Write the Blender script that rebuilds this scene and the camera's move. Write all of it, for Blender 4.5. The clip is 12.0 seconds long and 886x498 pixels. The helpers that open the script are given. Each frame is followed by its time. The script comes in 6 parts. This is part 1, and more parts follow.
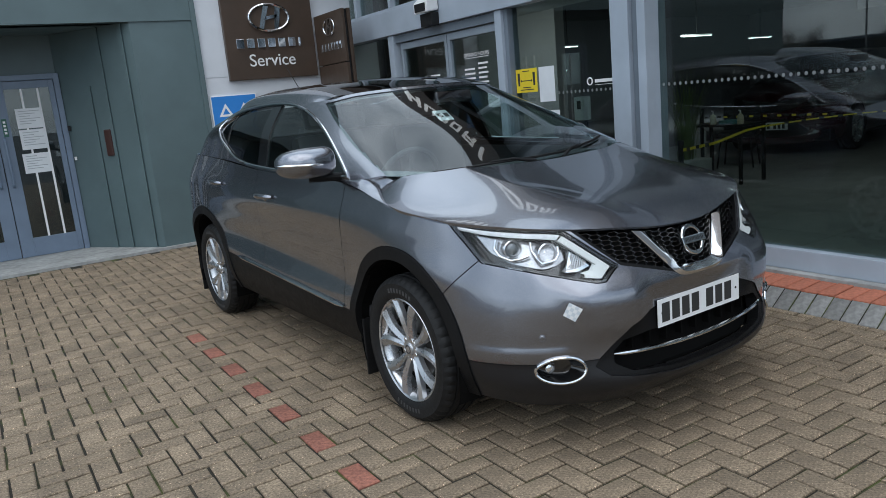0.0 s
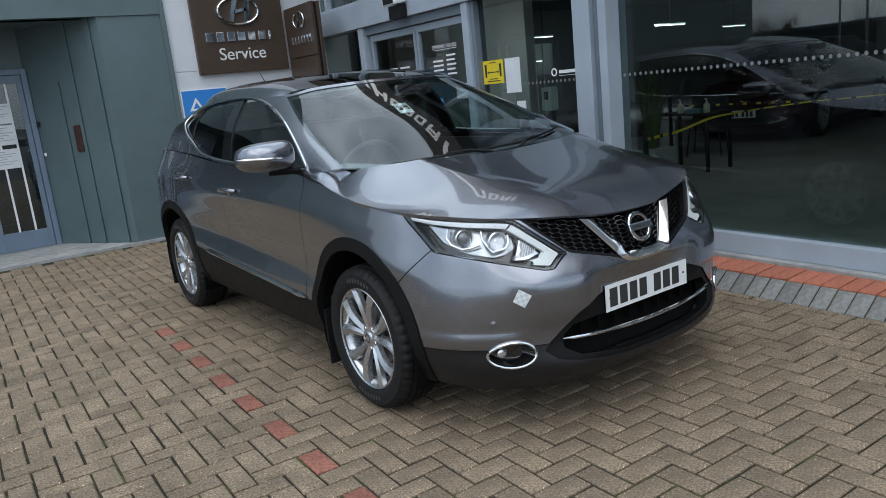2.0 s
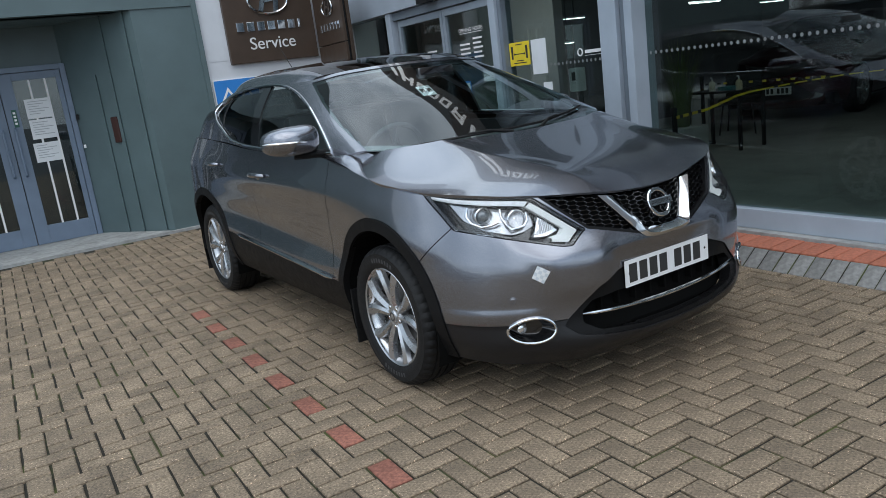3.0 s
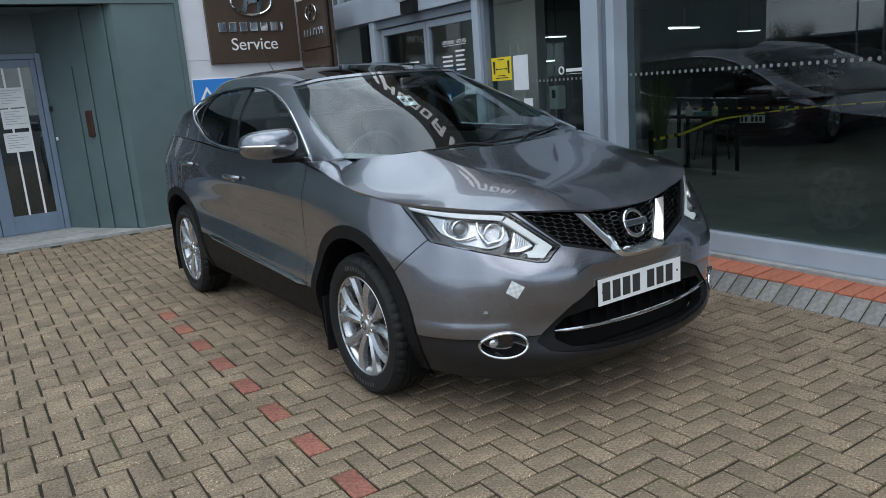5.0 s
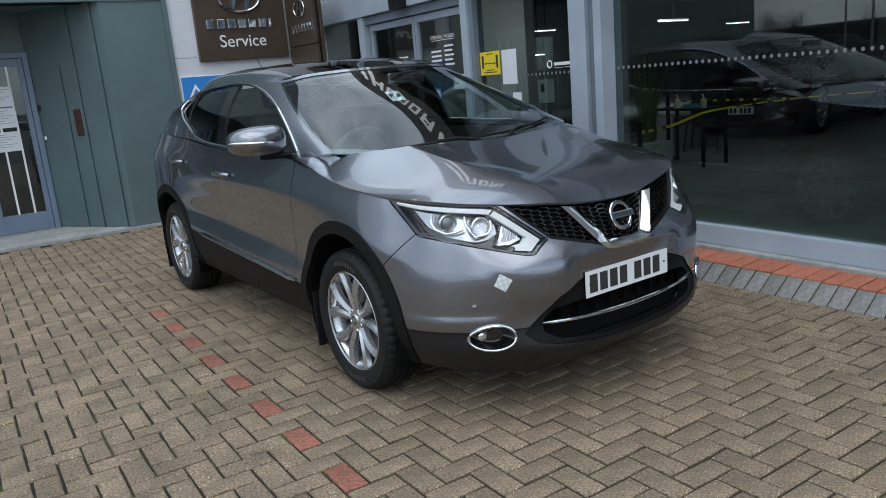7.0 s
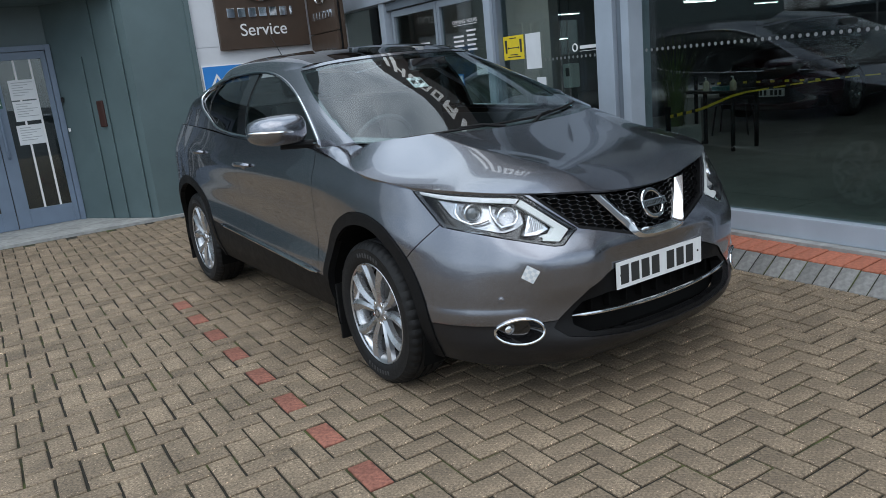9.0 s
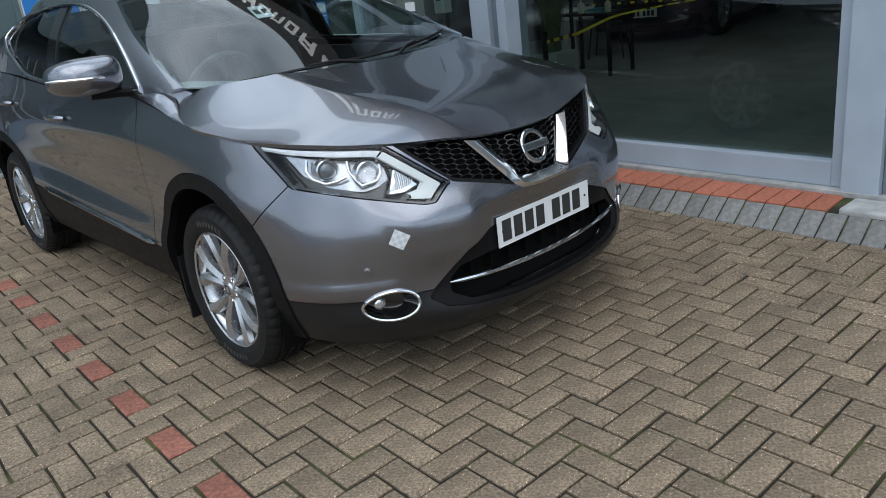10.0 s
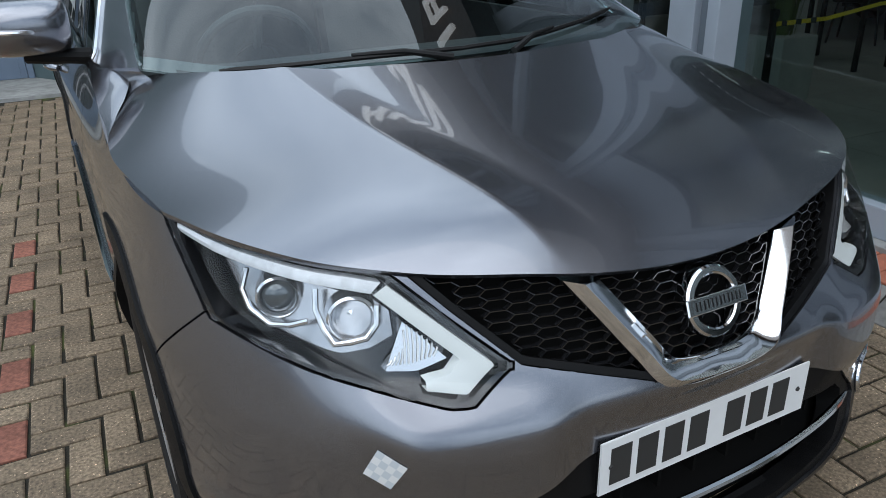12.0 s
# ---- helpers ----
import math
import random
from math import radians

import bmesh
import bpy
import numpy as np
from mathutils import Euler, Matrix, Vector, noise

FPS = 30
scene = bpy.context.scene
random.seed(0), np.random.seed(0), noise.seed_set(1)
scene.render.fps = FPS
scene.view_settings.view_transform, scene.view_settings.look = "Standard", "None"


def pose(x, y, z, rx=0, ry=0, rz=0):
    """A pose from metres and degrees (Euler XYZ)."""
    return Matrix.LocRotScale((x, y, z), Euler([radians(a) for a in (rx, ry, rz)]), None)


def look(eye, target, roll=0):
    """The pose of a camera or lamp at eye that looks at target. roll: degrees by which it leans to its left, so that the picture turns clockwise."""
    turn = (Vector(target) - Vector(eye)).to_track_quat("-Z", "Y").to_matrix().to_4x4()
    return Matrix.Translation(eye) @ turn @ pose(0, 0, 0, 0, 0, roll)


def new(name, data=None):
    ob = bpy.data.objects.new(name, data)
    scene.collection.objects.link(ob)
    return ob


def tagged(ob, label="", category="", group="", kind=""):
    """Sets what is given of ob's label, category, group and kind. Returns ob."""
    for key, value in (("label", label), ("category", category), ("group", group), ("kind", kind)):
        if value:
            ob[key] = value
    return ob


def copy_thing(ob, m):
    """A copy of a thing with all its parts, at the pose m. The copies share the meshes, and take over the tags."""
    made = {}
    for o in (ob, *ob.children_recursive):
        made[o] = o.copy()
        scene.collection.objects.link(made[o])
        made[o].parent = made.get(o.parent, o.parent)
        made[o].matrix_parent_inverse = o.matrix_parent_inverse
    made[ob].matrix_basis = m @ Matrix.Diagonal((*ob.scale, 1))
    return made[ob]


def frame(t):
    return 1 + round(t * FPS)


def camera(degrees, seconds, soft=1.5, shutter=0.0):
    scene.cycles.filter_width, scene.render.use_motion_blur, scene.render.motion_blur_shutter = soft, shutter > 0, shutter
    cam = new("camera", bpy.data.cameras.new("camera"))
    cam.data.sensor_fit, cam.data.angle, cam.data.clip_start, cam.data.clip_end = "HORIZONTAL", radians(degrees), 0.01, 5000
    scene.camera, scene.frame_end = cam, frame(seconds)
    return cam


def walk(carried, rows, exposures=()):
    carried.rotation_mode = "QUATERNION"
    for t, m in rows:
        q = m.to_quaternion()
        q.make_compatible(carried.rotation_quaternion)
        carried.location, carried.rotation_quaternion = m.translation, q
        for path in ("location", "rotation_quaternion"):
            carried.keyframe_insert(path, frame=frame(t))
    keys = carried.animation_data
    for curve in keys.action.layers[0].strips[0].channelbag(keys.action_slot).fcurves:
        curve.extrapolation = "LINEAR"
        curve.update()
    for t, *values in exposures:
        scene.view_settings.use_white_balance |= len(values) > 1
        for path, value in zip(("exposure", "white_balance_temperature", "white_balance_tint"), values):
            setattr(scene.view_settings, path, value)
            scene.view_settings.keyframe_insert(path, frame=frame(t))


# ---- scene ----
cam = camera(61.4, 12.0, soft=0.65)
PATH = [
    (0, (0.152, 0.162, 1.434), (1.178, 1.832, 1.032), -5.3),
    (0.5, (0.153, 0.16, 1.432), (1.185, 1.825, 1.029), -5.7),
    (1, (0.164, 0.147, 1.425), (1.243, 1.78, 1.013), -5.3),
    (1.5, (0.181, 0.109, 1.434), (1.279, 1.73, 1.025), -6.0),
    (2, (0.209, 0.034, 1.433), (1.268, 1.675, 1.004), -5.9),
    (2.5, (0.21, -0.039, 1.419), (1.213, 1.626, 0.947), -7.2),
    (2.7, (0.228, -0.049, 1.406), (1.199, 1.638, 0.945), -8.0),
    (4.3, (0.219, -0.048, 1.407), (1.266, 1.603, 0.985), -3.6),
    (4.5, (0.225, -0.049, 1.41), (1.285, 1.594, 0.991), -4.1),
    (5, (0.221, -0.036, 1.408), (1.26, 1.617, 0.975), -4.3),
    (5.5, (0.225, -0.035, 1.404), (1.263, 1.62, 0.975), -3.9),
    (6, (0.22, -0.045, 1.405), (1.259, 1.608, 0.974), -3.5),
    (6.5, (0.232, -0.059, 1.407), (1.268, 1.594, 0.965), -4.4),
    (7, (0.228, -0.062, 1.406), (1.28, 1.579, 0.959), -4.9),
    (8.8, (0.269, -0.021, 1.421), (1.301, 1.62, 0.931), -5.5),
    (9, (0.274, 0.02, 1.401), (1.267, 1.69, 0.926), -5.8),
    (9.5, (0.394, 0.208, 1.395), (1.388, 1.838, 0.797), -6.0),
    (10, (0.605, 0.328, 1.381), (1.788, 1.789, 0.7), -7.1),
    (10.5, (0.994, 0.502, 1.379), (2.153, 1.937, 0.604), -7.0),
    (11, (1.227, 0.738, 1.377), (2.186, 2.297, 0.571), -4.0),
    (11.5, (1.432, 1.051, 1.423), (2.347, 2.625, 0.594), -1.4),
    (12, (1.631, 1.3, 1.4), (2.412, 2.954, 0.591), -1.5),
]
walk(cam, [(t, look(eye, target, roll)) for t, eye, target, roll in PATH])

# ---- world, sun, exposure ----
world = bpy.data.worlds.new("sky")
scene.world = world
world.use_nodes = True
wn, wl = world.node_tree.nodes, world.node_tree.links
wn.clear()
sky = wn.new("ShaderNodeTexSky")
sky.sky_type, sky.sun_disc = "NISHITA", False
sky.sun_elevation, sky.sun_rotation = radians(62), radians(215)
sky.air_density, sky.dust_density = 1.0, 2.0
coord = wn.new("ShaderNodeTexCoord")
stretch = wn.new("ShaderNodeMapping")
stretch.inputs["Scale"].default_value = (1.0, 1.0, 2.6)
cloud = wn.new("ShaderNodeTexNoise")
cloud.inputs["Scale"].default_value, cloud.inputs["Detail"].default_value = 2.2, 9
cloud.inputs["Roughness"].default_value = 0.58
ramp = wn.new("ShaderNodeValToRGB")
ramp.color_ramp.elements[0].position, ramp.color_ramp.elements[1].position = 0.36, 0.66
ramp.color_ramp.elements[0].color = (2.7, 3.65, 4.9, 1)
ramp.color_ramp.elements[1].color = (11.7, 13.5, 15.1, 1)
blend = wn.new("ShaderNodeMix")
blend.data_type = "RGBA"
blend.inputs[0].default_value = 0.85
back = wn.new("ShaderNodeBackground")
back.inputs["Strength"].default_value = 0.155
out = wn.new("ShaderNodeOutputWorld")
wl.new(coord.outputs["Generated"], stretch.inputs["Vector"])
wl.new(stretch.outputs["Vector"], cloud.inputs["Vector"])
wl.new(cloud.outputs["Fac"], ramp.inputs["Fac"])
wl.new(sky.outputs["Color"], blend.inputs[6])
# an overcast sky is dimmer towards the horizon
axes = wn.new("ShaderNodeSeparateXYZ")
fade = wn.new("ShaderNodeMapRange")
fade.inputs["To Min"].default_value, fade.inputs["To Max"].default_value = 0.74, 1.30
dim = wn.new("ShaderNodeVectorMath")
dim.operation = "SCALE"
wl.new(coord.outputs["Generated"], axes.inputs["Vector"])
wl.new(axes.outputs["Z"], fade.inputs["Value"])
wl.new(ramp.outputs["Color"], dim.inputs[0])
wl.new(fade.outputs["Result"], dim.inputs["Scale"])
wl.new(dim.outputs["Vector"], blend.inputs[7])
wl.new(blend.outputs[2], back.inputs["Color"])
wl.new(back.outputs["Background"], out.inputs["Surface"])
sun = new("sun", bpy.data.lights.new("sun", "SUN"))
sun.data.energy, sun.data.angle, sun.data.color = 1.15, radians(75), (1.0, 0.97, 0.92)
sun.matrix_world = look((-3.1, -4.3, 10), (0, 0, 0))


# ---- materials ----
def material(name, base, rough=0.5, metal=0.0, var=0.0, scale=8.0, bump=0.0, bscale=60.0, coat=0.0,
             stain=0.0, sscale=1.3, rand=0.0, island=False, spec=0.5, speck=0.0):
    """A principled surface with colour variation at two scales, random tone per piece and fine relief."""
    m = bpy.data.materials.new(name)
    m.use_nodes = True
    n, l = m.node_tree.nodes, m.node_tree.links
    b = n["Principled BSDF"]
    b.inputs["Base Color"].default_value = (*base, 1)
    b.inputs["Roughness"].default_value, b.inputs["Metallic"].default_value = rough, metal
    b.inputs["Coat Weight"].default_value, b.inputs["Coat Roughness"].default_value, b.inputs["Coat IOR"].default_value = coat, 0.01, 1.6
    b.inputs["Specular IOR Level"].default_value = spec
    m.diffuse_color = (*base, 1)
    tc = n.new("ShaderNodeTexCoord")
    value = None

    def noise_node(s, detail=5):
        t = n.new("ShaderNodeTexNoise")
        t.inputs["Scale"].default_value, t.inputs["Detail"].default_value = s, detail
        l.new(tc.outputs["Object"], t.inputs["Vector"])
        return t

    def mapped(socket, lo, hi):
        r = n.new("ShaderNodeMapRange")
        r.inputs["From Min"].default_value, r.inputs["From Max"].default_value = 0.3, 0.7
        r.inputs["To Min"].default_value, r.inputs["To Max"].default_value = lo, hi
        l.new(socket, r.inputs["Value"])
        return r.outputs["Result"]

    def times(a, c):
        if a is None:
            return c
        k = n.new("ShaderNodeMath")
        k.operation = "MULTIPLY"
        l.new(a, k.inputs[0]), l.new(c, k.inputs[1])
        return k.outputs[0]

    if var:
        value = times(value, mapped(noise_node(scale).outputs["Fac"], 1 - var, 1 + var))
        r = n.new("ShaderNodeMapRange")
        r.inputs["To Min"].default_value, r.inputs["To Max"].default_value = max(rough - 0.12, 0.02), min(rough + 0.12, 1)
        l.new(noise_node(scale * 2.3).outputs["Fac"], r.inputs["Value"])
        l.new(r.outputs["Result"], b.inputs["Roughness"])
    if stain:
        value = times(value, mapped(noise_node(sscale, 7).outputs["Fac"], 1 - stain, 1 + stain * 0.6))
    if speck:
        r = n.new("ShaderNodeMapRange")
        r.inputs["From Min"].default_value, r.inputs["From Max"].default_value = 0.66, 0.72
        r.inputs["To Min"].default_value, r.inputs["To Max"].default_value = 1.0, 1.0 + speck
        l.new(noise_node(125, 2).outputs["Fac"], r.inputs["Value"])
        value = times(value, r.outputs["Result"])
    if rand:
        g = n.new("ShaderNodeNewGeometry" if island else "ShaderNodeObjectInfo")
        r = n.new("ShaderNodeMapRange")
        r.inputs["To Min"].default_value, r.inputs["To Max"].default_value = 1 - rand, 1 + rand
        l.new(g.outputs["Random Per Island" if island else "Random"], r.inputs["Value"])
        value = times(value, r.outputs["Result"])
    if value is not None:
        v = n.new("ShaderNodeVectorMath")
        v.operation = "SCALE"
        v.inputs[0].default_value = base
        l.new(value, v.inputs["Scale"])
        l.new(v.outputs["Vector"], b.inputs["Base Color"])
    if bump:
        k = n.new("ShaderNodeBump")
        k.inputs["Strength"].default_value, k.inputs["Distance"].default_value = bump, 0.004
        l.new(noise_node(bscale, 8).outputs["Fac"], k.inputs["Height"])
        l.new(k.outputs["Normal"], b.inputs["Normal"])
    return m


def glass(name, tint=(1, 1, 1), amount=0.0, rough=0.0, ior=1.45):
    """Thin pane: clear or tinted transmission with a mirror reflection that grows towards grazing view."""
    m = bpy.data.materials.new(name)
    m.use_nodes = True
    n, l = m.node_tree.nodes, m.node_tree.links
    n.clear()
    o = n.new("ShaderNodeOutputMaterial")
    t = n.new("ShaderNodeBsdfTransparent")
    t.inputs["Color"].default_value = (*tint, 1)
    g = n.new("ShaderNodeBsdfGlossy")
    g.inputs["Roughness"].default_value = rough
    g.inputs["Color"].default_value = (1, 1, 1, 1)
    f = n.new("ShaderNodeLayerWeight")
    f.inputs["Blend"].default_value = 0.5
    p = n.new("ShaderNodeMath")
    p.operation = "POWER"
    p.inputs[1].default_value = 5.0
    l.new(f.outputs["Facing"], p.inputs[0])
    r0 = ((ior - 1) / (ior + 1)) ** 2
    a = n.new("ShaderNodeMath")
    a.operation, a.use_clamp = "MULTIPLY_ADD", True
    a.inputs[1].default_value, a.inputs[2].default_value = 1 - r0, r0 + amount
    s = n.new("ShaderNodeMixShader")
    l.new(p.outputs[0], a.inputs[0])
    l.new(a.outputs[0], s.inputs["Fac"])
    l.new(t.outputs["BSDF"], s.inputs[1])
    l.new(g.outputs["BSDF"], s.inputs[2])
    l.new(s.outputs["Shader"], o.inputs["Surface"])
    return m


def glow(name, colour, strength):
    m = bpy.data.materials.new(name)
    m.use_nodes = True
    b = m.node_tree.nodes["Principled BSDF"]
    b.inputs["Base Color"].default_value = (*colour, 1)
    b.inputs["Emission Color"].default_value = (*colour, 1)
    b.inputs["Emission Strength"].default_value = strength
    return m


PAVER = material("concrete_paver", (0.226, 0.169, 0.114), 0.85, var=0.5, scale=95, bump=1.0, bscale=300, stain=0.34, sscale=5.0, rand=0.13, speck=2.4)
PAVER_STUFF = material("concrete_paver_joined", (0.226, 0.169, 0.114), 0.85, var=0.5, scale=95, bump=1.0, bscale=300, stain=0.34, sscale=5.0, rand=0.13, speck=2.4, island=True)
RED_PAVER = material("red_clay_paver", (0.27, 0.105, 0.072), 0.85, var=0.4, scale=60, bump=0.6, bscale=380, stain=0.25, sscale=6, rand=0.15)
RED_KERB = material("red_kerb_brick", (0.40, 0.132, 0.078), 0.75, var=0.18, scale=40, bump=0.4, bscale=300, stain=0.15, sscale=5, rand=0.12)
KERB = material("blue_grey_kerb", (0.205, 0.20, 0.192), 0.8, var=0.25, scale=35, bump=0.5, bscale=300, stain=0.25, sscale=4, rand=0.14)
JOINT = material("mossy_joint", (0.028, 0.028, 0.011), 0.95, var=0.5, scale=9, bump=0.8, bscale=200, stain=0.4, sscale=2.0)
moss_nodes, moss_links = JOINT.node_tree.nodes, JOINT.node_tree.links
moss_mix, moss_map, moss_noise = moss_nodes.new("ShaderNodeMix"), moss_nodes.new("ShaderNodeMapRange"), moss_nodes.new("ShaderNodeTexNoise")
moss_mix.data_type = "RGBA"
moss_mix.inputs[6].default_value, moss_mix.inputs[7].default_value = (0.020, 0.017, 0.011, 1), (0.065, 0.075, 0.017, 1)
moss_noise.inputs["Scale"].default_value, moss_noise.inputs["Detail"].default_value = 4.5, 6
moss_map.inputs["From Min"].default_value, moss_map.inputs["From Max"].default_value = 0.50, 0.66
moss_links.new(moss_nodes["Texture Coordinate"].outputs["Object"], moss_noise.inputs["Vector"])
moss_links.new(moss_noise.outputs["Fac"], moss_map.inputs["Value"])
moss_links.new(moss_map.outputs["Result"], moss_mix.inputs[0])
moss_links.new(moss_mix.outputs[2], moss_nodes["Principled BSDF"].inputs["Base Color"])
ASPHALT = material("asphalt", (0.05, 0.05, 0.052), 0.9, var=0.25, scale=30, bump=0.6, bscale=250, stain=0.25, sscale=0.6)
CONCRETE = material("concrete", (0.34, 0.34, 0.33), 0.85, var=0.2, scale=14, bump=0.5, bscale=180, stain=0.25, sscale=2)
CLADDING = material("teal_grey_panel", (0.098, 0.142, 0.15), 0.45, var=0.06, scale=4, bump=0.03, bscale=60, stain=0.12, sscale=1.1)
DOORFRAME = material("blue_grey_frame", (0.16, 0.21, 0.285), 0.4, var=0.06, scale=6, stain=0.08, sscale=2)
ALU = material("powder_coated_aluminium", (0.37, 0.42, 0.485), 0.42, var=0.05, scale=5, stain=0.10, sscale=1.6)
ALU_MID = material("mid_grey_aluminium", (0.25, 0.29, 0.335), 0.42, var=0.05, scale=5, stain=0.10, sscale=1.6)
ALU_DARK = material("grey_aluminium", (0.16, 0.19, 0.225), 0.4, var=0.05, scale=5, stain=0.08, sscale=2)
WHITEWALL = material("pale_grey_panel", (0.62, 0.64, 0.68), 0.5, var=0.04, scale=4, stain=0.06, sscale=1)
BROWN = material("bronze_brown_panel", (0.075, 0.05, 0.036), 0.38, metal=0.2, var=0.08, scale=6, stain=0.1, sscale=2)
WHITE = material("white_paint", (0.8, 0.8, 0.8), 0.5)
CHROME = material("chrome", (0.72, 0.73, 0.75), 0.07, metal=1.0)
BLACK = material("black_plastic", (0.009, 0.009, 0.0095), 0.5, spec=0.3, var=0.15, scale=20, bump=0.15, bscale=500)
BLUE = material("blue_sign", (0.03, 0.22, 0.62), 0.4, var=0.04, scale=5)
YELLOW = material("yellow_print", (0.80, 0.60, 0.03), 0.5, var=0.05, scale=20)
PAPER = material("white_paper", (0.72, 0.74, 0.76), 0.6, var=0.04, scale=10)
PRINT = material("dark_print", (0.03, 0.03, 0.03), 0.6)
DOTPRINT = material("frosted_dot", (0.17, 0.18, 0.185), 0.6)
GREYPRINT = material("grey_print", (0.38, 0.40, 0.42), 0.6)
PANE = glass("window_glass", (0.66, 0.73, 0.715), 0.025)
TILE = material("grey_floor_tile", (0.34, 0.34, 0.325), 0.4, var=0.12, scale=3, stain=0.2, sscale=1.2, rand=0.06, island=True)
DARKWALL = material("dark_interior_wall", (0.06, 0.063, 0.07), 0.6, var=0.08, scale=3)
LIGHTWALL = material("light_interior_wall", (0.42, 0.42, 0.42), 0.6, var=0.05, scale=3)
SIGNLIGHT = glow("lit_sign_white", (0.9, 0.93, 0.95), 1.3)
TUBE = glow("ceiling_lamp_glow", (0.9, 0.97, 1.0), 7.0)
SPOT = glow("downlight_glow", (1.0, 0.9, 0.75), 8.0)
RED_BOX = material("red_brown_box", (0.045, 0.016, 0.012), 0.5)
STEELGREY = material("grey_steel", (0.3, 0.3, 0.31), 0.35, metal=0.9)
DARKRED = material("dark_red_car_paint", (0.055, 0.008, 0.012), 0.25, metal=0.4, coat=1.0)
TYRE_MARK = material("raised_rubber_marks", (0.045, 0.045, 0.046), 0.6)
TYRE_R = material("tyre_rubber", (0.009, 0.009, 0.0095), 0.62, spec=0.3, var=0.2, scale=25, bump=0.3, bscale=250)


# ---- building helpers ----
def grid_box(bm, x0, x1, y0, y1, z0, z1, bevel=0.0):
    """Adds a box to a bmesh, with its edges bevelled if asked."""
    m = Matrix.LocRotScale(((x0 + x1) / 2, (y0 + y1) / 2, (z0 + z1) / 2), None, (abs(x1 - x0), abs(y1 - y0), abs(z1 - z0)))
    made = bmesh.ops.create_cube(bm, size=1, matrix=m)["verts"]
    if bevel:
        edges = list({e for v in made for e in v.link_edges})
        bmesh.ops.bevel(bm, geom=edges, offset=bevel, segments=2, affect="EDGES", profile=0.6)


def mesh_of(bm, name, mat, smooth=False, angle=35):
    me = bpy.data.meshes.new(name)
    bmesh.ops.recalc_face_normals(bm, faces=bm.faces)
    if smooth:
        for f in bm.faces:
            f.smooth = True
        for e in bm.edges:
            e.smooth = len(e.link_faces) != 2 or e.calc_face_angle(0) < radians(angle)
    bm.to_mesh(me)
    bm.free()
    if mat:
        me.materials.append(mat)
    return me


def part(name, bm, mat, parent=None, label="", smooth=False, angle=35):
    """Links a bmesh as one mesh object, under a thing or a part if given."""
    ob = new(name, mesh_of(bm, name, mat, smooth, angle))
    if parent:
        ob.parent = parent
    if label:
        ob["label"] = label
    return ob


def thing(name, m=None, label="", category="", kind="", group=""):
    ob = new(name)
    ob.empty_display_size = 0.1
    if m is not None:
        ob.matrix_world = m
    return tagged(ob, label, category, group, kind)


def box(name, dims, mat, parent=None, label="", bevel=0.004):
    bm = bmesh.new()
    grid_box(bm, *dims, bevel=bevel)
    return part(name, bm, mat, parent, label)


def poly(bm, pts, depth=None):
    """A flat polygon, extruded by the vector depth if given."""
    f = bm.faces.new([bm.verts.new(p) for p in pts])
    if depth is not None:
        r = bmesh.ops.extrude_face_region(bm, geom=[f])
        bmesh.ops.translate(bm, verts=[g for g in r["geom"] if isinstance(g, bmesh.types.BMVert)], vec=depth)


def tube(bm, pts, radius, seg=8, closed=False):
    """A round tube along a polyline; radius may be a number or one for each point."""
    pts = [Vector(p) for p in pts]
    rings, n = [], len(pts)
    prev = None
    for i, p in enumerate(pts):
        a = pts[(i - 1) % n] if closed or i else p
        b = pts[(i + 1) % n] if closed or i < n - 1 else p
        d = (b - a).normalized()
        ref = Vector((0, 0, 1)) if abs(d.z) < 0.9 else Vector((1, 0, 0))
        if prev is not None:
            ref = prev
        s = d.cross(ref).normalized()
        up = s.cross(d).normalized()
        prev = up
        r = radius if isinstance(radius, (int, float)) else radius[i]
        rings.append([bm.verts.new(p + s * (r * math.cos(k * math.tau / seg)) + up * (r * math.sin(k * math.tau / seg))) for k in range(seg)])
    for i in range(n if closed else n - 1):
        a, b = rings[i], rings[(i + 1) % n]
        for k in range(seg):
            bm.faces.new((a[k], a[(k + 1) % seg], b[(k + 1) % seg], b[k]))
    if not closed:
        bm.faces.new(rings[0][::-1]), bm.faces.new(rings[-1])


def lathe(bm, profile, seg=32, m=Matrix()):
    """Turns a profile of (radius, height) round the z axis of m."""
    rings = []
    for r, z in profile:
        rings.append([bm.verts.new(m @ Vector((r * math.cos(k * math.tau / seg), r * math.sin(k * math.tau / seg), z))) for k in range(seg)])
    for a, b in zip(rings, rings[1:]):
        for k in range(seg):
            bm.faces.new((a[k], a[(k + 1) % seg], b[(k + 1) % seg], b[k]))


def text_part(name, words, size, m, mat, parent=None, depth=0.002, label="", shear=0.0):
    """Letters of the built-in font as a mesh, centred on m, in its xy plane."""
    cu = bpy.data.curves.new(name, "FONT")
    cu.body, cu.size, cu.extrude, cu.align_x, cu.align_y, cu.shear = words, size, depth, "CENTER", "CENTER", shear
    tmp = bpy.data.objects.new(name, cu)
    scene.collection.objects.link(tmp)
    me = bpy.data.meshes.new_from_object(tmp.evaluated_get(bpy.context.evaluated_depsgraph_get()))
    bpy.data.objects.remove(tmp)
    me.materials.clear()
    me.materials.append(mat)
    me.transform(m)
    ob = new(name, me)
    if parent:
        ob.parent = parent
    if label:
        ob["label"] = label
    return ob


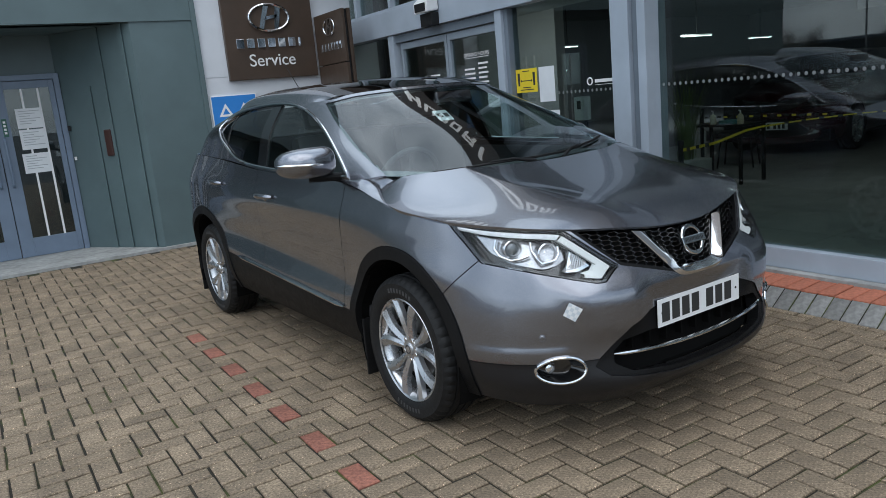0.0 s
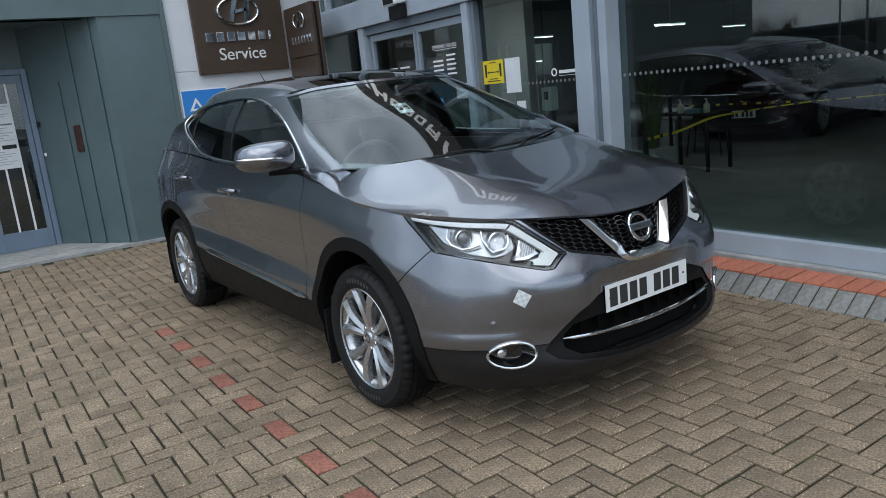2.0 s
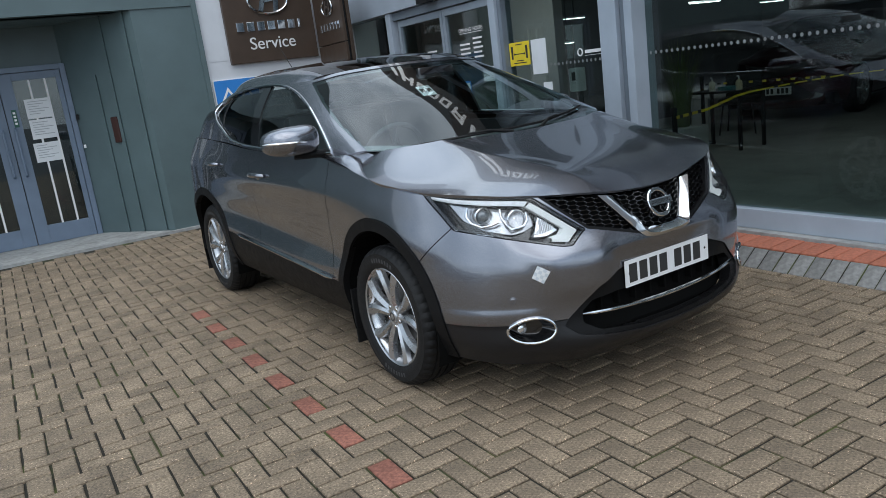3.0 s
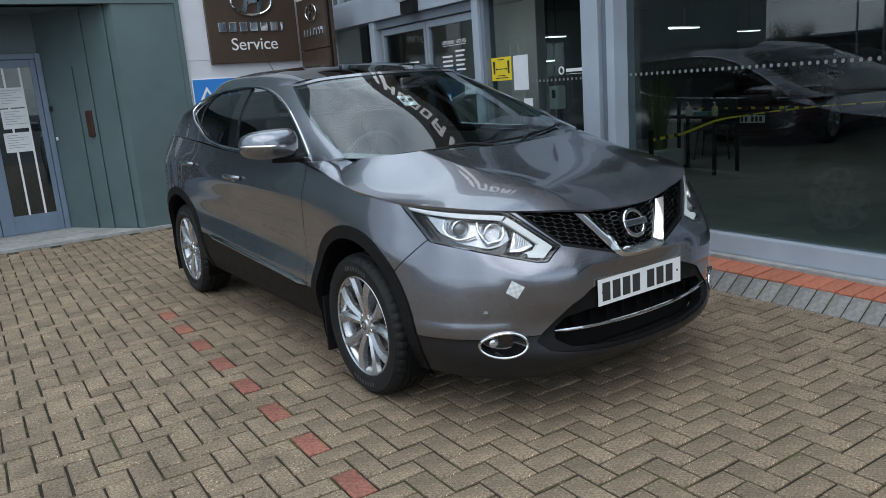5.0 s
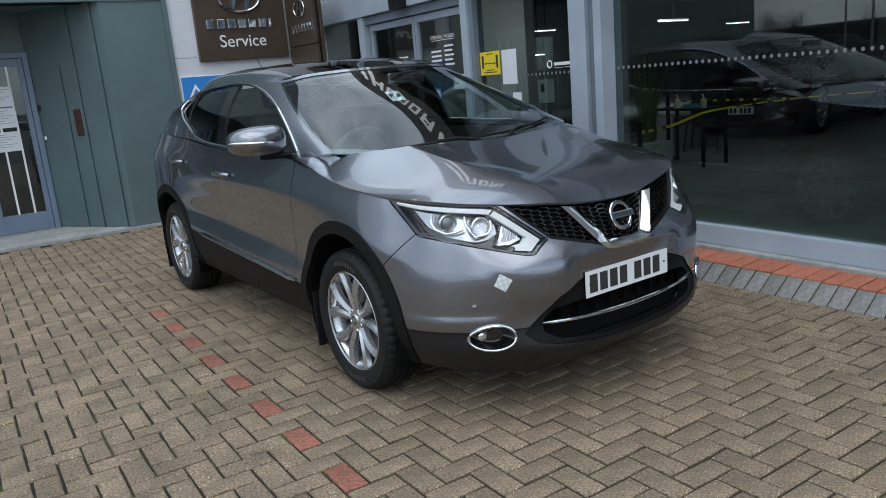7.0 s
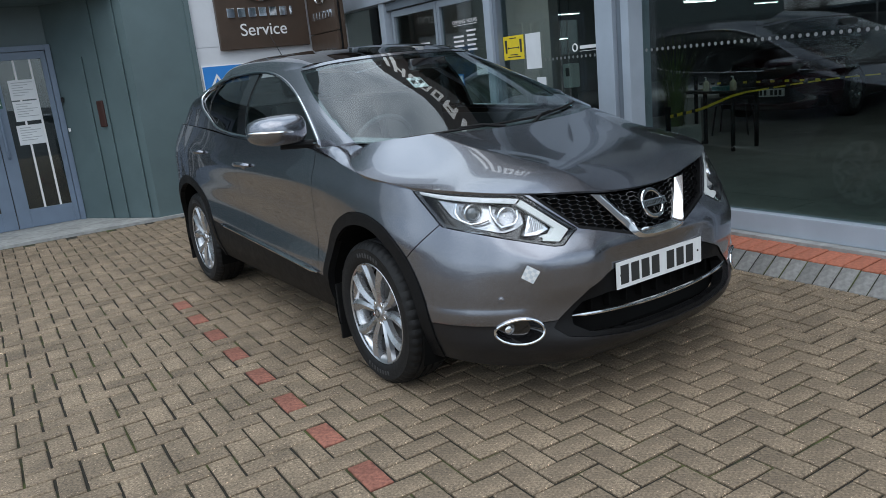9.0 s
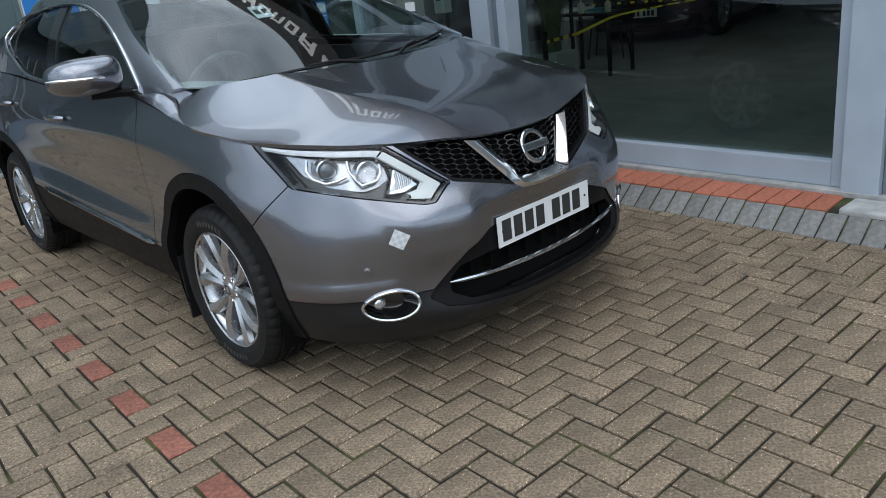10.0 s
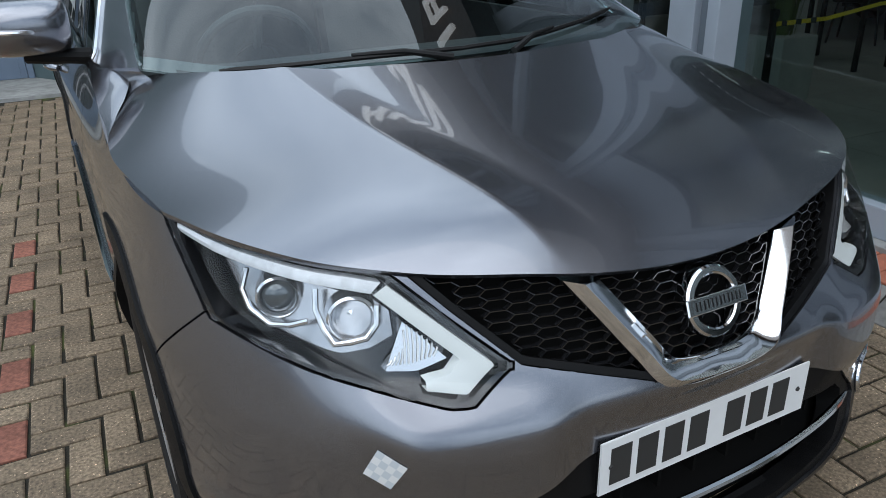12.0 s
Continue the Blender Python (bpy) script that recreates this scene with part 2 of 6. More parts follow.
# ---- ground and paving ----
U = 0.102
PX0, PY0 = 1.172, 2.086
bm = bmesh.new()
poly(bm, [(-900, -900, -0.05), (900, -900, -0.05), (900, 900, -0.05), (-900, 900, -0.05)])
tagged(part("ground", bm, ASPHALT), "dark grey asphalt ground reaching the horizon", "ground", kind="structure")
bm = bmesh.new()
grid_box(bm, -8.0, 4.10, -4.6, 9.02, -0.045, -0.011)
pavement = tagged(part("pavement", bm, JOINT), "herringbone block paving with mossy joints", "pavement", kind="structure")


def brick_verts(lx, ly, z=0.0, c=0.005, h=0.03):
    a, b = lx / 2, ly / 2
    v = [(sx * (a - c), sy * (b - c), z) for sx, sy in ((-1, -1), (1, -1), (1, 1), (-1, 1))]
    v += [(sx * a, sy * b, z - c * 0.8) for sx, sy in ((-1, -1), (1, -1), (1, 1), (-1, 1))]
    v += [(sx * a, sy * b, z - h) for sx, sy in ((-1, -1), (1, -1), (1, 1), (-1, 1))]
    f = [(0, 1, 2, 3)]
    for k in range(4):
        n = (k + 1) % 4
        f += [(4 + k, 4 + n, n, k), (8 + k, 8 + n, 4 + n, 4 + k)]
    return v, f


def brick_mesh(name, lx, ly, mat, h=0.03):
    me = bpy.data.meshes.new(name)
    v, f = brick_verts(lx, ly, h=h)
    me.from_pydata(v, [], f)
    me.materials.append(mat)
    return me

# ---- building: rear wall with recessed door ----
YB = 9.05
bm = bmesh.new()
grid_box(bm, 1.89, 2.56, YB, YB + 0.25, -0.05, 2.52)
grid_box(bm, -4.5, 2.56, YB - 0.015, YB + 0.25, 2.52, 6.9)
grid_box(bm, -4.5, -1.0, YB, YB + 0.25, -0.05, 2.52)
tagged(part("wall_north", bm, CLADDING), "teal-grey metal clad wall panels round a door recess", "wall", kind="structure")
bm = bmesh.new()
poly(bm, [(1.89, YB, -0.05), (1.19, 10.05, -0.05), (1.30, 10.15, -0.05), (2.05, YB + 0.2, -0.05)], (0, 0, 2.57))
recess = tagged(part("wall_recess", bm, CLADDING), "slanted teal-grey clad side of a door recess", "wall", kind="structure")
bm = bmesh.new()
poly(bm, [(-1.0, YB, -0.05), (-0.35, 10.05, -0.05), (-0.5, 10.15, -0.05), (-1.2, YB + 0.1, -0.05)], (0, 0, 2.57))
part("far_side", bm, CLADDING, recess)
box("door_head_panel", (-0.6, 1.4, 10.05, 10.2, 2.09, 2.6), CLADDING, recess, bevel=0)
for k, s in enumerate((0.13, 0.42, 0.62)):
    x, y = 1.89 - 0.70 * s, YB + 1.0 * s
    bm = bmesh.new()
    poly(bm, [(x - 0.022, y - 0.006, 0), (x + 0.012, y - 0.056, 0), (x + 0.03, y - 0.03, 0), (x + 0.0, y + 0.02, 0)], (0, 0, 2.52 if k < 2 else 1.9))
    part("batten", bm, CLADDING, recess)
bm = bmesh.new()
grid_box(bm, -1.2, 2.1, YB + 0.1, 10.2, 2.52, 2.6)
tagged(part("ceiling", bm, CLADDING), "dark soffit over the door recess", "ceiling", kind="structure")
bm = bmesh.new()
poly(bm, [(-4.5, 9.0, -0.04), (2.4, 9.0, -0.04), (2.4, YB, -0.04), (1.86, YB, -0.04), (1.19, 10.05, -0.04), (-4.5, 10.05, -0.04)], (0, 0, 0.062))
tagged(part("pavement_step", bm, CONCRETE), "worn concrete strip along the wall foot", "step", kind="structure")
seam = box("trim", (-4.5, 2.56, YB - 0.019, YB - 0.0155, 2.905, 2.912), ALU_DARK)
tagged(seam, "thin dark joint between wall panels", "trim", kind="structure")
tagged(box("trim", (2.56, 2.615, YB - 0.03, YB + 0.2, 0.0, 6.9), CLADDING), "grey corner flashing between wall panels", "trim", kind="structure")
bm = bmesh.new()
grid_box(bm, 2.615, 4.9, YB + 0.01, YB + 0.25, -0.05, 1.868)
grid_box(bm, 2.615, 4.9, YB + 0.01, YB + 0.25, 1.874, 6.9)
grid_box(bm, 2.615, 4.9, YB + 0.02, YB + 0.25, 1.86, 1.88)
tagged(part("wall_sign", bm, WHITEWALL), "pale grey smooth wall panels with a level joint", "wall", kind="structure")

# entrance door, two leaves
door = thing("door_1", label="closed blue-grey double door with glazed leaves and notices", category="door", kind="structure")
box("door_frame", (1.15, 1.21, 10.0, 10.1, 0.02, 2.09), DOORFRAME, door)
box("door_frame", (-0.35, -0.29, 10.0, 10.1, 0.02, 2.09), DOORFRAME, door)
box("door_frame", (-0.29, 1.15, 10.0, 10.1, 2.03, 2.09), DOORFRAME, door)
for x0, x1, wl, wr in ((0.49, 1.145, 0.14, 0.055), (-0.285, 0.48, 0.055, 0.14)):
    bm = bmesh.new()
    grid_box(bm, x0, x0 + wl, 10.02, 10.07, 0.025, 2.025, 0.004)
    grid_box(bm, x1 - wr, x1, 10.02, 10.07, 0.025, 2.025, 0.004)
    grid_box(bm, x0 + wl, x1 - wr, 10.02, 10.07, 0.025, 0.24, 0.004)
    grid_box(bm, x0 + wl, x1 - wr, 10.02, 10.07, 1.94, 2.025, 0.004)
    leaf = part("door_leaf", bm, DOORFRAME, door)
    pane = box("pane", (x0 + wl, x1 - wr, 10.04, 10.05, 0.24, 1.94), PANE, leaf, "clear door glass", bevel=0)
    pane.visible_shadow = False
    for bx in (x0 + 0.30, x0 + 0.47):
        box("white_bar", (bx, bx + 0.022, 10.029, 10.038, 0.24, 1.94), WHITE, leaf, "thin white upright bar on the glass", bevel=0)
bm = bmesh.new()
for x in (0.42, 0.55):
    tube(bm, [(x, 10.02, 0.85), (x, 9.97, 0.87), (x, 9.96, 1.0), (x, 9.96, 1.25), (x, 9.97, 1.38), (x, 10.02, 1.40)], 0.014)
part("door_handle", bm, DOORFRAME, door, "long bowed pull handles", smooth=True)
for k, (x0, z0) in enumerate(((0.703, 1.495), (0.706, 1.255), (0.690, 0.985))):
    note = tagged(box("notice_sheet", (x0, x0 + 0.272, 10.0215, 10.0265, z0, z0 + 0.225), PAPER, bevel=0), "white printed paper notice taped inside the door glass", "notice", group="door notices")
    for r in range(6):
        box("text_bar", (x0 + 0.03, x0 + 0.245 - 0.05 * ((r * 7 + k) % 3), 10.0195, 10.0205, z0 + 0.19 - r * 0.028, z0 + 0.198 - r * 0.028), GREYPRINT, note, bevel=0)
sticker = tagged(box("door_sticker", (0.55, 0.60, 10.012, 10.018, 1.42, 1.62), material("green_sign", (0.02, 0.10, 0.07), 0.5), bevel=0), "small green upright sign on the door stile", "sticker")
for r in range(4):
    box("text_bar", (0.562, 0.588, 10.009, 10.0115, 1.45 + r * 0.04, 1.474 + r * 0.04), WHITE, sticker, bevel=0)
tagged(box("keypad", (1.205, 1.235, 9.955, 9.985, 1.42, 1.48), BLACK, bevel=0.003), "small black door sensor on the recess wall", "sensor")
tagged(box("lock_plate", (1.215, 1.24, 9.94, 9.96, 1.08, 1.12), WHITE, bevel=0.002), "small white push button on the recess wall", "button")
bm = bmesh.new()
grid_box(bm, -0.05, 0.05, -0.03, 0.012, -0.15, 0.15, 0.015)
tagged(part("intercom_box", bm, RED_BOX), "red-brown upright intercom box on the recess wall", "intercom").matrix_world = pose(1.565, 9.50, 1.25, 0, 0, -55)
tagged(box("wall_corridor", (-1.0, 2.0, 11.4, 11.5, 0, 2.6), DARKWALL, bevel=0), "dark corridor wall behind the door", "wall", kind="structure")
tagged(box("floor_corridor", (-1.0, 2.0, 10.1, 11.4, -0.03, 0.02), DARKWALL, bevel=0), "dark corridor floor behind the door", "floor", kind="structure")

# ---- signs on the pale wall ----
YS = YB - 0.05
sign = thing("service_sign", pose(3.455, YS, 0), "bronze-brown square wall sign with chrome emblem and white word", "sign")
box("panel", (-0.555, 0.555, 0.0, 0.058, 1.82, 2.95), BROWN, sign, bevel=0.006)


def emblem(parent, m, size):
    """A plain chrome oval ring with a slanted bar across it."""
    bm = bmesh.new()
    tube(bm, [m @ Vector((size * math.cos(a), size * 0.62 * math.sin(a), 0.012)) for a in (k * math.tau / 40 for k in range(40))], size * 0.07, 8, closed=True)
    part("emblem_ring", bm, CHROME, parent, "chrome oval ring", smooth=True)
    for pts in ([(-0.55, -0.5), (-0.33, -0.56), (0.02, 0.52), (-0.22, 0.55)], [(0.22, -0.55), (0.45, -0.5), (0.62, 0.46), (0.36, 0.55)], [(-0.25, -0.12), (0.4, 0.0), (0.42, 0.14), (-0.16, 0.06)]):
        bm = bmesh.new()
        poly(bm, [m @ Vector((x * size, y * size, 0.004)) for x, y in pts], m.to_3x3() @ Vector((0, 0, 0.014)))
        part("emblem_bar", bm, CHROME, parent)


UP = Matrix.Rotation(radians(90), 4, "X")
emblem(sign, Matrix.Translation((0.0, -0.004, 2.52)) @ UP, 0.245)
for k in range(7):
    x = -0.43 + k * 0.128
    box("brand_bar", (x, x + (0.092 if k < 6 else 0.03), -0.018, 0.0, 2.18, 2.285), CHROME, sign, bevel=0.004)
text_part("word", "Service", 0.20, Matrix.Translation((-0.01, -0.003, 2.03)) @ UP, WHITE, sign, 0.006)
mot = thing("garage_sign", label="blue square sign with three white triangles", category="sign")
box("panel", (2.64, 3.19, YB - 0.012, YB + 0.008, 1.195, 1.665), WHITE, mot, bevel=0.003)
box("blue_face", (2.652, 3.178, YB - 0.016, YB - 0.0125, 1.207, 1.653), BLUE, mot, bevel=0)
for cx, cz in ((2.805, 1.47), (3.025, 1.47), (2.915, 1.29)):
    bm = bmesh.new()
    o = [(cx + 0.10 * math.sin(k * math.tau / 3), cz + 0.10 * math.cos(k * math.tau / 3)) for k in range(3)]
    i = [(cx + 0.05 * math.sin(k * math.tau / 3), cz + 0.05 * math.cos(k * math.tau / 3)) for k in range(3)]
    for k in range(3):
        n = (k + 1) % 3
        poly(bm, [(o[k][0], YB - 0.019, o[k][1]), (o[n][0], YB - 0.019, o[n][1]), (i[n][0], YB - 0.019, i[n][1]), (i[k][0], YB - 0.019, i[k][1])], (0, 0.0025, 0))
    part("triangle", bm, WHITE, mot)

# slim totem by the entrance
totem = thing("totem_sign", label="tall slim bronze-brown totem sign with chrome emblem", category="sign")
box("front_panel", (4.03, 4.065, 8.20, 9.0, 0.0, 1.912), BROWN, totem)
box("front_panel", (4.03, 4.065, 8.20, 9.0, 1.922, 2.51), BROWN, totem)
box("core", (4.068, 4.095, 8.215, 8.985, 0.0, 2.505), BLACK, totem)
box("back_panel", (4.098, 4.14, 8.20, 9.0, 0.0, 2.51), BROWN, totem)
SIDE = Matrix(((0, 0, -1, 0), (-1, 0, 0, 0), (0, 1, 0, 0), (0, 0, 0, 1)))
emblem(totem, Matrix.Translation((4.027, 8.56, 2.34)) @ SIDE, 0.15)
for k in range(7):
    y = 8.86 - k * 0.088
    box("brand_bar", (4.018, 4.03, y - 0.055, y, 2.075, 2.16), CHROME, totem, bevel=0.002)

# ---- glazed facade ----
XF = 4.5


def frame_part(name, y0, y1, z0, z1, mat, parent, x0=XF, x1=XF + 0.12, label=""):
    return box(name, (x0, x1, y0, y1, z0, z1), mat, parent, label, bevel=0.005)


def pane_part(y0, y1, z0, z1, parent, x=XF + 0.06):
    return box("pane", (x, x + 0.012, y0, y1, z0, z1), PANE, parent, "grey tinted window glass", bevel=0)


shop = thing("window_1", label="large showroom window in pale blue-grey aluminium frame", category="window", kind="structure")
frame_part("window_sill", 1.90, 4.06, 0.13, 0.262, ALU, shop)
frame_part("window_frame", 1.835, 1.90, 0.13, 2.98, ALU, shop)
frame_part("window_frame", 1.90, 4.06, 2.9, 2.98, ALU, shop)
pane_part(1.90, 4.06, 0.262, 2.9, shop)
shop2 = thing("window_2", label="further showroom window in pale blue-grey aluminium frame", category="window", kind="structure")
frame_part("window_sill", -2.5, 1.30, 0.13, 0.262, ALU, shop2)
frame_part("window_frame", -2.6, -2.5, 0.13, 2.98, ALU, shop2)
frame_part("window_frame", -2.5, 1.30, 2.9, 2.98, ALU, shop2)
pane_part(-2.5, 1.30, 0.262, 2.9, shop2)
for y0, y1, wa, wb in ((4.06, 4.43, 0.08, 0.185), (1.30, 1.83, 0.165, 0.182)):
    post = thing("column", label="pale blue-grey boxed aluminium column between windows", category="column", kind="structure")
    frame_part("column_side", y0 + 0.002, y0 + wa, 0.05, 3.59, ALU, post, XF - 0.08, XF + 0.14)
    frame_part("column_side", y1 - wb, y1 - 0.002, 0.05, 3.59, ALU, post, XF - 0.06, XF + 0.14)
    # the core's darker grey puts the shade between the two boxes into colour
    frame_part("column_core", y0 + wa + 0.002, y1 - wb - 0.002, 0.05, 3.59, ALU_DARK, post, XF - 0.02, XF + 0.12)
side = thing("window_3", label="tall window with yellow notice beside the entrance", category="window", kind="structure")
frame_part("window_frame", 5.765, 5.82, 0.13, 2.15, ALU_DARK, side)
frame_part("window_sill", 4.432, 5.765, 0.13, 0.26, ALU, side)
pane_part(4.432, 5.765, 0.26, 2.15, side)
entry = thing("door_2", label="closed sliding glass entrance doors in grey aluminium frames", category="door", kind="structure")
frame_part("door_post", 5.822, 5.92, 0.13, 2.15, ALU, entry, XF - 0.03)
frame_part("door_post", 7.86, 7.98, 0.13, 2.15, ALU, entry, XF - 0.03)
frame_part("door_head", 5.92, 7.86, 2.06, 2.148, ALU_DARK, entry)
for y0, y1 in ((5.925, 6.83), (6.84, 7.80)):
    bm = bmesh.new()
    x0, x1 = XF + 0.03, XF + 0.08
    w = 0.048
    grid_box(bm, x0, x1, y0, y0 + w, 0.14, 2.05, 0.004)
    grid_box(bm, x0, x1, y1 - w, y1, 0.14, 2.05, 0.004)
    grid_box(bm, x0, x1, y0 + w, y1 - w, 0.14, 0.26, 0.004)
    grid_box(bm, x0, x1, y0 + w, y1 - w, 1.98, 2.05, 0.004)
    leaf = part("door_leaf", bm, ALU_MID, entry)
    pane_part(y0 + w, y1 - w, 0.26, 1.98, leaf)
far = thing("window_4", label="window between the entrance and the totem", category="window", kind="structure")
frame_part("window_sill", 7.98, 9.05, 0.13, 0.26, ALU, far)
pane_part(7.98, 9.05, 0.26, 2.15, far)
band = tagged(box("trim", (XF - 0.05, XF + 0.16, 4.432, 9.05, 2.152, 2.42), ALU, bevel=0.006), "pale blue-grey metal band over the entrance", "trim", kind="structure")
upper = thing("window_5", label="upper row of facade windows in aluminium frames", category="window", kind="structure")
frame_part("window_frame", 4.432, 9.05, 2.422, 2.46, ALU, upper)
frame_part("window_frame", 4.432, 9.05, 3.52, 3.59, ALU, upper)
for y in (5.3, 6.17, 7.02, 7.89, 8.75):
    frame_part("mullion", y, y + 0.06, 2.46, 3.52, ALU, upper)
pane_part(4.432, 9.05, 2.46, 3.52, upper)
bm = bmesh.new()
grid_box(bm, XF, XF + 0.2, -2.6, 4.058, 2.985, 3.59)
tagged(part("wall_east", bm, ALU), "pale blue-grey metal cladding over the showroom windows", "wall", kind="structure")
# bronze fascia with raised lettering shapes, high over the entrance
fascia = thing("fascia_sign", label="bronze-brown fascia band with large raised white characters", category="sign")
box("fascia_panel", (XF - 0.35, XF + 0.3, -2.6, YB, 3.595, 4.85), BROWN, fascia)
FASCIA_Y, FASCIA_Z, FASCIA_S = 6.80, 3.90, 0.37
for k in range(7):
    y = FASCIA_Y - k * FASCIA_S * 1.08
    bm = bmesh.new()
    s, x0, x1, t = FASCIA_S * 0.70, XF - 0.39, XF - 0.35, 0.042
    FH = 0.38
    grid_box(bm, x0, x1, y - t, y, FASCIA_Z, FASCIA_Z + FH)
    if k < 6:
        grid_box(bm, x0, x1, y - s, y - s + t, FASCIA_Z, FASCIA_Z + FH)
        zz = FASCIA_Z + (0.5 * FH - t / 2, 0.4 * FH, 0.0, FH - t, 0.0, 0.5 * FH - t / 2)[k]
        grid_box(bm, x0, x1, y - s + t, y - t, zz, zz + t)
    if k in (4, 5):
        grid_box(bm, x0, x1, y - s + t, y - t, FASCIA_Z + FH - t, FASCIA_Z + FH)
    part("fascia_character", bm, SIGNLIGHT, fascia, "lit white sign character")
bm = bmesh.new()
grid_box(bm, XF + 0.31, 27.0, -3.0, 20.0, 4.9, 5.1)
tagged(part("roof", bm, ASPHALT), "flat dark roof of the showroom", "roof", kind="structure")

# door sensor light over the entrance
lamp = thing("entrance_floodlight", label="white wedge floodlight on a dark bracket over the entrance", category="lamp")
bm = bmesh.new()
poly(bm, [(4.30, 6.80, 2.27), (4.30, 6.80, 2.38), (4.44, 6.80, 2.47), (4.44, 6.80, 2.29)], (0, 0.26, 0))
bmesh.ops.bevel(bm, geom=bm.edges[:], offset=0.008, segments=2, affect="EDGES")
part("lamp_body", bm, WHITE, lamp)
box("lamp_front", (4.293, 4.299, 6.83, 7.03, 2.285, 2.365), BLACK, lamp, bevel=0)
box("bracket", (4.36, 4.45, 6.82, 7.04, 2.14, 2.268), BLACK, lamp)

# ---- kerb bed ----
bm = bmesh.new()
poly(bm, [(4.09, -2.6, -0.045), (4.09, -2.6, -0.01), (4.22, -2.6, 0.085), (4.43, -2.6, 0.10), (4.64, -2.6, 0.115), (4.64, -2.6, -0.045)], (0, 11.6, 0))
kerb = tagged(part("kerb", bm, JOINT), "kerb of sloped blue-grey blocks topped with a red brick row", "kerb", kind="structure")
tagged(box("doorstep", (4.435, 4.66, -2.6, 9.05, 0.10, 0.129), CONCRETE, bevel=0.004), "pale concrete strip under the showroom frames", "step", kind="structure")

# ---- notices on the facade glass ----
yn = thing("yellow_notice", label="yellow distance notice with two dark upright bars and an arrow", category="notice")
XG = XF + 0.052
box("sheet", (XG, XG + 0.004, 5.46, 5.757, 1.39, 1.60), YELLOW, yn, bevel=0)
for y in (5.715, 5.50):
    bm = bmesh.new()
    poly(bm, [(XG - 0.001, y + 0.012, 1.45), (XG - 0.001, y - 0.012, 1.45), (XG - 0.001, y - 0.017, 1.565), (XG - 0.001, y + 0.017, 1.565)])
    part("print_bar", bm, PRINT, yn)
bm = bmesh.new()
poly(bm, [(XG - 0.001, 5.675, 1.49), (XG - 0.001, 5.54, 1.49), (XG - 0.001, 5.54, 1.498), (XG - 0.001, 5.675, 1.498)])
for y, d in ((5.675, 0.02), (5.54, -0.02)):
    poly(bm, [(XG - 0.001, y + d, 1.494), (XG - 0.001, y, 1.48), (XG - 0.001, y, 1.508)])
part("arrow", bm, PRINT, yn)
for z, a, b in ((1.575, 5.66, 5.56), (1.43, 5.66, 5.55), (1.41, 5.70, 5.51)):
    box("text_bar", (XG - 0.0015, XG - 0.0005, b, a, z, z + 0.008), PRINT, yn, bevel=0)
tagged(box("notice_sheet", (XG, XG + 0.003, 5.225, 5.43, 1.297, 1.60), PAPER, bevel=0), "blank white paper sheet taped inside the glass", "notice")
tagged(box("notice_sheet", (XG, XG + 0.003, 6.02, 6.22, 1.28, 1.42), PAPER, bevel=0), "white paper sheet low on the entrance door", "notice")
tagged(box("notice_sheet", (XG, XG + 0.003, 5.18, 5.30, 1.15, 1.22), PAPER, bevel=0), "small white card on the glass", "notice")
permit = thing("blue_notice", label="blue and white upright notice on the entrance glass", category="notice")
box("sheet", (XG, XG + 0.003, 6.46, 6.62, 1.08, 1.30), BLUE, permit, bevel=0)
box("pictogram_panel", (XG - 0.0015, XG - 0.0005, 6.475, 6.605, 1.20, 1.285), PAPER, permit, bevel=0)
for r in range(3):
    box("text_bar", (XG - 0.0015, XG - 0.0005, 6.48 + 0.012 * (r % 2), 6.60, 1.165 - r * 0.028, 1.176 - r * 0.028), WHITE, permit, bevel=0)
GLASSRUN = Matrix.Translation((XG - 0.002, 0, 0)) @ Matrix(((0, 0, -1, 0), (-1, 0, 0, 0), (0, 1, 0, 0), (0, 0, 0, 1)))
logo = thing("window_lettering", label="white round mark and word lettered on the glass", category="lettering")
bm = bmesh.new()
tube(bm, [(XG, 4.79 + 0.028 * math.cos(a), 1.437 + 0.028 * math.sin(a)) for a in (k * math.tau / 20 for k in range(20))], 0.006, 6, closed=True)
part("round_mark", bm, WHITE, logo)
box("brand_bar", (XG - 0.002, XG - 0.0005, 4.53, 4.73, 1.423, 1.449), WHITE, logo, bevel=0)
box("brand_line", (XG - 0.002, XG - 0.0005, 4.53, 4.73, 1.404, 1.407), WHITE, logo, bevel=0)
hours = thing("opening_hours_lettering", label="white opening hours lettering on the entrance glass", category="lettering")
text_part("heading", "OPENING", 0.052, GLASSRUN @ Matrix.Translation((-6.465, 1.80, 0.0)), WHITE, hours, 0.0005)
text_part("heading", "HOURS", 0.052, GLASSRUN @ Matrix.Translation((-6.235, 1.80, 0.0)), WHITE, hours, 0.0005)
box("underline", (XG - 0.002, XG - 0.0005, 6.16, 6.56, 1.768, 1.773), WHITE, hours, bevel=0)
for r in range(5):
    z = 1.70 - r * 0.045
    for a, b in ((6.58, 6.40), (6.34, 6.18 + 0.02 * (r % 2))):
        if r or a < 6.5:
            box("text_bar", (XG - 0.002, XG - 0.0005, b, a, z, z + 0.018), WHITE, hours, bevel=0)
hours2 = thing("opening_hours_lettering", label="smaller white lettering on the far entrance leaf", category="lettering")
for r in range(4):
    for a, b in ((7.46, 7.30), (7.24, 7.05)):
        box("text_bar", (XG - 0.002, XG - 0.0005, b, a, 1.64 - r * 0.045, 1.658 - r * 0.045), WHITE, hours2, bevel=0)
bm = bmesh.new()
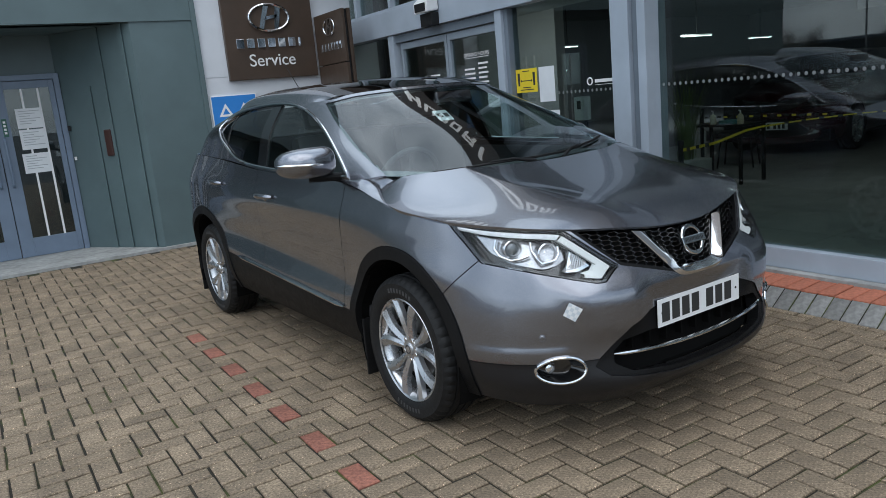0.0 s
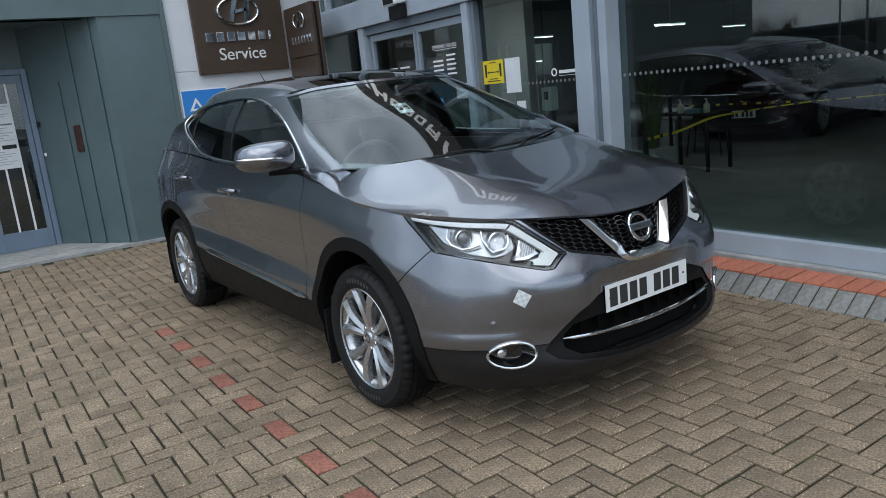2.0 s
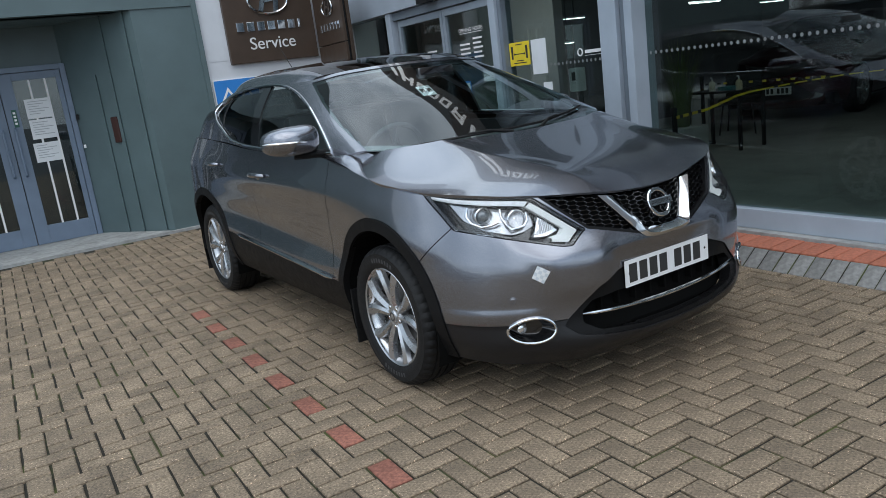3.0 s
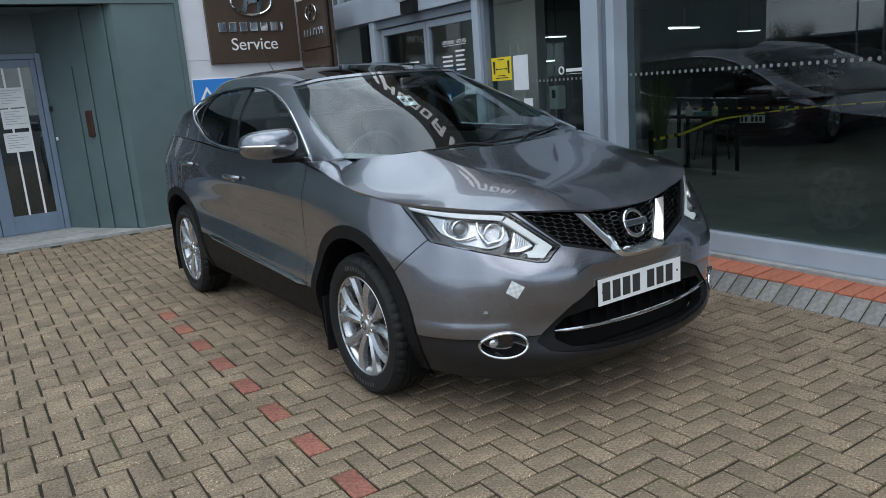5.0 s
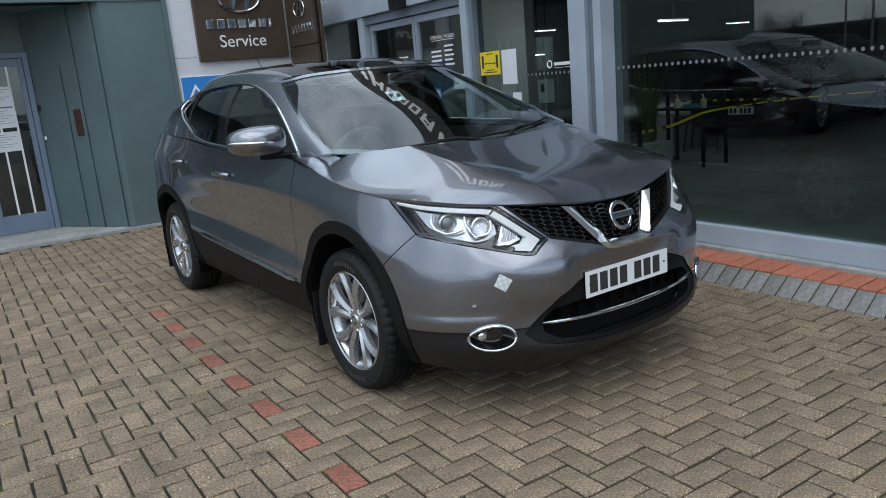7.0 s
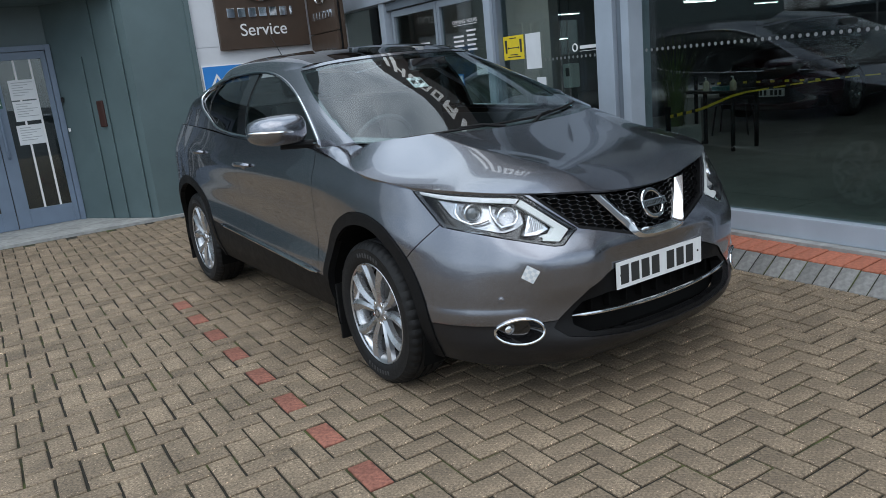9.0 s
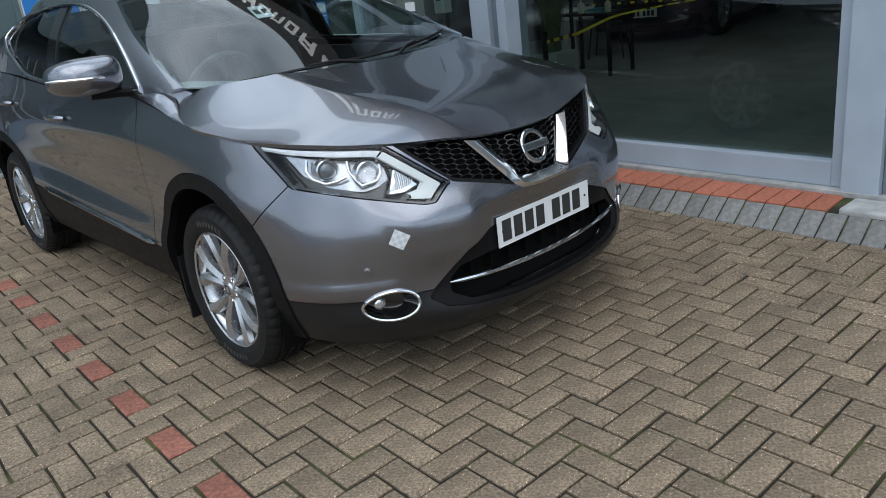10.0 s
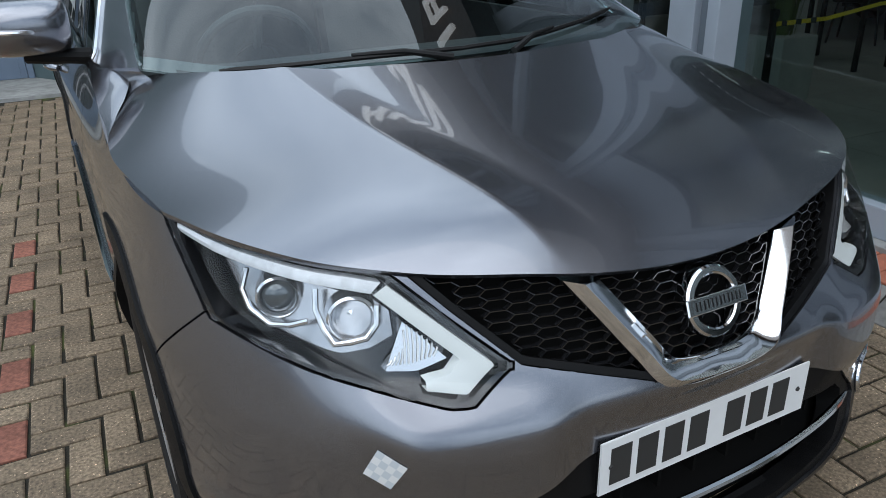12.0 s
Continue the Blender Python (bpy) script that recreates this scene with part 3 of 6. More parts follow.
for y0, y1 in ((1.96, 4.05), (4.45, 5.2)):
    n = int((y1 - y0) / 0.0505)
    for k in range(n):
        y = y1 - 0.03 - k * 0.0505
        poly(bm, [(XG, y + 0.0115 * math.cos(a), 1.365 + 0.0125 * math.sin(a)) for a in (j * math.tau / 12 for j in range(12))])
tagged(part("glass_dots", bm, DOTPRINT), "row of small pale dots along the window glass", "manifestation", kind="stuff")

# ---- showroom interior ----
bm = bmesh.new()
s = 0.9
for i in range(12):
    for j in range(14):
        x, y = 4.66 + i * s, -3.0 + j * s
        grid_box(bm, x, x + s - 0.006, y, y + s - 0.006, 0.10, 0.13)
floor = tagged(part("floor", bm, TILE), "large grey showroom floor tiles", "floor", kind="structure")
tagged(box("floor_bed", (4.64, 26.6, -3.0, 19.0, 0.02, 0.122), DARKWALL, bevel=0), "dark joints under the floor tiles", "floor", kind="structure")
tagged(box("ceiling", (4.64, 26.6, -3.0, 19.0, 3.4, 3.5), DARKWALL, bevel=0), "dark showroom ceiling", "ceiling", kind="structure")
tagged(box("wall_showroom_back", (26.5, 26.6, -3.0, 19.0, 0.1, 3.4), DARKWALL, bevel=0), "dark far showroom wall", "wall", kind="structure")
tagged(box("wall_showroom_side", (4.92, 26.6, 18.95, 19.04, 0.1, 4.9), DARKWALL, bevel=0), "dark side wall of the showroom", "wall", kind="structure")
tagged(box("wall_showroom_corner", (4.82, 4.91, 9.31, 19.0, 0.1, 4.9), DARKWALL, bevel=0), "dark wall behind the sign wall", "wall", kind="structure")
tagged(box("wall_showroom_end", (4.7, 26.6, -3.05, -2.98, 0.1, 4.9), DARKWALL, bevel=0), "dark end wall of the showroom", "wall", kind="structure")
tagged(box("wall_partition", (6.6, 6.75, 7.52, 12.0, 0.1, 3.4), LIGHTWALL, bevel=0), "pale partition wall behind the entrance", "wall", kind="structure")
tagged(box("wall_partition", (14.6, 14.75, 7.3, 9.2, 0.1, 2.3), DARKWALL, bevel=0), "dark grey partition in the showroom", "wall", kind="structure")
tagged(box("wall_partition", (15.0, 15.2, 3.0, 8.4, 0.1, 3.4), LIGHTWALL, bevel=0), "grey partition deep in the showroom", "wall", kind="structure")
for x0, x1, y, z in ((17.3, 18.5, 14.5, 2.42), (23.9, 25.1, 17.1, 2.42), (14.1, 14.8, 16.0, 2.42), (13.6, 14.0, 15.6, 1.78), (8.6, 9.1, 4.2, 2.95), (10.6, 11.1, 2.6, 2.95)):
    cl = thing("ceiling_light", label="slim white linear ceiling light, switched on", category="lamp", group="showroom ceiling lights")
    box("housing", (x0, x1, y - 0.06, y + 0.06, z, z + 0.04), WHITE, cl)
    box("diffuser", (x0 + 0.02, x1 - 0.02, y - 0.05, y + 0.05, z - 0.016, z - 0.0005), TUBE, cl, bevel=0)
    box("hanger", ((x0 + x1) / 2 - 0.01, (x0 + x1) / 2 + 0.01, y - 0.01, y + 0.01, z + 0.04, 3.4), BLACK, cl, bevel=0)
for y in (8.2, 7.7):
    bm = bmesh.new()
    lathe(bm, [(0.0, 0.0), (0.045, 0.0), (0.055, 0.01), (0.055, 0.03)], 20, Matrix.Translation((5.6, y, 2.33)))
    tagged(part("downlight", bm, SPOT), "small round warm downlight, switched on", "lamp", group="entrance downlights")
tagged(box("ceiling_lobby", (4.7, 6.58, 5.0, 9.0, 2.36, 2.40), LIGHTWALL, bevel=0), "pale lowered lobby ceiling", "ceiling", kind="structure")

# potted grass, table with bottles, barrier tape, chair
LEAF = material("dry_green_grass", (0.10, 0.13, 0.04), 0.6, var=0.3, scale=6)
POT = material("pale_pot", (0.34, 0.34, 0.33), 0.6, var=0.1, scale=8)
plant = thing("potted_grass", pose(6.2, 5.2, 0.13), "tall ornamental grass in a pale square pot", "plant")
bm = bmesh.new()
rg = random.Random(3)
for k in range(150):
    a, ln, lean = rg.uniform(0, math.tau), rg.uniform(0.55, 1.05), rg.uniform(0.05, 0.42)
    c, n = Vector((math.cos(a), math.sin(a), 0)), Vector((-math.sin(a), math.cos(a), 0)) * 0.006
    base = c * rg.uniform(0, 0.09) + Vector((0, 0, 0.45))
    prev = None
    for t in (0, 0.33, 0.66, 1.0):
        p = base + c * lean * ln * t * t + Vector((0, 0, ln * (t - 0.25 * lean * t * t)))
        w = n * (1 - t * 0.92)
        cur = (bm.verts.new(p - w), bm.verts.new(p + w))
        if prev:
            bm.faces.new((prev[0], prev[1], cur[1], cur[0]))
        prev = cur
tagged(part("grass_blades", bm, LEAF, plant, "thin arching green blades"), kind="stuff")
bm = bmesh.new()
grid_box(bm, -0.17, 0.17, -0.17, 0.17, 0.0, 0.46, 0.012)
part("pot", bm, POT, plant, "pale square pot")
table = thing("side_table", label="black narrow table with hand sanitiser on it", category="table")
box("tabletop", (7.50, 7.98, 5.52, 6.30, 0.785, 0.81), BLACK, table)
for x in (7.53, 7.95):
    for y in (5.55, 6.27):
        box("leg", (x - 0.018, x + 0.018, y - 0.018, y + 0.018, 0.13, 0.785), BLACK, table)
for y, c in ((5.97, (0.55, 0.52, 0.42)), (5.60, (0.50, 0.45, 0.30))):
    bt = thing("sanitiser_bottle", pose(7.60, y, 0.81), "pale pump bottle of hand sanitiser on the table", "bottle", group="sanitiser bottles")
    bm = bmesh.new()
    lathe(bm, [(0.0, 0.0), (0.034, 0.0), (0.036, 0.01), (0.036, 0.085), (0.028, 0.105), (0.012, 0.115), (0.012, 0.125)], 20)
    part("bottle_body", bm, material("sanitiser_bottle", c, 0.3), bt, smooth=True)
    bm = bmesh.new()
    tube(bm, [(0, 0, 0.12), (0, 0, 0.155), (-0.03, 0, 0.157)], 0.006, 8)
    part("pump", bm, WHITE, bt, "white pump head", smooth=True)
wipes = tagged(box("wipes_pack", (7.58, 7.72, 5.68, 5.88, 0.81, 0.855), material("teal_pack", (0.05, 0.22, 0.24), 0.4)), "small teal pack of wipes on the table", "pack")
tagged(box("leaning_board", (8.40, 8.42, 6.72, 7.02, 0.13, 0.66), POT), "pale board leaning by the table legs", "board")
TAPE_YELLOW = material("yellow_tape", (0.78, 0.55, 0.03), 0.4, var=0.08, scale=15)
tape_b = thing("barrier_tape", label="sagging yellow barrier tape with black stripes", category="tape")
bm = bmesh.new()
pts = [(5.5, 4.66, 0.765), (5.5, 4.32, 0.83), (5.5, 4.01, 0.935), (5.5, 3.89, 0.96), (5.5, 3.48, 1.01), (5.5, 3.10, 1.045), (5.5, 2.6, 1.07)]
for k, (a, b) in enumerate(zip(pts, pts[1:])):
    g, h = (0.014, 0.012, 0.010, 0.007, 0.005, 0.0045, 0.004)[k:k + 2]
    bm.faces.new([bm.verts.new(c) for c in ((a[0], a[1], a[2] - g), (b[0], b[1], b[2] - h), (b[0], b[1], b[2] + h), (a[0], a[1], a[2] + g))])
part("tape_band", bm, TAPE_YELLOW, tape_b)
for k, (y, z) in enumerate(((4.60, 0.777), (4.50, 0.797), (4.40, 0.815), (3.66, 0.989), (3.52, 1.006), (3.38, 1.021), (3.24, 1.033), (3.10, 1.045), (2.96, 1.052), (2.82, 1.059))):
    box("tape_stripe", (5.493, 5.498, y - 0.022, y + 0.012, z - (0.015 if k < 3 else 0.007), z + (0.015 if k < 3 else 0.007)), PRINT, tape_b, bevel=0)
tape_c = thing("barrier_tape", label="level yellow and black striped barrier tape farther in", category="tape")
for k in range(19):
    y = 6.4 - k * 0.09
    box("tape_stripe", (8.0, 8.004, y - 0.05, y, 0.853, 0.876), YELLOW if k % 2 else PRINT, tape_c, bevel=0)
for x, y, h in ((5.5, 4.68, 0.80), (8.0, 6.45, 0.92)):
    pst = thing("barrier_post", pose(x, y, 0.13), "black barrier post holding the tape", "post", group="barrier posts")
    bm = bmesh.new()
    lathe(bm, [(0.0, 0.0), (0.14, 0.0), (0.14, 0.012), (0.03, 0.03), (0.026, 0.05)], 28)
    part("post_base", bm, BLACK, pst, smooth=True)
    bm = bmesh.new()
    lathe(bm, [(0.024, 0.03), (0.024, h - 0.13), (0.028, h - 0.12), (0.028, h - 0.08), (0.0, h - 0.075)], 20)
    part("post_tube", bm, BLACK, pst, smooth=True)
chair = thing("chair", pose(8.95, 6.62, 0.13, 0, 0, 25), "dark upholstered chair with slim legs", "chair")
bm = bmesh.new()
grid_box(bm, -0.24, 0.24, -0.24, 0.24, 0.40, 0.48, 0.03)
part("seat", bm, BLACK, chair, smooth=True)
bm = bmesh.new()
grid_box(bm, 0.20, 0.26, -0.24, 0.24, 0.46, 0.80, 0.03)
part("backrest", bm, BLACK, chair, smooth=True)
for x in (-0.2, 0.2):
    for y in (-0.2, 0.2):
        bm = bmesh.new()
        tube(bm, [(x * 0.9, y * 0.9, 0.42), (x * 1.15, y * 1.15, 0.0)], 0.011, 8)
        part("leg", bm, BLACK, chair)
disp = thing("sanitiser_dispenser", label="white wall dispenser with dark window", category="dispenser")
box("dispenser_body", (5.28, 5.38, 5.66, 5.80, 1.07, 1.30), WHITE, disp, bevel=0.012)
box("dispenser_window", (5.275, 5.281, 5.70, 5.75, 1.18, 1.26), BLACK, disp, bevel=0)
box("dispenser_stand", (5.34, 5.38, 5.71, 5.75, 0.13, 1.08), BLACK, disp)

# area lights added to brighten the interior besides the glowing fittings
for nm, x, y, z, sz, en in (("showroom_lamp", 7.5, 4.2, 2.9, 1.2, 13), ("lobby_lamp", 5.5, 7.6, 2.12, 0.4, 8), ("office_lamp", 16.5, 14.0, 2.38, 2.0, 120)):
    lm = new(nm, bpy.data.lights.new(nm, "AREA"))
    lm.data.energy, lm.data.size, lm.data.color = en, sz, (0.95, 0.98, 1.0)
    lm.matrix_world = look((x, y, z), (x + 1.2, y + 0.8, 0))

# ---- the parked car: skins and panel cutting ----
from mathutils.bvhtree import BVHTree

PAINT = material("gunmetal_metallic_paint", (0.225, 0.232, 0.262), 0.25, metal=0.95, coat=1.0, var=0.05, scale=900)
PAINT.node_tree.nodes["Principled BSDF"].inputs["Coat Roughness"].default_value = 0.034
PAINT.node_tree.nodes["Principled BSDF"].inputs["Coat IOR"].default_value = 1.5
TRIM = material("grained_black_trim", (0.0065, 0.0065, 0.007), 0.5, spec=0.16, var=0.12, scale=12, bump=0.25, bscale=700)
LIPTRIM = material("satin_black_lip", (0.012, 0.012, 0.0135), 0.34, spec=0.4, var=0.12, scale=12, bump=0.15, bscale=700)
GLOSSBLACK = material("gloss_black", (0.008, 0.008, 0.009), 0.12, coat=0.6)
LINER = material("dark_inner_body", (0.004, 0.004, 0.004), 0.9, spec=0.1)
SCREEN = glass("windscreen_glass", (0.66, 0.80, 0.79), 0.04, ior=1.5)
TINT = glass("privacy_glass", (0.09, 0.10, 0.10), 0.03, ior=1.5)
SIDEGLASS = glass("side_glass", (0.70, 0.78, 0.76), 0.02, ior=1.5)
ROOFGLASS = glass("dark_roof_glass", (0.03, 0.03, 0.035), 0.02, ior=1.5)
LENS = glass("headlight_lens", (0.95, 0.96, 0.97), 0.0, ior=1.36)
SILVER = material("silver_alloy", (0.52, 0.53, 0.55), 0.28, metal=0.85, coat=0.4, var=0.05, scale=6)
DARKALLOY = material("dark_alloy", (0.09, 0.09, 0.095), 0.45, metal=0.6)
STEEL = material("brake_steel", (0.25, 0.24, 0.23), 0.4, metal=0.9, var=0.15, scale=20)
REFLECTOR = material("bright_reflector", (0.80, 0.81, 0.83), 0.16, metal=0.9)
DRL = glow("daylight_strip", (0.58, 0.61, 0.60), 0.10)
PLATE = material("reflective_white_plate", (0.78, 0.79, 0.80), 0.4, var=0.02, scale=30)
CABIN = material("dark_grey_cabin", (0.035, 0.036, 0.04), 0.7, var=0.1, scale=20)
SEATMAT = material("black_seat_leather", (0.022, 0.022, 0.024), 0.5, bump=0.2, bscale=120)

# the car's own axes: x forward from the front axle, w to its right side, z up
CAR = pose(2.527, 2.986, 0, 0, 0, -87.9)
car = thing("car", CAR, "gunmetal grey metallic crossover car parked on block paving", "car")


def spline(pts, n, mirror0=False, mirror1=False):
    """A smooth curve through the points with n steps a span; ends on the centre line may be mirrored."""
    p = np.array(pts, float)
    flip = np.array((1, -1, 1))
    lo = p[1] * flip if mirror0 else 2 * p[0] - p[1]
    hi = p[-2] * flip if mirror1 else 2 * p[-1] - p[-2]
    q = np.vstack((lo, p, hi))
    d = np.maximum(np.linalg.norm(np.diff(q, axis=0), axis=1), 1e-6)
    s = np.diff(q, axis=0) / d[:, None]
    t = (s[:-1] * d[1:, None] + s[1:] * d[:-1, None]) / (d[:-1] + d[1:])[:, None]
    res = []
    for i in range(len(p) - 1):
        h = d[i + 1]
        for k in range(n):
            a = k / n
            a2, a3 = a * a, a * a * a
            res.append((2 * a3 - 3 * a2 + 1) * p[i] + (a3 - 2 * a2 + a) * h * t[i] + (3 * a2 - 2 * a3) * p[i + 1] + (a3 - a2) * h * t[i + 1])
    res.append(p[-1])
    return np.array(res)


def skin(levels, nu, nv, m0=False, m1=False, v0=False, v1=False):
    """A grid surface through the level curves, as a bmesh with u and v kept on its points (right half of the car)."""
    rows = np.array([spline(r, nu, m0, m1) for r in levels])
    cols = np.array([spline(rows[:, k], nv, v0, v1) for k in range(rows.shape[1])])
    bm = bmesh.new()
    lu, lv = bm.verts.layers.float.new("u"), bm.verts.layers.float.new("v")
    grid = []
    for a in range(cols.shape[0]):
        line = []
        for b in range(cols.shape[1]):
            x, w, z = cols[a, b]
            v = bm.verts.new((x, -w, z))
            v[lu], v[lv] = a / nu, b / nv
            line.append(v)
        grid.append(line)
    for a in range(len(grid) - 1):
        for b in range(len(grid[0]) - 1):
            try:
                bm.faces.new((grid[a][b], grid[a + 1][b], grid[a + 1][b + 1], grid[a][b + 1]))
            except ValueError:
                pass
    bm.normal_update()
    return bm


def cut(bm, f):
    """Splits the faces of a skin along the line where f(x, w, z, u, v) is nought."""
    lu, lv = bm.verts.layers.float["u"], bm.verts.layers.float["v"]
    val = {v: f(v.co.x, -v.co.y, v.co.z, v[lu], v[lv]) for v in bm.verts}
    on = [v for v in bm.verts if abs(val[v]) < 1e-5]
    for e in [e for e in bm.edges if val[e.verts[0]] * val[e.verts[1]] < 0 and min(abs(val[e.verts[0]]), abs(val[e.verts[1]])) >= 1e-5]:
        a, b = e.verts
        t = val[a] / (val[a] - val[b])
        ua, ub, va, vb = a[lu], b[lu], a[lv], b[lv]
        _, nv = bmesh.utils.edge_split(e, a, t)
        nv[lu], nv[lv] = ua + (ub - ua) * t, va + (vb - va) * t
        on.append(nv)
    bmesh.ops.connect_verts(bm, verts=on)


def inside(poly_pts):
    """Signed distance to a closed outline (negative inside; 0.05 when well outside)."""
    p = [(float(a), float(b)) for a, b in poly_pts]
    x0, x1 = min(q[0] for q in p) - 0.05, max(q[0] for q in p) + 0.05
    y0, y1 = min(q[1] for q in p) - 0.05, max(q[1] for q in p) + 0.05
    sides = [(a[0], a[1], b[0] - a[0], b[1] - a[1]) for a, b in zip(p, p[1:] + p[:1])]
    sides = [(ax, ay, ex, ey, ex * ex + ey * ey) for ax, ay, ex, ey in sides]

    def f(x, y):
        if x < x0 or x > x1 or y < y0 or y > y1:
            return 0.05
        best, odd = 1e9, False
        for ax, ay, ex, ey, ee in sides:
            wx, wy = x - ax, y - ay
            k = (wx * ex + wy * ey) / ee
            k = 0.0 if k < 0 else 1.0 if k > 1 else k
            dx, dy = wx - ex * k, wy - ey * k
            d = dx * dx + dy * dy
            if d < best:
                best = d
            if (ay <= y) != (ay + ey <= y) and x < ax + wy / ey * ex:
                odd = not odd
        return -math.sqrt(best) if odd else math.sqrt(best)
    return f


def take(bm, keep, both=False, mirrored=False, lift=0.0, shrink=0.0, rim=0.0):
    """A new bmesh of the faces for which keep(x, w, z, u, v) holds; both: joined with its mirror image; lift: moved out along
    the normals; shrink: edges drawn in for a shut line; rim: depth of the folded edge."""
    lu, lv = bm.verts.layers.float["u"], bm.verts.layers.float["v"]
    nb, made = bmesh.new(), {}
    faces = []
    for f in bm.faces:
        n = len(f.verts)
        c = f.calc_center_median()
        if keep(c.x, -c.y, c.z, sum(v[lu] for v in f.verts) / n, sum(v[lv] for v in f.verts) / n):
            faces.append(f)
    sides = (1, -1) if both else ((-1,) if mirrored else (1,))
    for s in sides:
        made = {}
        for f in faces:
            vs = []
            for v in f.verts:
                if v not in made:
                    co = v.co + v.normal * lift
                    made[v] = nb.verts.new((co.x, co.y * s, co.z))
                vs.append(made[v])
            if s < 0:
                vs.reverse()
            try:
                nb.faces.new(vs)
            except ValueError:
                pass
    if both:
        bmesh.ops.remove_doubles(nb, verts=nb.verts, dist=0.0004)
    drop_specks(nb)
    nb.normal_update()
    outward(nb)
    if shrink or rim:
        push = {}
        for e in nb.edges:
            if len(e.link_faces) == 1:
                f = e.link_faces[0]
                d = (e.verts[1].co - e.verts[0].co)
                inn = f.normal.cross(d).normalized()
                if inn.dot(f.calc_center_median() - e.verts[0].co) < 0:
                    inn = -inn
                for v in e.verts:
                    push.setdefault(v, Vector())
                    push[v] += inn
        for v, d in push.items():
            if d.length > 1e-6:
                v.co += d.normalized() * shrink
        if rim:
            nrm = {v: v.normal.copy() for v in push}
            r = bmesh.ops.extrude_edge_only(nb, edges=[e for e in nb.edges if len(e.link_faces) == 1])
            nv = [g for g in r["geom"] if isinstance(g, bmesh.types.BMVert)]
            for v in nv:
                near = min((x for e in v.link_edges for x in e.verts if x in nrm), key=lambda x: (x.co - v.co).length, default=None)
                if near is not None:
                    v.co = v.co - nrm[near] * rim
    return nb


def drop_specks(nb, least=40):
    """Removes stray islands of a few faces."""
    left, bad = set(nb.faces), []
    total = len(left)
    while left:
        stack, isle = [left.pop()], []
        while stack:
            f = stack.pop()
            isle.append(f)
            for e in f.edges:
                for g in e.link_faces:
                    if g in left:
                        left.discard(g)
                        stack.append(g)
        if len(isle) < least and len(isle) < total / 3:
            bad += isle
    bmesh.ops.delete(nb, geom=bad, context="FACES")


def outward(nb):
    """Turns all faces away from the car's middle."""
    for f in nb.faces:
        c = f.calc_center_median()
        if f.normal.dot(c - Vector((-1.3, 0, 0.75))) < 0:
            f.normal_flip()
    nb.normal_update()


def panel(name, bm, mat, parent=car, label="", angle=40):
    """Links a panel without turning its faces again."""
    me = bpy.data.meshes.new(name)
    for f in bm.faces:
        f.smooth = True
    for e in bm.edges:
        e.smooth = len(e.link_faces) != 2 or e.calc_face_angle(0) < radians(angle)
    bm.to_mesh(me)
    bm.free()
    me.materials.append(mat)
    ob = new(name, me)
    ob.parent = parent
    if label:
        ob["label"] = label
    return ob


# level curves of the bonnet, from its front edge back to the windscreen
HOOD = [
    [(0.808, 0, 0.8437), (0.794, 0.169, 0.8502), (0.753, 0.339, 0.8657), (0.686, 0.519, 0.8877), (0.599, 0.647, 0.9030), (0.475, 0.748, 0.9179), (0.318, 0.827, 0.9340)],
    [(0.769, 0, 0.8830), (0.754, 0.171, 0.8874), (0.711, 0.342, 0.8984), (0.637, 0.520, 0.9110), (0.533, 0.640, 0.9214), (0.411, 0.742, 0.9314), (0.269, 0.837, 0.9417)],
    [(0.652, 0, 0.9409), (0.637, 0.178, 0.9434), (0.595, 0.352, 0.9475), (0.520, 0.530, 0.9468), (0.419, 0.654, 0.9485), (0.303, 0.759, 0.9514), (0.169, 0.857, 0.9553)],
    [(0.458, 0, 0.9922), (0.447, 0.189, 0.9939), (0.413, 0.371, 0.9940), (0.349, 0.550, 0.9820), (0.261, 0.674, 0.9759), (0.159, 0.778, 0.9742), (0.041, 0.876, 0.9699)],
    [(0.263, 0, 1.0367), (0.254, 0.203, 1.0381), (0.228, 0.392, 1.0372), (0.176, 0.567, 1.0225), (0.102, 0.681, 1.0135), (0.014, 0.776, 1.0040), (-0.088, 0.866, 0.9889)],
    [(0.126, 0, 1.0702), (0.118, 0.215, 1.0711), (0.093, 0.407, 1.0714), (0.043, 0.572, 1.0646), (-0.024, 0.670, 1.0545), (-0.103, 0.753, 1.0395), (-0.194, 0.830, 1.0141)],
    [(0.049, 0, 1.0900), (0.039, 0.222, 1.0903), (0.011, 0.416, 1.0929), (-0.048, 0.571, 1.0925), (-0.118, 0.652, 1.0940), (-0.212, 0.716, 1.0900), (-0.314, 0.770, 1.0560)],
]
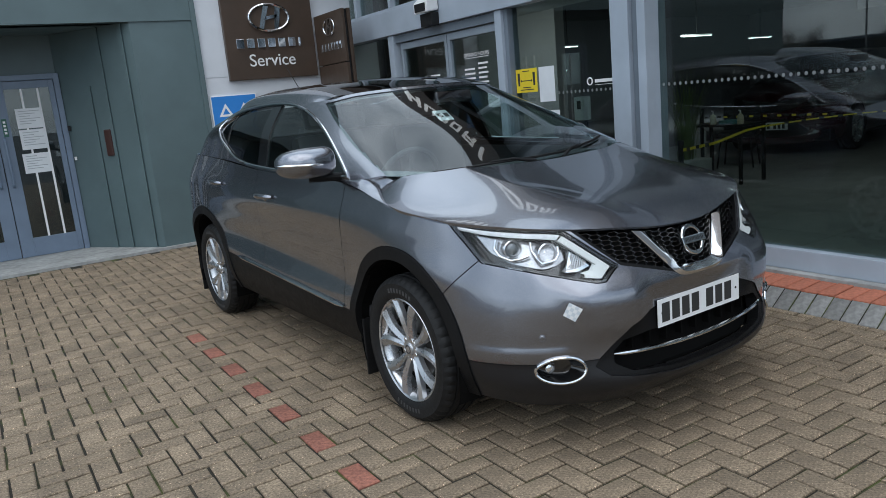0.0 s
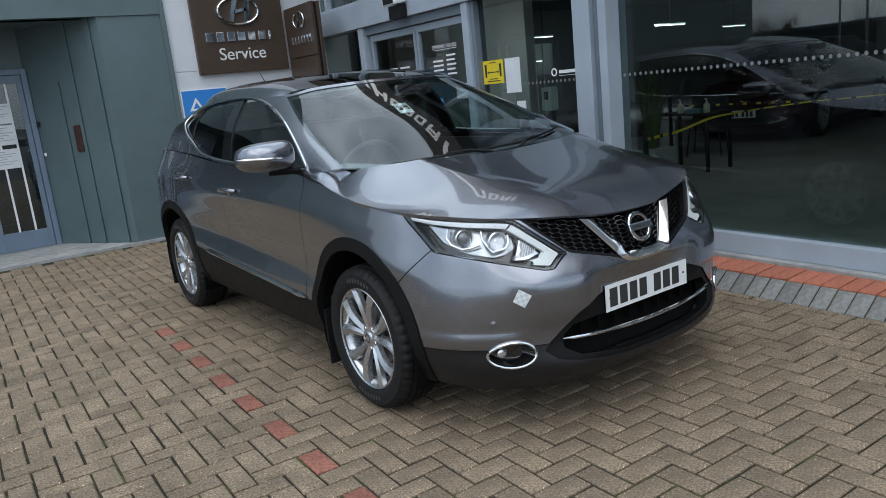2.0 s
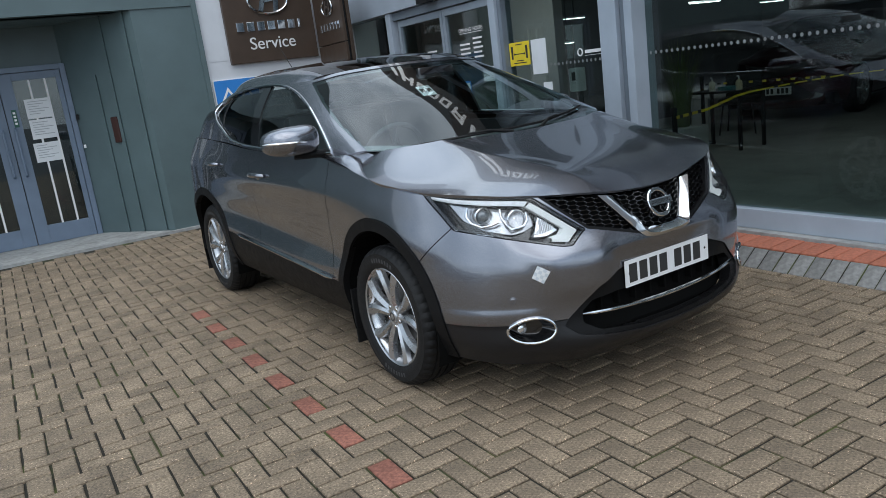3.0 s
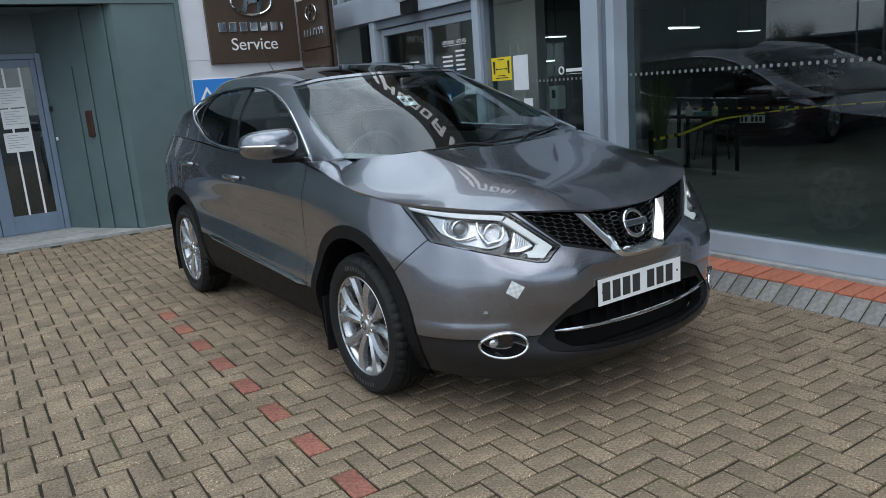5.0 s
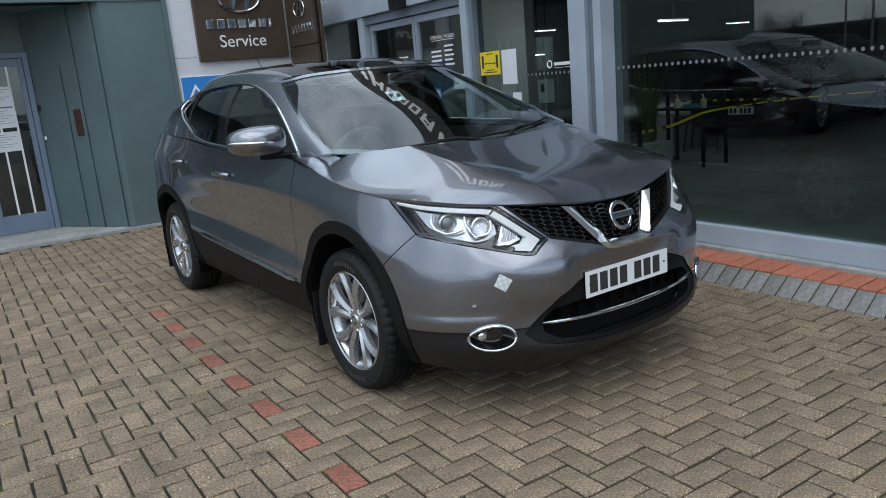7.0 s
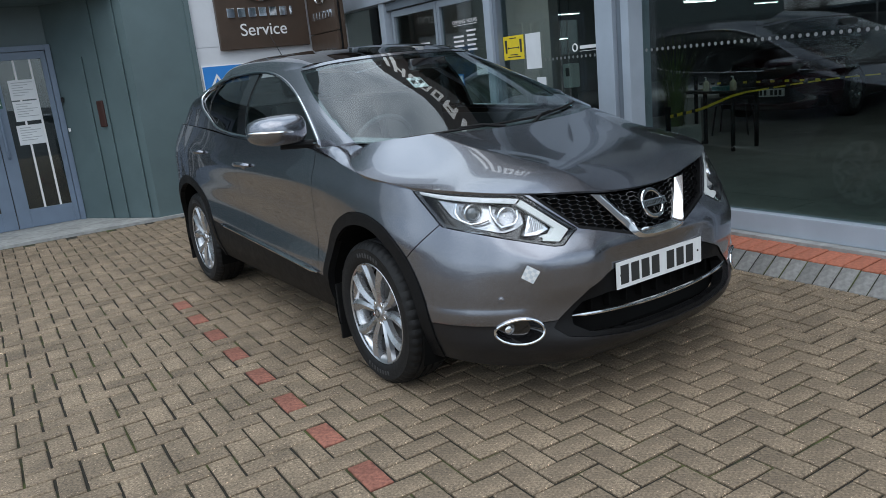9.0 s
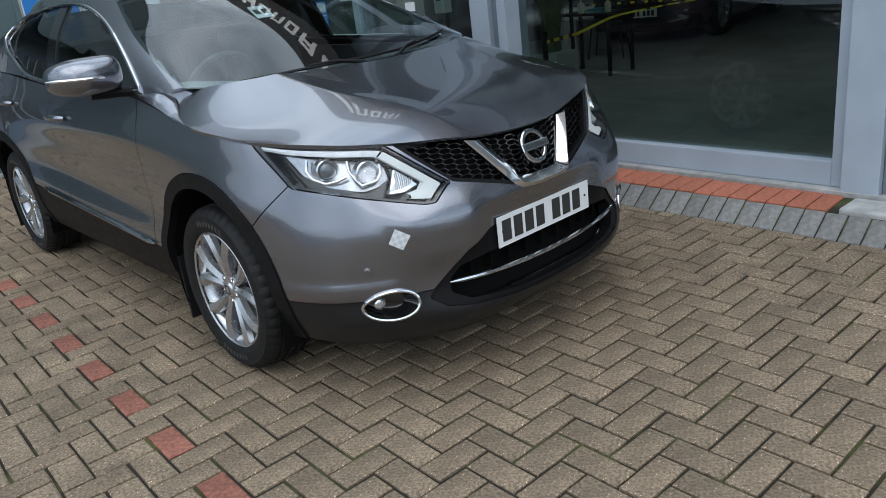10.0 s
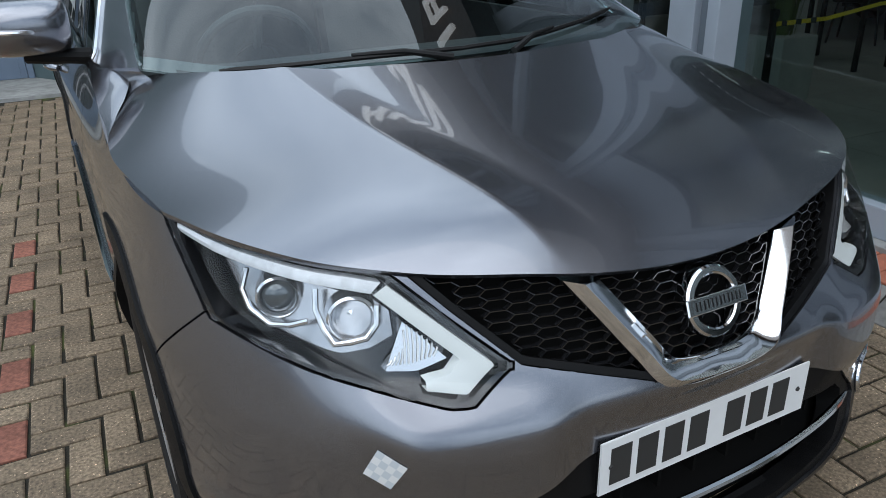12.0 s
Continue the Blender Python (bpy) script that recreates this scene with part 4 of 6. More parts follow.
# level curves of the lower body, from the front middle round to the rear middle: (forward, right, up)
LOW = [
    [(0.80, 0, 0.185), (0.79, 0.22, 0.185), (0.765, 0.42, 0.19), (0.71, 0.56, 0.20), (0.63, 0.68, 0.21), (0.50, 0.78, 0.225), (0.36, 0.835, 0.24), (-0.03, 0.85, 0.25), (-0.25, 0.85, 0.25), (-0.5, 0.85, 0.25), (-1.1, 0.85, 0.255), (-1.6, 0.85, 0.26), (-2.3, 0.855, 0.27), (-2.68, 0.86, 0.28), (-3.1, 0.82, 0.29), (-3.32, 0.6, 0.30), (-3.4, 0, 0.31)],
    [(0.915, 0, 0.29), (0.905, 0.22, 0.292), (0.870, 0.42, 0.30), (0.79, 0.58, 0.31), (0.685, 0.715, 0.32), (0.55, 0.812, 0.33), (0.40, 0.866, 0.335), (-0.03, 0.89, 0.35), (-0.25, 0.89, 0.35), (-0.5, 0.89, 0.35), (-1.1, 0.89, 0.355), (-1.6, 0.89, 0.36), (-2.3, 0.895, 0.37), (-2.68, 0.9, 0.38), (-3.1, 0.86, 0.39), (-3.38, 0.62, 0.41), (-3.46, 0, 0.42)],
    [(0.89, 0, 0.395), (0.88, 0.22, 0.395), (0.845, 0.42, 0.398), (0.785, 0.57, 0.40), (0.695, 0.705, 0.40), (0.585, 0.80, 0.40), (0.44, 0.866, 0.40), (-0.03, 0.90, 0.43), (-0.25, 0.903, 0.44), (-0.5, 0.905, 0.45), (-1.1, 0.905, 0.475), (-1.6, 0.905, 0.505), (-2.3, 0.91, 0.54), (-2.68, 0.915, 0.54), (-3.1, 0.875, 0.54), (-3.4, 0.64, 0.54), (-3.47, 0, 0.54)],
    [(0.868, 0, 0.525), (0.862, 0.22, 0.525), (0.838, 0.42, 0.53), (0.79, 0.565, 0.535), (0.705, 0.695, 0.54), (0.585, 0.795, 0.54), (0.42, 0.868, 0.55), (-0.03, 0.897, 0.58), (-0.25, 0.893, 0.59), (-0.5, 0.885, 0.60), (-1.1, 0.878, 0.62), (-1.6, 0.88, 0.64), (-2.3, 0.90, 0.66), (-2.68, 0.915, 0.66), (-3.1, 0.88, 0.66), (-3.41, 0.64, 0.66), (-3.47, 0, 0.66)],
    [(0.888, 0, 0.652), (0.874, 0.2, 0.652), (0.838, 0.40, 0.648), (0.787, 0.565, 0.642), (0.69, 0.69, 0.665), (0.55, 0.787, 0.685), (0.36, 0.87, 0.695), (-0.03, 0.902, 0.74), (-0.25, 0.90, 0.755), (-0.5, 0.895, 0.77), (-1.1, 0.892, 0.79), (-1.6, 0.895, 0.81), (-2.3, 0.908, 0.82), (-2.68, 0.912, 0.82), (-3.1, 0.87, 0.82), (-3.38, 0.65, 0.82), (-3.44, 0, 0.83)],
    [(0.862, 0, 0.715), (0.846, 0.2, 0.715), (0.795, 0.39, 0.732), (0.735, 0.55, 0.745), (0.655, 0.68, 0.762), (0.53, 0.766, 0.785), (0.36, 0.838, 0.82), (-0.03, 0.893, 0.87), (-0.25, 0.90, 0.90), (-0.5, 0.906, 0.92), (-1.1, 0.911, 0.945), (-1.6, 0.913, 0.955), (-2.3, 0.912, 0.97), (-2.68, 0.905, 0.98), (-3.1, 0.855, 0.98), (-3.34, 0.66, 0.98), (-3.4, 0, 0.98)],
    [(0.804, 0, 0.841), (0.790, 0.168, 0.847), (0.749, 0.338, 0.862), (0.682, 0.518, 0.885), (0.596, 0.646, 0.900), (0.470, 0.746, 0.915), (0.315, 0.825, 0.931), (-0.040, 0.871, 0.980), (-0.250, 0.867, 1.024), (-0.5, 0.860, 1.066), (-1.1, 0.863, 1.083), (-1.6, 0.863, 1.10), (-2.3, 0.855, 1.15), (-2.68, 0.835, 1.165), (-3.05, 0.785, 1.17), (-3.25, 0.64, 1.16), (-3.3, 0, 1.15)],
]
# a crease under the bumper's shoulder
crease = []
for k, ((x0, w0, z0), (x1, w1, z1)) in enumerate(zip(LOW[3], LOW[4])):
    t = 0.75
    fx = (0.40, 0.40, 0.40, 0.42, 0.5, 0.62)[k] if k < 6 else t
    crease.append((x0 + (x1 - x0) * fx, w0 + (w1 - w0) * fx, z0 + (z1 - z0) * t))
LOW.insert(4, crease)
lower = skin(LOW, 14, 11, m0=True, m1=True)


def smooth(k):
    k = min(max(k, 0.0), 1.0)
    return k * k * (3 - 2 * k)


# bumper corners: a swelling inside a fold that runs down past the fog lamp, and a ledge over the dark lip
for v in lower.verts:
    x, w, z = v.co.x, -v.co.y, v.co.z
    if x > 0.25 and 0.36 < z < 0.74:
        ledge = smooth((0.470 - z) / 0.022) * smooth((z - 0.385) / 0.03) * smooth((w - 0.60) / 0.05) * smooth((x - 0.36) / 0.15)
        swell = smooth((0.730 - z) / 0.13) * smooth((z - 0.44) / 0.10) * smooth((0.64 - 0.25 * (0.60 - z) - w) / 0.09) * smooth((w - 0.27) / 0.10)
        v.co.x += 0.005 * ledge + 0.017 * swell
        v.co.y -= 0.003 * ledge
lower.normal_update()

# outlines on the skin, front view (right, up) and side view (forward, up)
HEADLIGHT = inside([(0.826, 0.940), (0.822, 0.905), (0.800, 0.788), (0.767, 0.776), (0.682, 0.747), (0.572, 0.712), (0.505, 0.692), (0.468, 0.690), (0.386, 0.738), (0.47, 0.815), (0.556, 0.90), (0.65, 0.93), (0.75, 0.94)])
GRILLE = inside([(-0.3, 0.675), (0.15, 0.675), (0.19, 0.688), (0.292, 0.716), (0.375, 0.738), (0.47, 0.832), (0.56, 0.93), (-0.3, 0.93)])
MOUTH = inside([(-0.3, 0.575), (0.20, 0.575), (0.30, 0.545), (0.395, 0.507), (0.44, 0.47), (0.52, 0.405), (0.545, 0.375), (0.50, 0.335), (0.42, 0.318), (0.2, 0.29), (-0.3, 0.283)])
FOG = (0.655, 0.376, 0.076, 0.051)
FAX, RAX, AZ = -0.035, -2.68, 0.334
R_OUT, R_IN = 0.468, 0.412


def f_head(x, w, z, u, v):
    return HEADLIGHT(w, z) if x > 0.22 and w > 0.1 else 1.0


def f_grille(x, w, z, u, v):
    return GRILLE(w, z) if x > 0.22 else 1.0


def f_mouth(x, w, z, u, v):
    return MOUTH(w, z) if x > 0.4 else 1.0


def f_fog(x, w, z, u, v):
    return (math.hypot((w - FOG[0]) / FOG[2], (z - FOG[1]) / FOG[3]) - 1) * FOG[3] if x > 0.4 else 1.0


def arch(r):
    def f(x, w, z, u, v):
        if w < 0.55:
            return 1.0
        return min(math.hypot(x - FAX, (z - AZ) * 0.98), math.hypot(x - RAX, (z - AZ) * 0.98)) - r
    return f


def f_clad(x, w, z, u, v):
    """Height over the top of the dark lower trim."""
    return z - (0.400 if x > 0.2 else 0.43 - 0.0495 * (x + 0.30) if x < -0.2 else 0.425)


def line(p, q):
    (x0, z0), (x1, z1) = p, q
    k = math.hypot(x1 - x0, z1 - z0)
    return lambda x, z: ((x - x0) * (z1 - z0) - (z - z0) * (x1 - x0)) / k


joint = line((0.333, 0.675), (0.462, 0.797))


def f_joint(x, w, z, u, v):
    return joint(x, z) if w > 0.5 and -0.1 < x < 0.8 else (1.0 if x > 0 else -1.0)


def bent(pts):
    """Forward place of a door edge by height."""
    zs, xs = [p[1] for p in pts], [p[0] for p in pts]
    return lambda z: float(np.interp(z, zs, xs))


DOOR_A = bent([(-0.56, 0.25), (-0.555, 0.6), (-0.536, 0.746), (-0.487, 0.917), (-0.475, 1.0), (-0.50, 1.1)])
DOOR_B = bent([(-1.63, 0.25), (-1.62, 0.79), (-1.585, 0.97), (-1.60, 1.12)])
DOOR_C = bent([(-2.22, 0.25), (-2.24, 0.5), (-2.36, 0.68), (-2.52, 0.83), (-2.57, 1.0), (-2.55, 1.2)])


def f_a(x, w, z, u, v):
    return x - DOOR_A(z) if w > 0.5 else (1.0 if x > -1 else -1.0)


def f_b(x, w, z, u, v):
    return x - DOOR_B(z) if w > 0.5 else (1.0 if x > -1 else -1.0)


def f_c(x, w, z, u, v):
    return x - DOOR_C(z) if w > 0.5 else (1.0 if x > -1 else -1.0)


for f in (f_head, lambda *p: f_head(*p) + 0.011, f_grille, lambda *p: f_grille(*p) + 0.012, f_mouth, f_fog, arch(R_OUT), arch(R_IN), f_clad, f_joint, f_a, f_b, f_c):
    cut(lower, f)
lower.normal_update()
outward(lower)
a_out, a_in = arch(R_OUT), arch(R_IN)


def region(x, w, z, u, v):
    """The name of the panel that a place on the lower skin belongs to."""
    p = (x, w, z, u, v)
    if a_in(*p) < 0:
        return ""
    if f_head(*p) < 0:
        return "headlight"
    if f_grille(*p) < 0:
        return "grille"
    if f_mouth(*p) < 0:
        return "mouth"
    if f_fog(*p) < 0:
        return "fog"
    if a_out(*p) < 0:
        return "arch_front" if x > -1.3 else "arch_rear"
    if f_clad(*p) < 0:
        return "lip" if x > 0.2 else "sill" if x > -2.6 else "rear_trim"
    if f_joint(*p) > 0 and x > 0.2:
        return "bumper"
    if f_a(*p) > 0:
        return "wing"
    if f_b(*p) > 0:
        return "door_front"
    if f_c(*p) > 0:
        return "door_rear"
    return "quarter"


kept_regions = {}


def region_at(x, w, z, u, v):
    key = (round(x, 5), round(w, 5), round(z, 5))
    if key not in kept_regions:
        kept_regions[key] = region(x, w, z, u, v)
    return kept_regions[key]


def pick(name):
    return lambda x, w, z, u, v: region_at(x, w, z, u, v) == name


GAP = dict(shrink=0.0022, rim=0.012)
panel("front_bumper", take(lower, pick("bumper"), both=True, **GAP), PAINT, label="gunmetal painted front bumper")
panel("lower_lip", take(lower, pick("lip"), both=True, shrink=0.001, rim=0.03), LIPTRIM, label="black plastic lower bumper lip")
panel("rear_quarter", take(lower, pick("quarter"), both=True, **GAP), PAINT)
panel("rear_lower_trim", take(lower, pick("rear_trim"), both=True, shrink=0.001, rim=0.02), TRIM, label="black plastic lower rear trim")
doors = {}
for mir in (False, True):
    panel("front_wing", take(lower, pick("wing"), mirrored=mir, **GAP), PAINT)
    doors["front", mir] = panel("front_door", take(lower, pick("door_front"), mirrored=mir, **GAP), PAINT)
    doors["rear", mir] = panel("rear_door", take(lower, pick("door_rear"), mirrored=mir, **GAP), PAINT)
    panel("side_sill", take(lower, pick("sill"), mirrored=mir, shrink=0.001, rim=0.02), TRIM, label="black plastic side sill")
    for which in ("arch_front", "arch_rear"):
        panel("wheel_arch_trim", take(lower, pick(which), mirrored=mir, lift=0.007, shrink=0.0005, rim=0.035), TRIM, label="black plastic wheel arch trim")
panel("inner_body", take(lower, lambda *p: region_at(*p) not in ("", "headlight", "grille", "mouth", "fog"), both=True, lift=-0.016), LINER, label="dark inner shell behind the shut lines")

# ---- bonnet ----
hood = skin(HOOD, 18, 18, m0=True)
# an even low-order sheet through the level curves
TERMS = [(i, j) for i in range(6) for j in range(0, 7, 2) if i + j <= 6]
flat = np.array(HOOD).reshape(-1, 3)
COEF = np.linalg.lstsq(np.array([flat[:, 0] ** i * flat[:, 1] ** j for i, j in TERMS]).T, flat[:, 2], rcond=None)[0]
for v in hood.verts:
    v.co.z = float(sum(c * v.co.x ** i * abs(v.co.y) ** j for c, (i, j) in zip(COEF, TERMS)))
for v in hood.verts:
    # a sharp crease on each side closes in towards the nose: a shallow valley before it, a long fall behind it
    x, w = v.co.x, abs(v.co.y)
    crest = 0.487 - 0.22 * x - 0.09 * x * x
    k = max(0.0, 1 - (crest - w) / 0.11) ** 1.5 if w < crest else max(0.0, 1 - (w - crest) / (0.86 - crest))
    v.co.z += 0.012 * k * smooth((0.80 - x) / 0.16) * smooth((x + 0.22) / 0.14)
hood.normal_update()
outward(hood)
panel("bonnet", take(hood, lambda *p: True, both=True, shrink=0.0015, rim=0.012), PAINT, label="gunmetal bonnet reflecting the building")

# ---- greenhouse ----
BELT = [
    [(0.02, 0, 1.055), (-0.025, 0.36, 1.062), (-0.115, 0.58, 1.071), (-0.240, 0.757, 1.098), (-0.43, 0.838, 1.075), (-1.0, 0.860, 1.084), (-1.6, 0.860, 1.10), (-2.1, 0.852, 1.14), (-2.55, 0.835, 1.16), (-2.95, 0.795, 1.17), (-3.2, 0.62, 1.16), (-3.27, 0, 1.15)],
    [(-0.425, 0, 1.295), (-0.468, 0.35, 1.292), (-0.556, 0.53, 1.287), (-0.655, 0.674, 1.279), (-0.84, 0.762, 1.27), (-1.2, 0.785, 1.285), (-1.6, 0.79, 1.30), (-2.1, 0.786, 1.32), (-2.5, 0.77, 1.33), (-2.85, 0.725, 1.33), (-3.05, 0.57, 1.33), (-3.12, 0, 1.33)],
    [(-0.93, 0, 1.502), (-0.975, 0.33, 1.496), (-1.048, 0.48, 1.486), (-1.13, 0.583, 1.466), (-1.30, 0.645, 1.464), (-1.45, 0.655, 1.480), (-1.65, 0.660, 1.488), (-2.1, 0.655, 1.480), (-2.45, 0.64, 1.452), (-2.7, 0.60, 1.425), (-2.8, 0.5, 1.43), (-2.86, 0, 1.45)],
]
cab = skin(BELT, 14, 22, m0=True, m1=True)
WINDOW_LINE = [(-0.485, 1.090), (-0.6, 1.093), (-1.0, 1.100), (-1.6, 1.116), (-1.85, 1.135), (-2.0, 1.158), (-2.2, 1.220), (-2.42, 1.305), (-2.495, 1.350), (-2.48, 1.382), (-2.36, 1.422), (-2.18, 1.449), (-1.95, 1.464), (-1.75, 1.469), (-1.55, 1.468), (-1.40, 1.456), (-1.26, 1.430), (-1.12, 1.391), (-0.97, 1.338), (-0.81, 1.269), (-0.68, 1.203), (-0.56, 1.135)]
WINDOWS = inside(WINDOW_LINE)


def f_win(x, w, z, u, v):
    return WINDOWS(x, z) if w > 0.5 and x < -0.45 and u > 3.1 else 1.0


def f_bp(x, w, z, u, v):
    return abs(x + 1.565 + 0.17 * (z - 1.1)) - 0.062


def f_qp(x, w, z, u, v):
    return abs(x + 2.235 + 0.25 * (z - 1.2)) - 0.016


def f_scr(x, w, z, u, v):
    return max(u - (3.06 + 0.24 * math.sin(math.pi * min(v, 2) / 2) + 0.03 * v), v - 1.93)


for f in (f_win, f_bp, f_qp, f_scr):
    cut(cab, f)
cab.normal_update()
outward(cab)


def cab_region(x, w, z, u, v):
    p = (x, w, z, u, v)
    if f_scr(*p) < 0:
        return "screen"
    if f_win(*p) < 0:
        if f_bp(*p) < 0:
            return "b_pillar"
        if f_qp(*p) < 0:
            return "q_pillar"
        return "glass_front" if x > -1.65 else "glass_rear"
    if u > 9.6 and v > 0.15:
        return "rear_glass"
    return "pillar"


def cpick(name):
    return lambda x, w, z, u, v: cab_region(x, w, z, u, v) == name


CAB_SIDE = BVHTree.FromBMesh(cab)
screen = panel("windscreen", take(cab, cpick("screen"), both=True, shrink=0.001, lift=-0.004), SCREEN, label="raked windscreen reflecting the sign and sky")
screen.visible_shadow = False
panel("cab_frame", take(cab, cpick("pillar"), both=True, rim=0.012), PAINT, label="gunmetal roof pillars")
panel("rear_window", take(cab, cpick("rear_glass"), both=True), TINT, label="dark tinted rear window")
for mir in (False, True):
    g = panel("front_side_glass", take(cab, cpick("glass_front"), mirrored=mir, lift=-0.007), SIDEGLASS, doors["front", mir], "clear side window")
    g.visible_shadow = False
    panel("rear_side_glass", take(cab, cpick("glass_rear"), mirrored=mir, lift=-0.007), TINT, doors["rear", mir], "dark privacy side window")
    bm = bmesh.new()
    course = []
    for x, z in WINDOW_LINE:
        hit, nrm, _, _ = CAB_SIDE.ray_cast(Vector((x, -2, z)), Vector((0, 1, 0)))
        course.append(hit + (nrm if nrm.y < 0 else -nrm) * 0.003)
    course = [Vector(q) for q in spline([*course, course[0]], 4)[:-1]]
    tube(bm, [Vector((q.x, -q.y, q.z)) for q in course] if mir else course, 0.0088, 8, closed=True)
    part("window_trim", bm, CHROME, car, "bright chrome window surround", smooth=True)
    panel("door_pillar", take(cab, cpick("b_pillar"), mirrored=mir, lift=-0.002, rim=0.02), GLOSSBLACK, label="gloss black pillar between the doors")
    panel("quarter_bar", take(cab, cpick("q_pillar"), mirrored=mir, lift=-0.003, rim=0.02), GLOSSBLACK, label="black bar before the rear quarter window")
# black edging behind the windscreen rim
panel("screen_border", take(cab, lambda x, w, z, u, v: f_scr(x, w, z, u, v) < 0 and (u > 3.02 + 0.2 * math.sin(math.pi * min(v, 2) / 2) or v > 1.88 or v < 0.14), both=True, lift=-0.009), GLOSSBLACK, label="black printed windscreen border")

ROOF = [
    [(-0.932, 0, 1.504), (-1.15, 0, 1.543), (-1.45, 0, 1.575), (-1.8, 0, 1.586), (-2.3, 0, 1.575), (-2.9, 0, 1.512)],
    [(-0.977, 0.33, 1.498), (-1.17, 0.335, 1.533), (-1.45, 0.345, 1.563), (-1.8, 0.35, 1.573), (-2.3, 0.345, 1.562), (-2.88, 0.3, 1.502)],
    [(-1.050, 0.48, 1.488), (-1.20, 0.50, 1.515), (-1.47, 0.52, 1.545), (-1.8, 0.53, 1.556), (-2.3, 0.52, 1.543), (-2.85, 0.42, 1.482)],
    [(-1.132, 0.583, 1.468), (-1.27, 0.605, 1.492), (-1.5, 0.615, 1.518), (-1.8, 0.618, 1.528), (-2.3, 0.605, 1.513), (-2.80, 0.50, 1.45)],
    [(-1.14, 0.588, 1.463), (-1.30, 0.645, 1.462), (-1.5, 0.657, 1.482), (-1.8, 0.660, 1.487), (-2.3, 0.647, 1.467), (-2.74, 0.57, 1.42)],
]
roof = skin(ROOF, 16, 8, v0=True)
cut(roof, lambda x, w, z, u, v: max(w - 0.535, x + 0.70, -2.15 - x))
cut(roof, lambda x, w, z, u, v: w - 0.535)
roof.normal_update()
outward(roof)
panel("roof_glass", take(roof, lambda x, w, z, u, v: w < 0.535 and x > -2.15, both=True, shrink=0.002, rim=0.008), ROOFGLASS, label="dark panoramic glass roof")
panel("roof_panel", take(roof, lambda x, w, z, u, v: not (w < 0.535 and x > -2.15), both=True, shrink=0.001, rim=0.01), PAINT, label="gunmetal roof rails and rear roof")
for s in (1, -1):
    bm = bmesh.new()
    for rail_a, rail_b in (([(-0.05, 0.875, 0.975), (-0.15, 0.872, 0.997), (-0.23, 0.868, 1.019), (-0.30, 0.865, 1.036), (-0.37, 0.862, 1.049), (-0.43, 0.861, 1.058), (-0.50, 0.860, 1.067)],
                            [(-0.085, 0.862, 0.985), (-0.18, 0.834, 1.011), (-0.25, 0.802, 1.038), (-0.305, 0.785, 1.066), (-0.355, 0.806, 1.084), (-0.43, 0.838, 1.080), (-0.50, 0.845, 1.082)]),
                           ([(-0.21, 0.824, 1.012), (-0.25, 0.805, 1.028), (-0.295, 0.789, 1.052), (-0.345, 0.804, 1.076)],
                            [(-0.17, 0.74, 1.035), (-0.205, 0.733, 1.058), (-0.235, 0.748, 1.078), (-0.27, 0.768, 1.092)])):
        ra, rb = spline(rail_a, 6), spline(rail_b, 6)
        g = []
        for f in (0.0, 0.25, 0.5, 0.75, 1.0):
            rise = 0.003 * math.sin(math.pi * f)
            g.append([bm.verts.new((p[0], -p[1] * s, p[2] + rise)) for p in ra + (rb - ra) * f])
        for r0, r1 in zip(g, g[1:]):
            for a, b, c, d in zip(r0, r0[1:], r1[1:], r1):
                bm.faces.new((a, b, c, d))
    outward(bm)
    panel("pillar_foot", bm, PAINT)
# ---- the car's fittings ----

BODY_TREE, CAB_TREE, HOOD_TREE = BVHTree.FromBMesh(lower), BVHTree.FromBMesh(cab), BVHTree.FromBMesh(hood)


def front_pt(w, z, lift=0.0):
    """A place on the front of the car, in car axes, lifted off the skin."""
    hit, nrm, _, _ = BODY_TREE.ray_cast(Vector((2, -abs(w), z)), Vector((-1, 0, 0)))
    p = hit + nrm * (lift if nrm.x > 0 else -lift)
    return Vector((p.x, p.y if w >= 0 else -p.y, p.z))


def side_pt(x, z, lift=0.0, tree=BODY_TREE):
    hit, nrm, _, _ = tree.ray_cast(Vector((x, -2, z)), Vector((0, 1, 0)))
    return hit + nrm * (lift if nrm.y < 0 else -lift)


def flip(p):
    return Vector((p[0], -p[1], p[2]))


def mirror_bm(bm, s):
    if s < 0:
        for v in bm.verts:
            v.co.y = -v.co.y
        bmesh.ops.reverse_faces(bm, faces=bm.faces)
    return bm


# intake behind the number plate
def f_duct(x, w, z, u, v):
    return DUCT(w, z) if x > 0.4 else 1.0


DUCT = inside([(-0.3, 0.468), (0.30, 0.468), (0.42, 0.455), (0.465, 0.42), (0.47, 0.375), (0.41, 0.338), (0.2, 0.312), (-0.3, 0.305)])
cut(lower, f_duct)
lower.normal_update()
panel("intake_surround", take(lower, lambda *p: region_at(*p) == "mouth" and f_duct(*p) > 0, both=True, lift=-0.007, rim=0.05), TRIM, label="black plastic intake surround")
panel("intake_back", take(lower, lambda *p: region_at(*p) == "mouth", both=True, lift=-0.075), LINER)
for k in range(9):
    w = -0.36 + k * 0.09
    p = front_pt(w, 0.44, -0.035)
    box("intake_slat", (p.x - 0.03, p.x, p.y - 0.004, p.y + 0.004, 0.40, 0.47), LINER, car, bevel=0)
bm = bmesh.new()
tube(bm, [front_pt(w, 0.395 + 0.017 * (abs(w) / 0.47) ** 2, 0.004) for w in (-0.472 + 0.0472 * k for k in range(21))], [0.003] + [0.0085] * 19 + [0.003], 8)
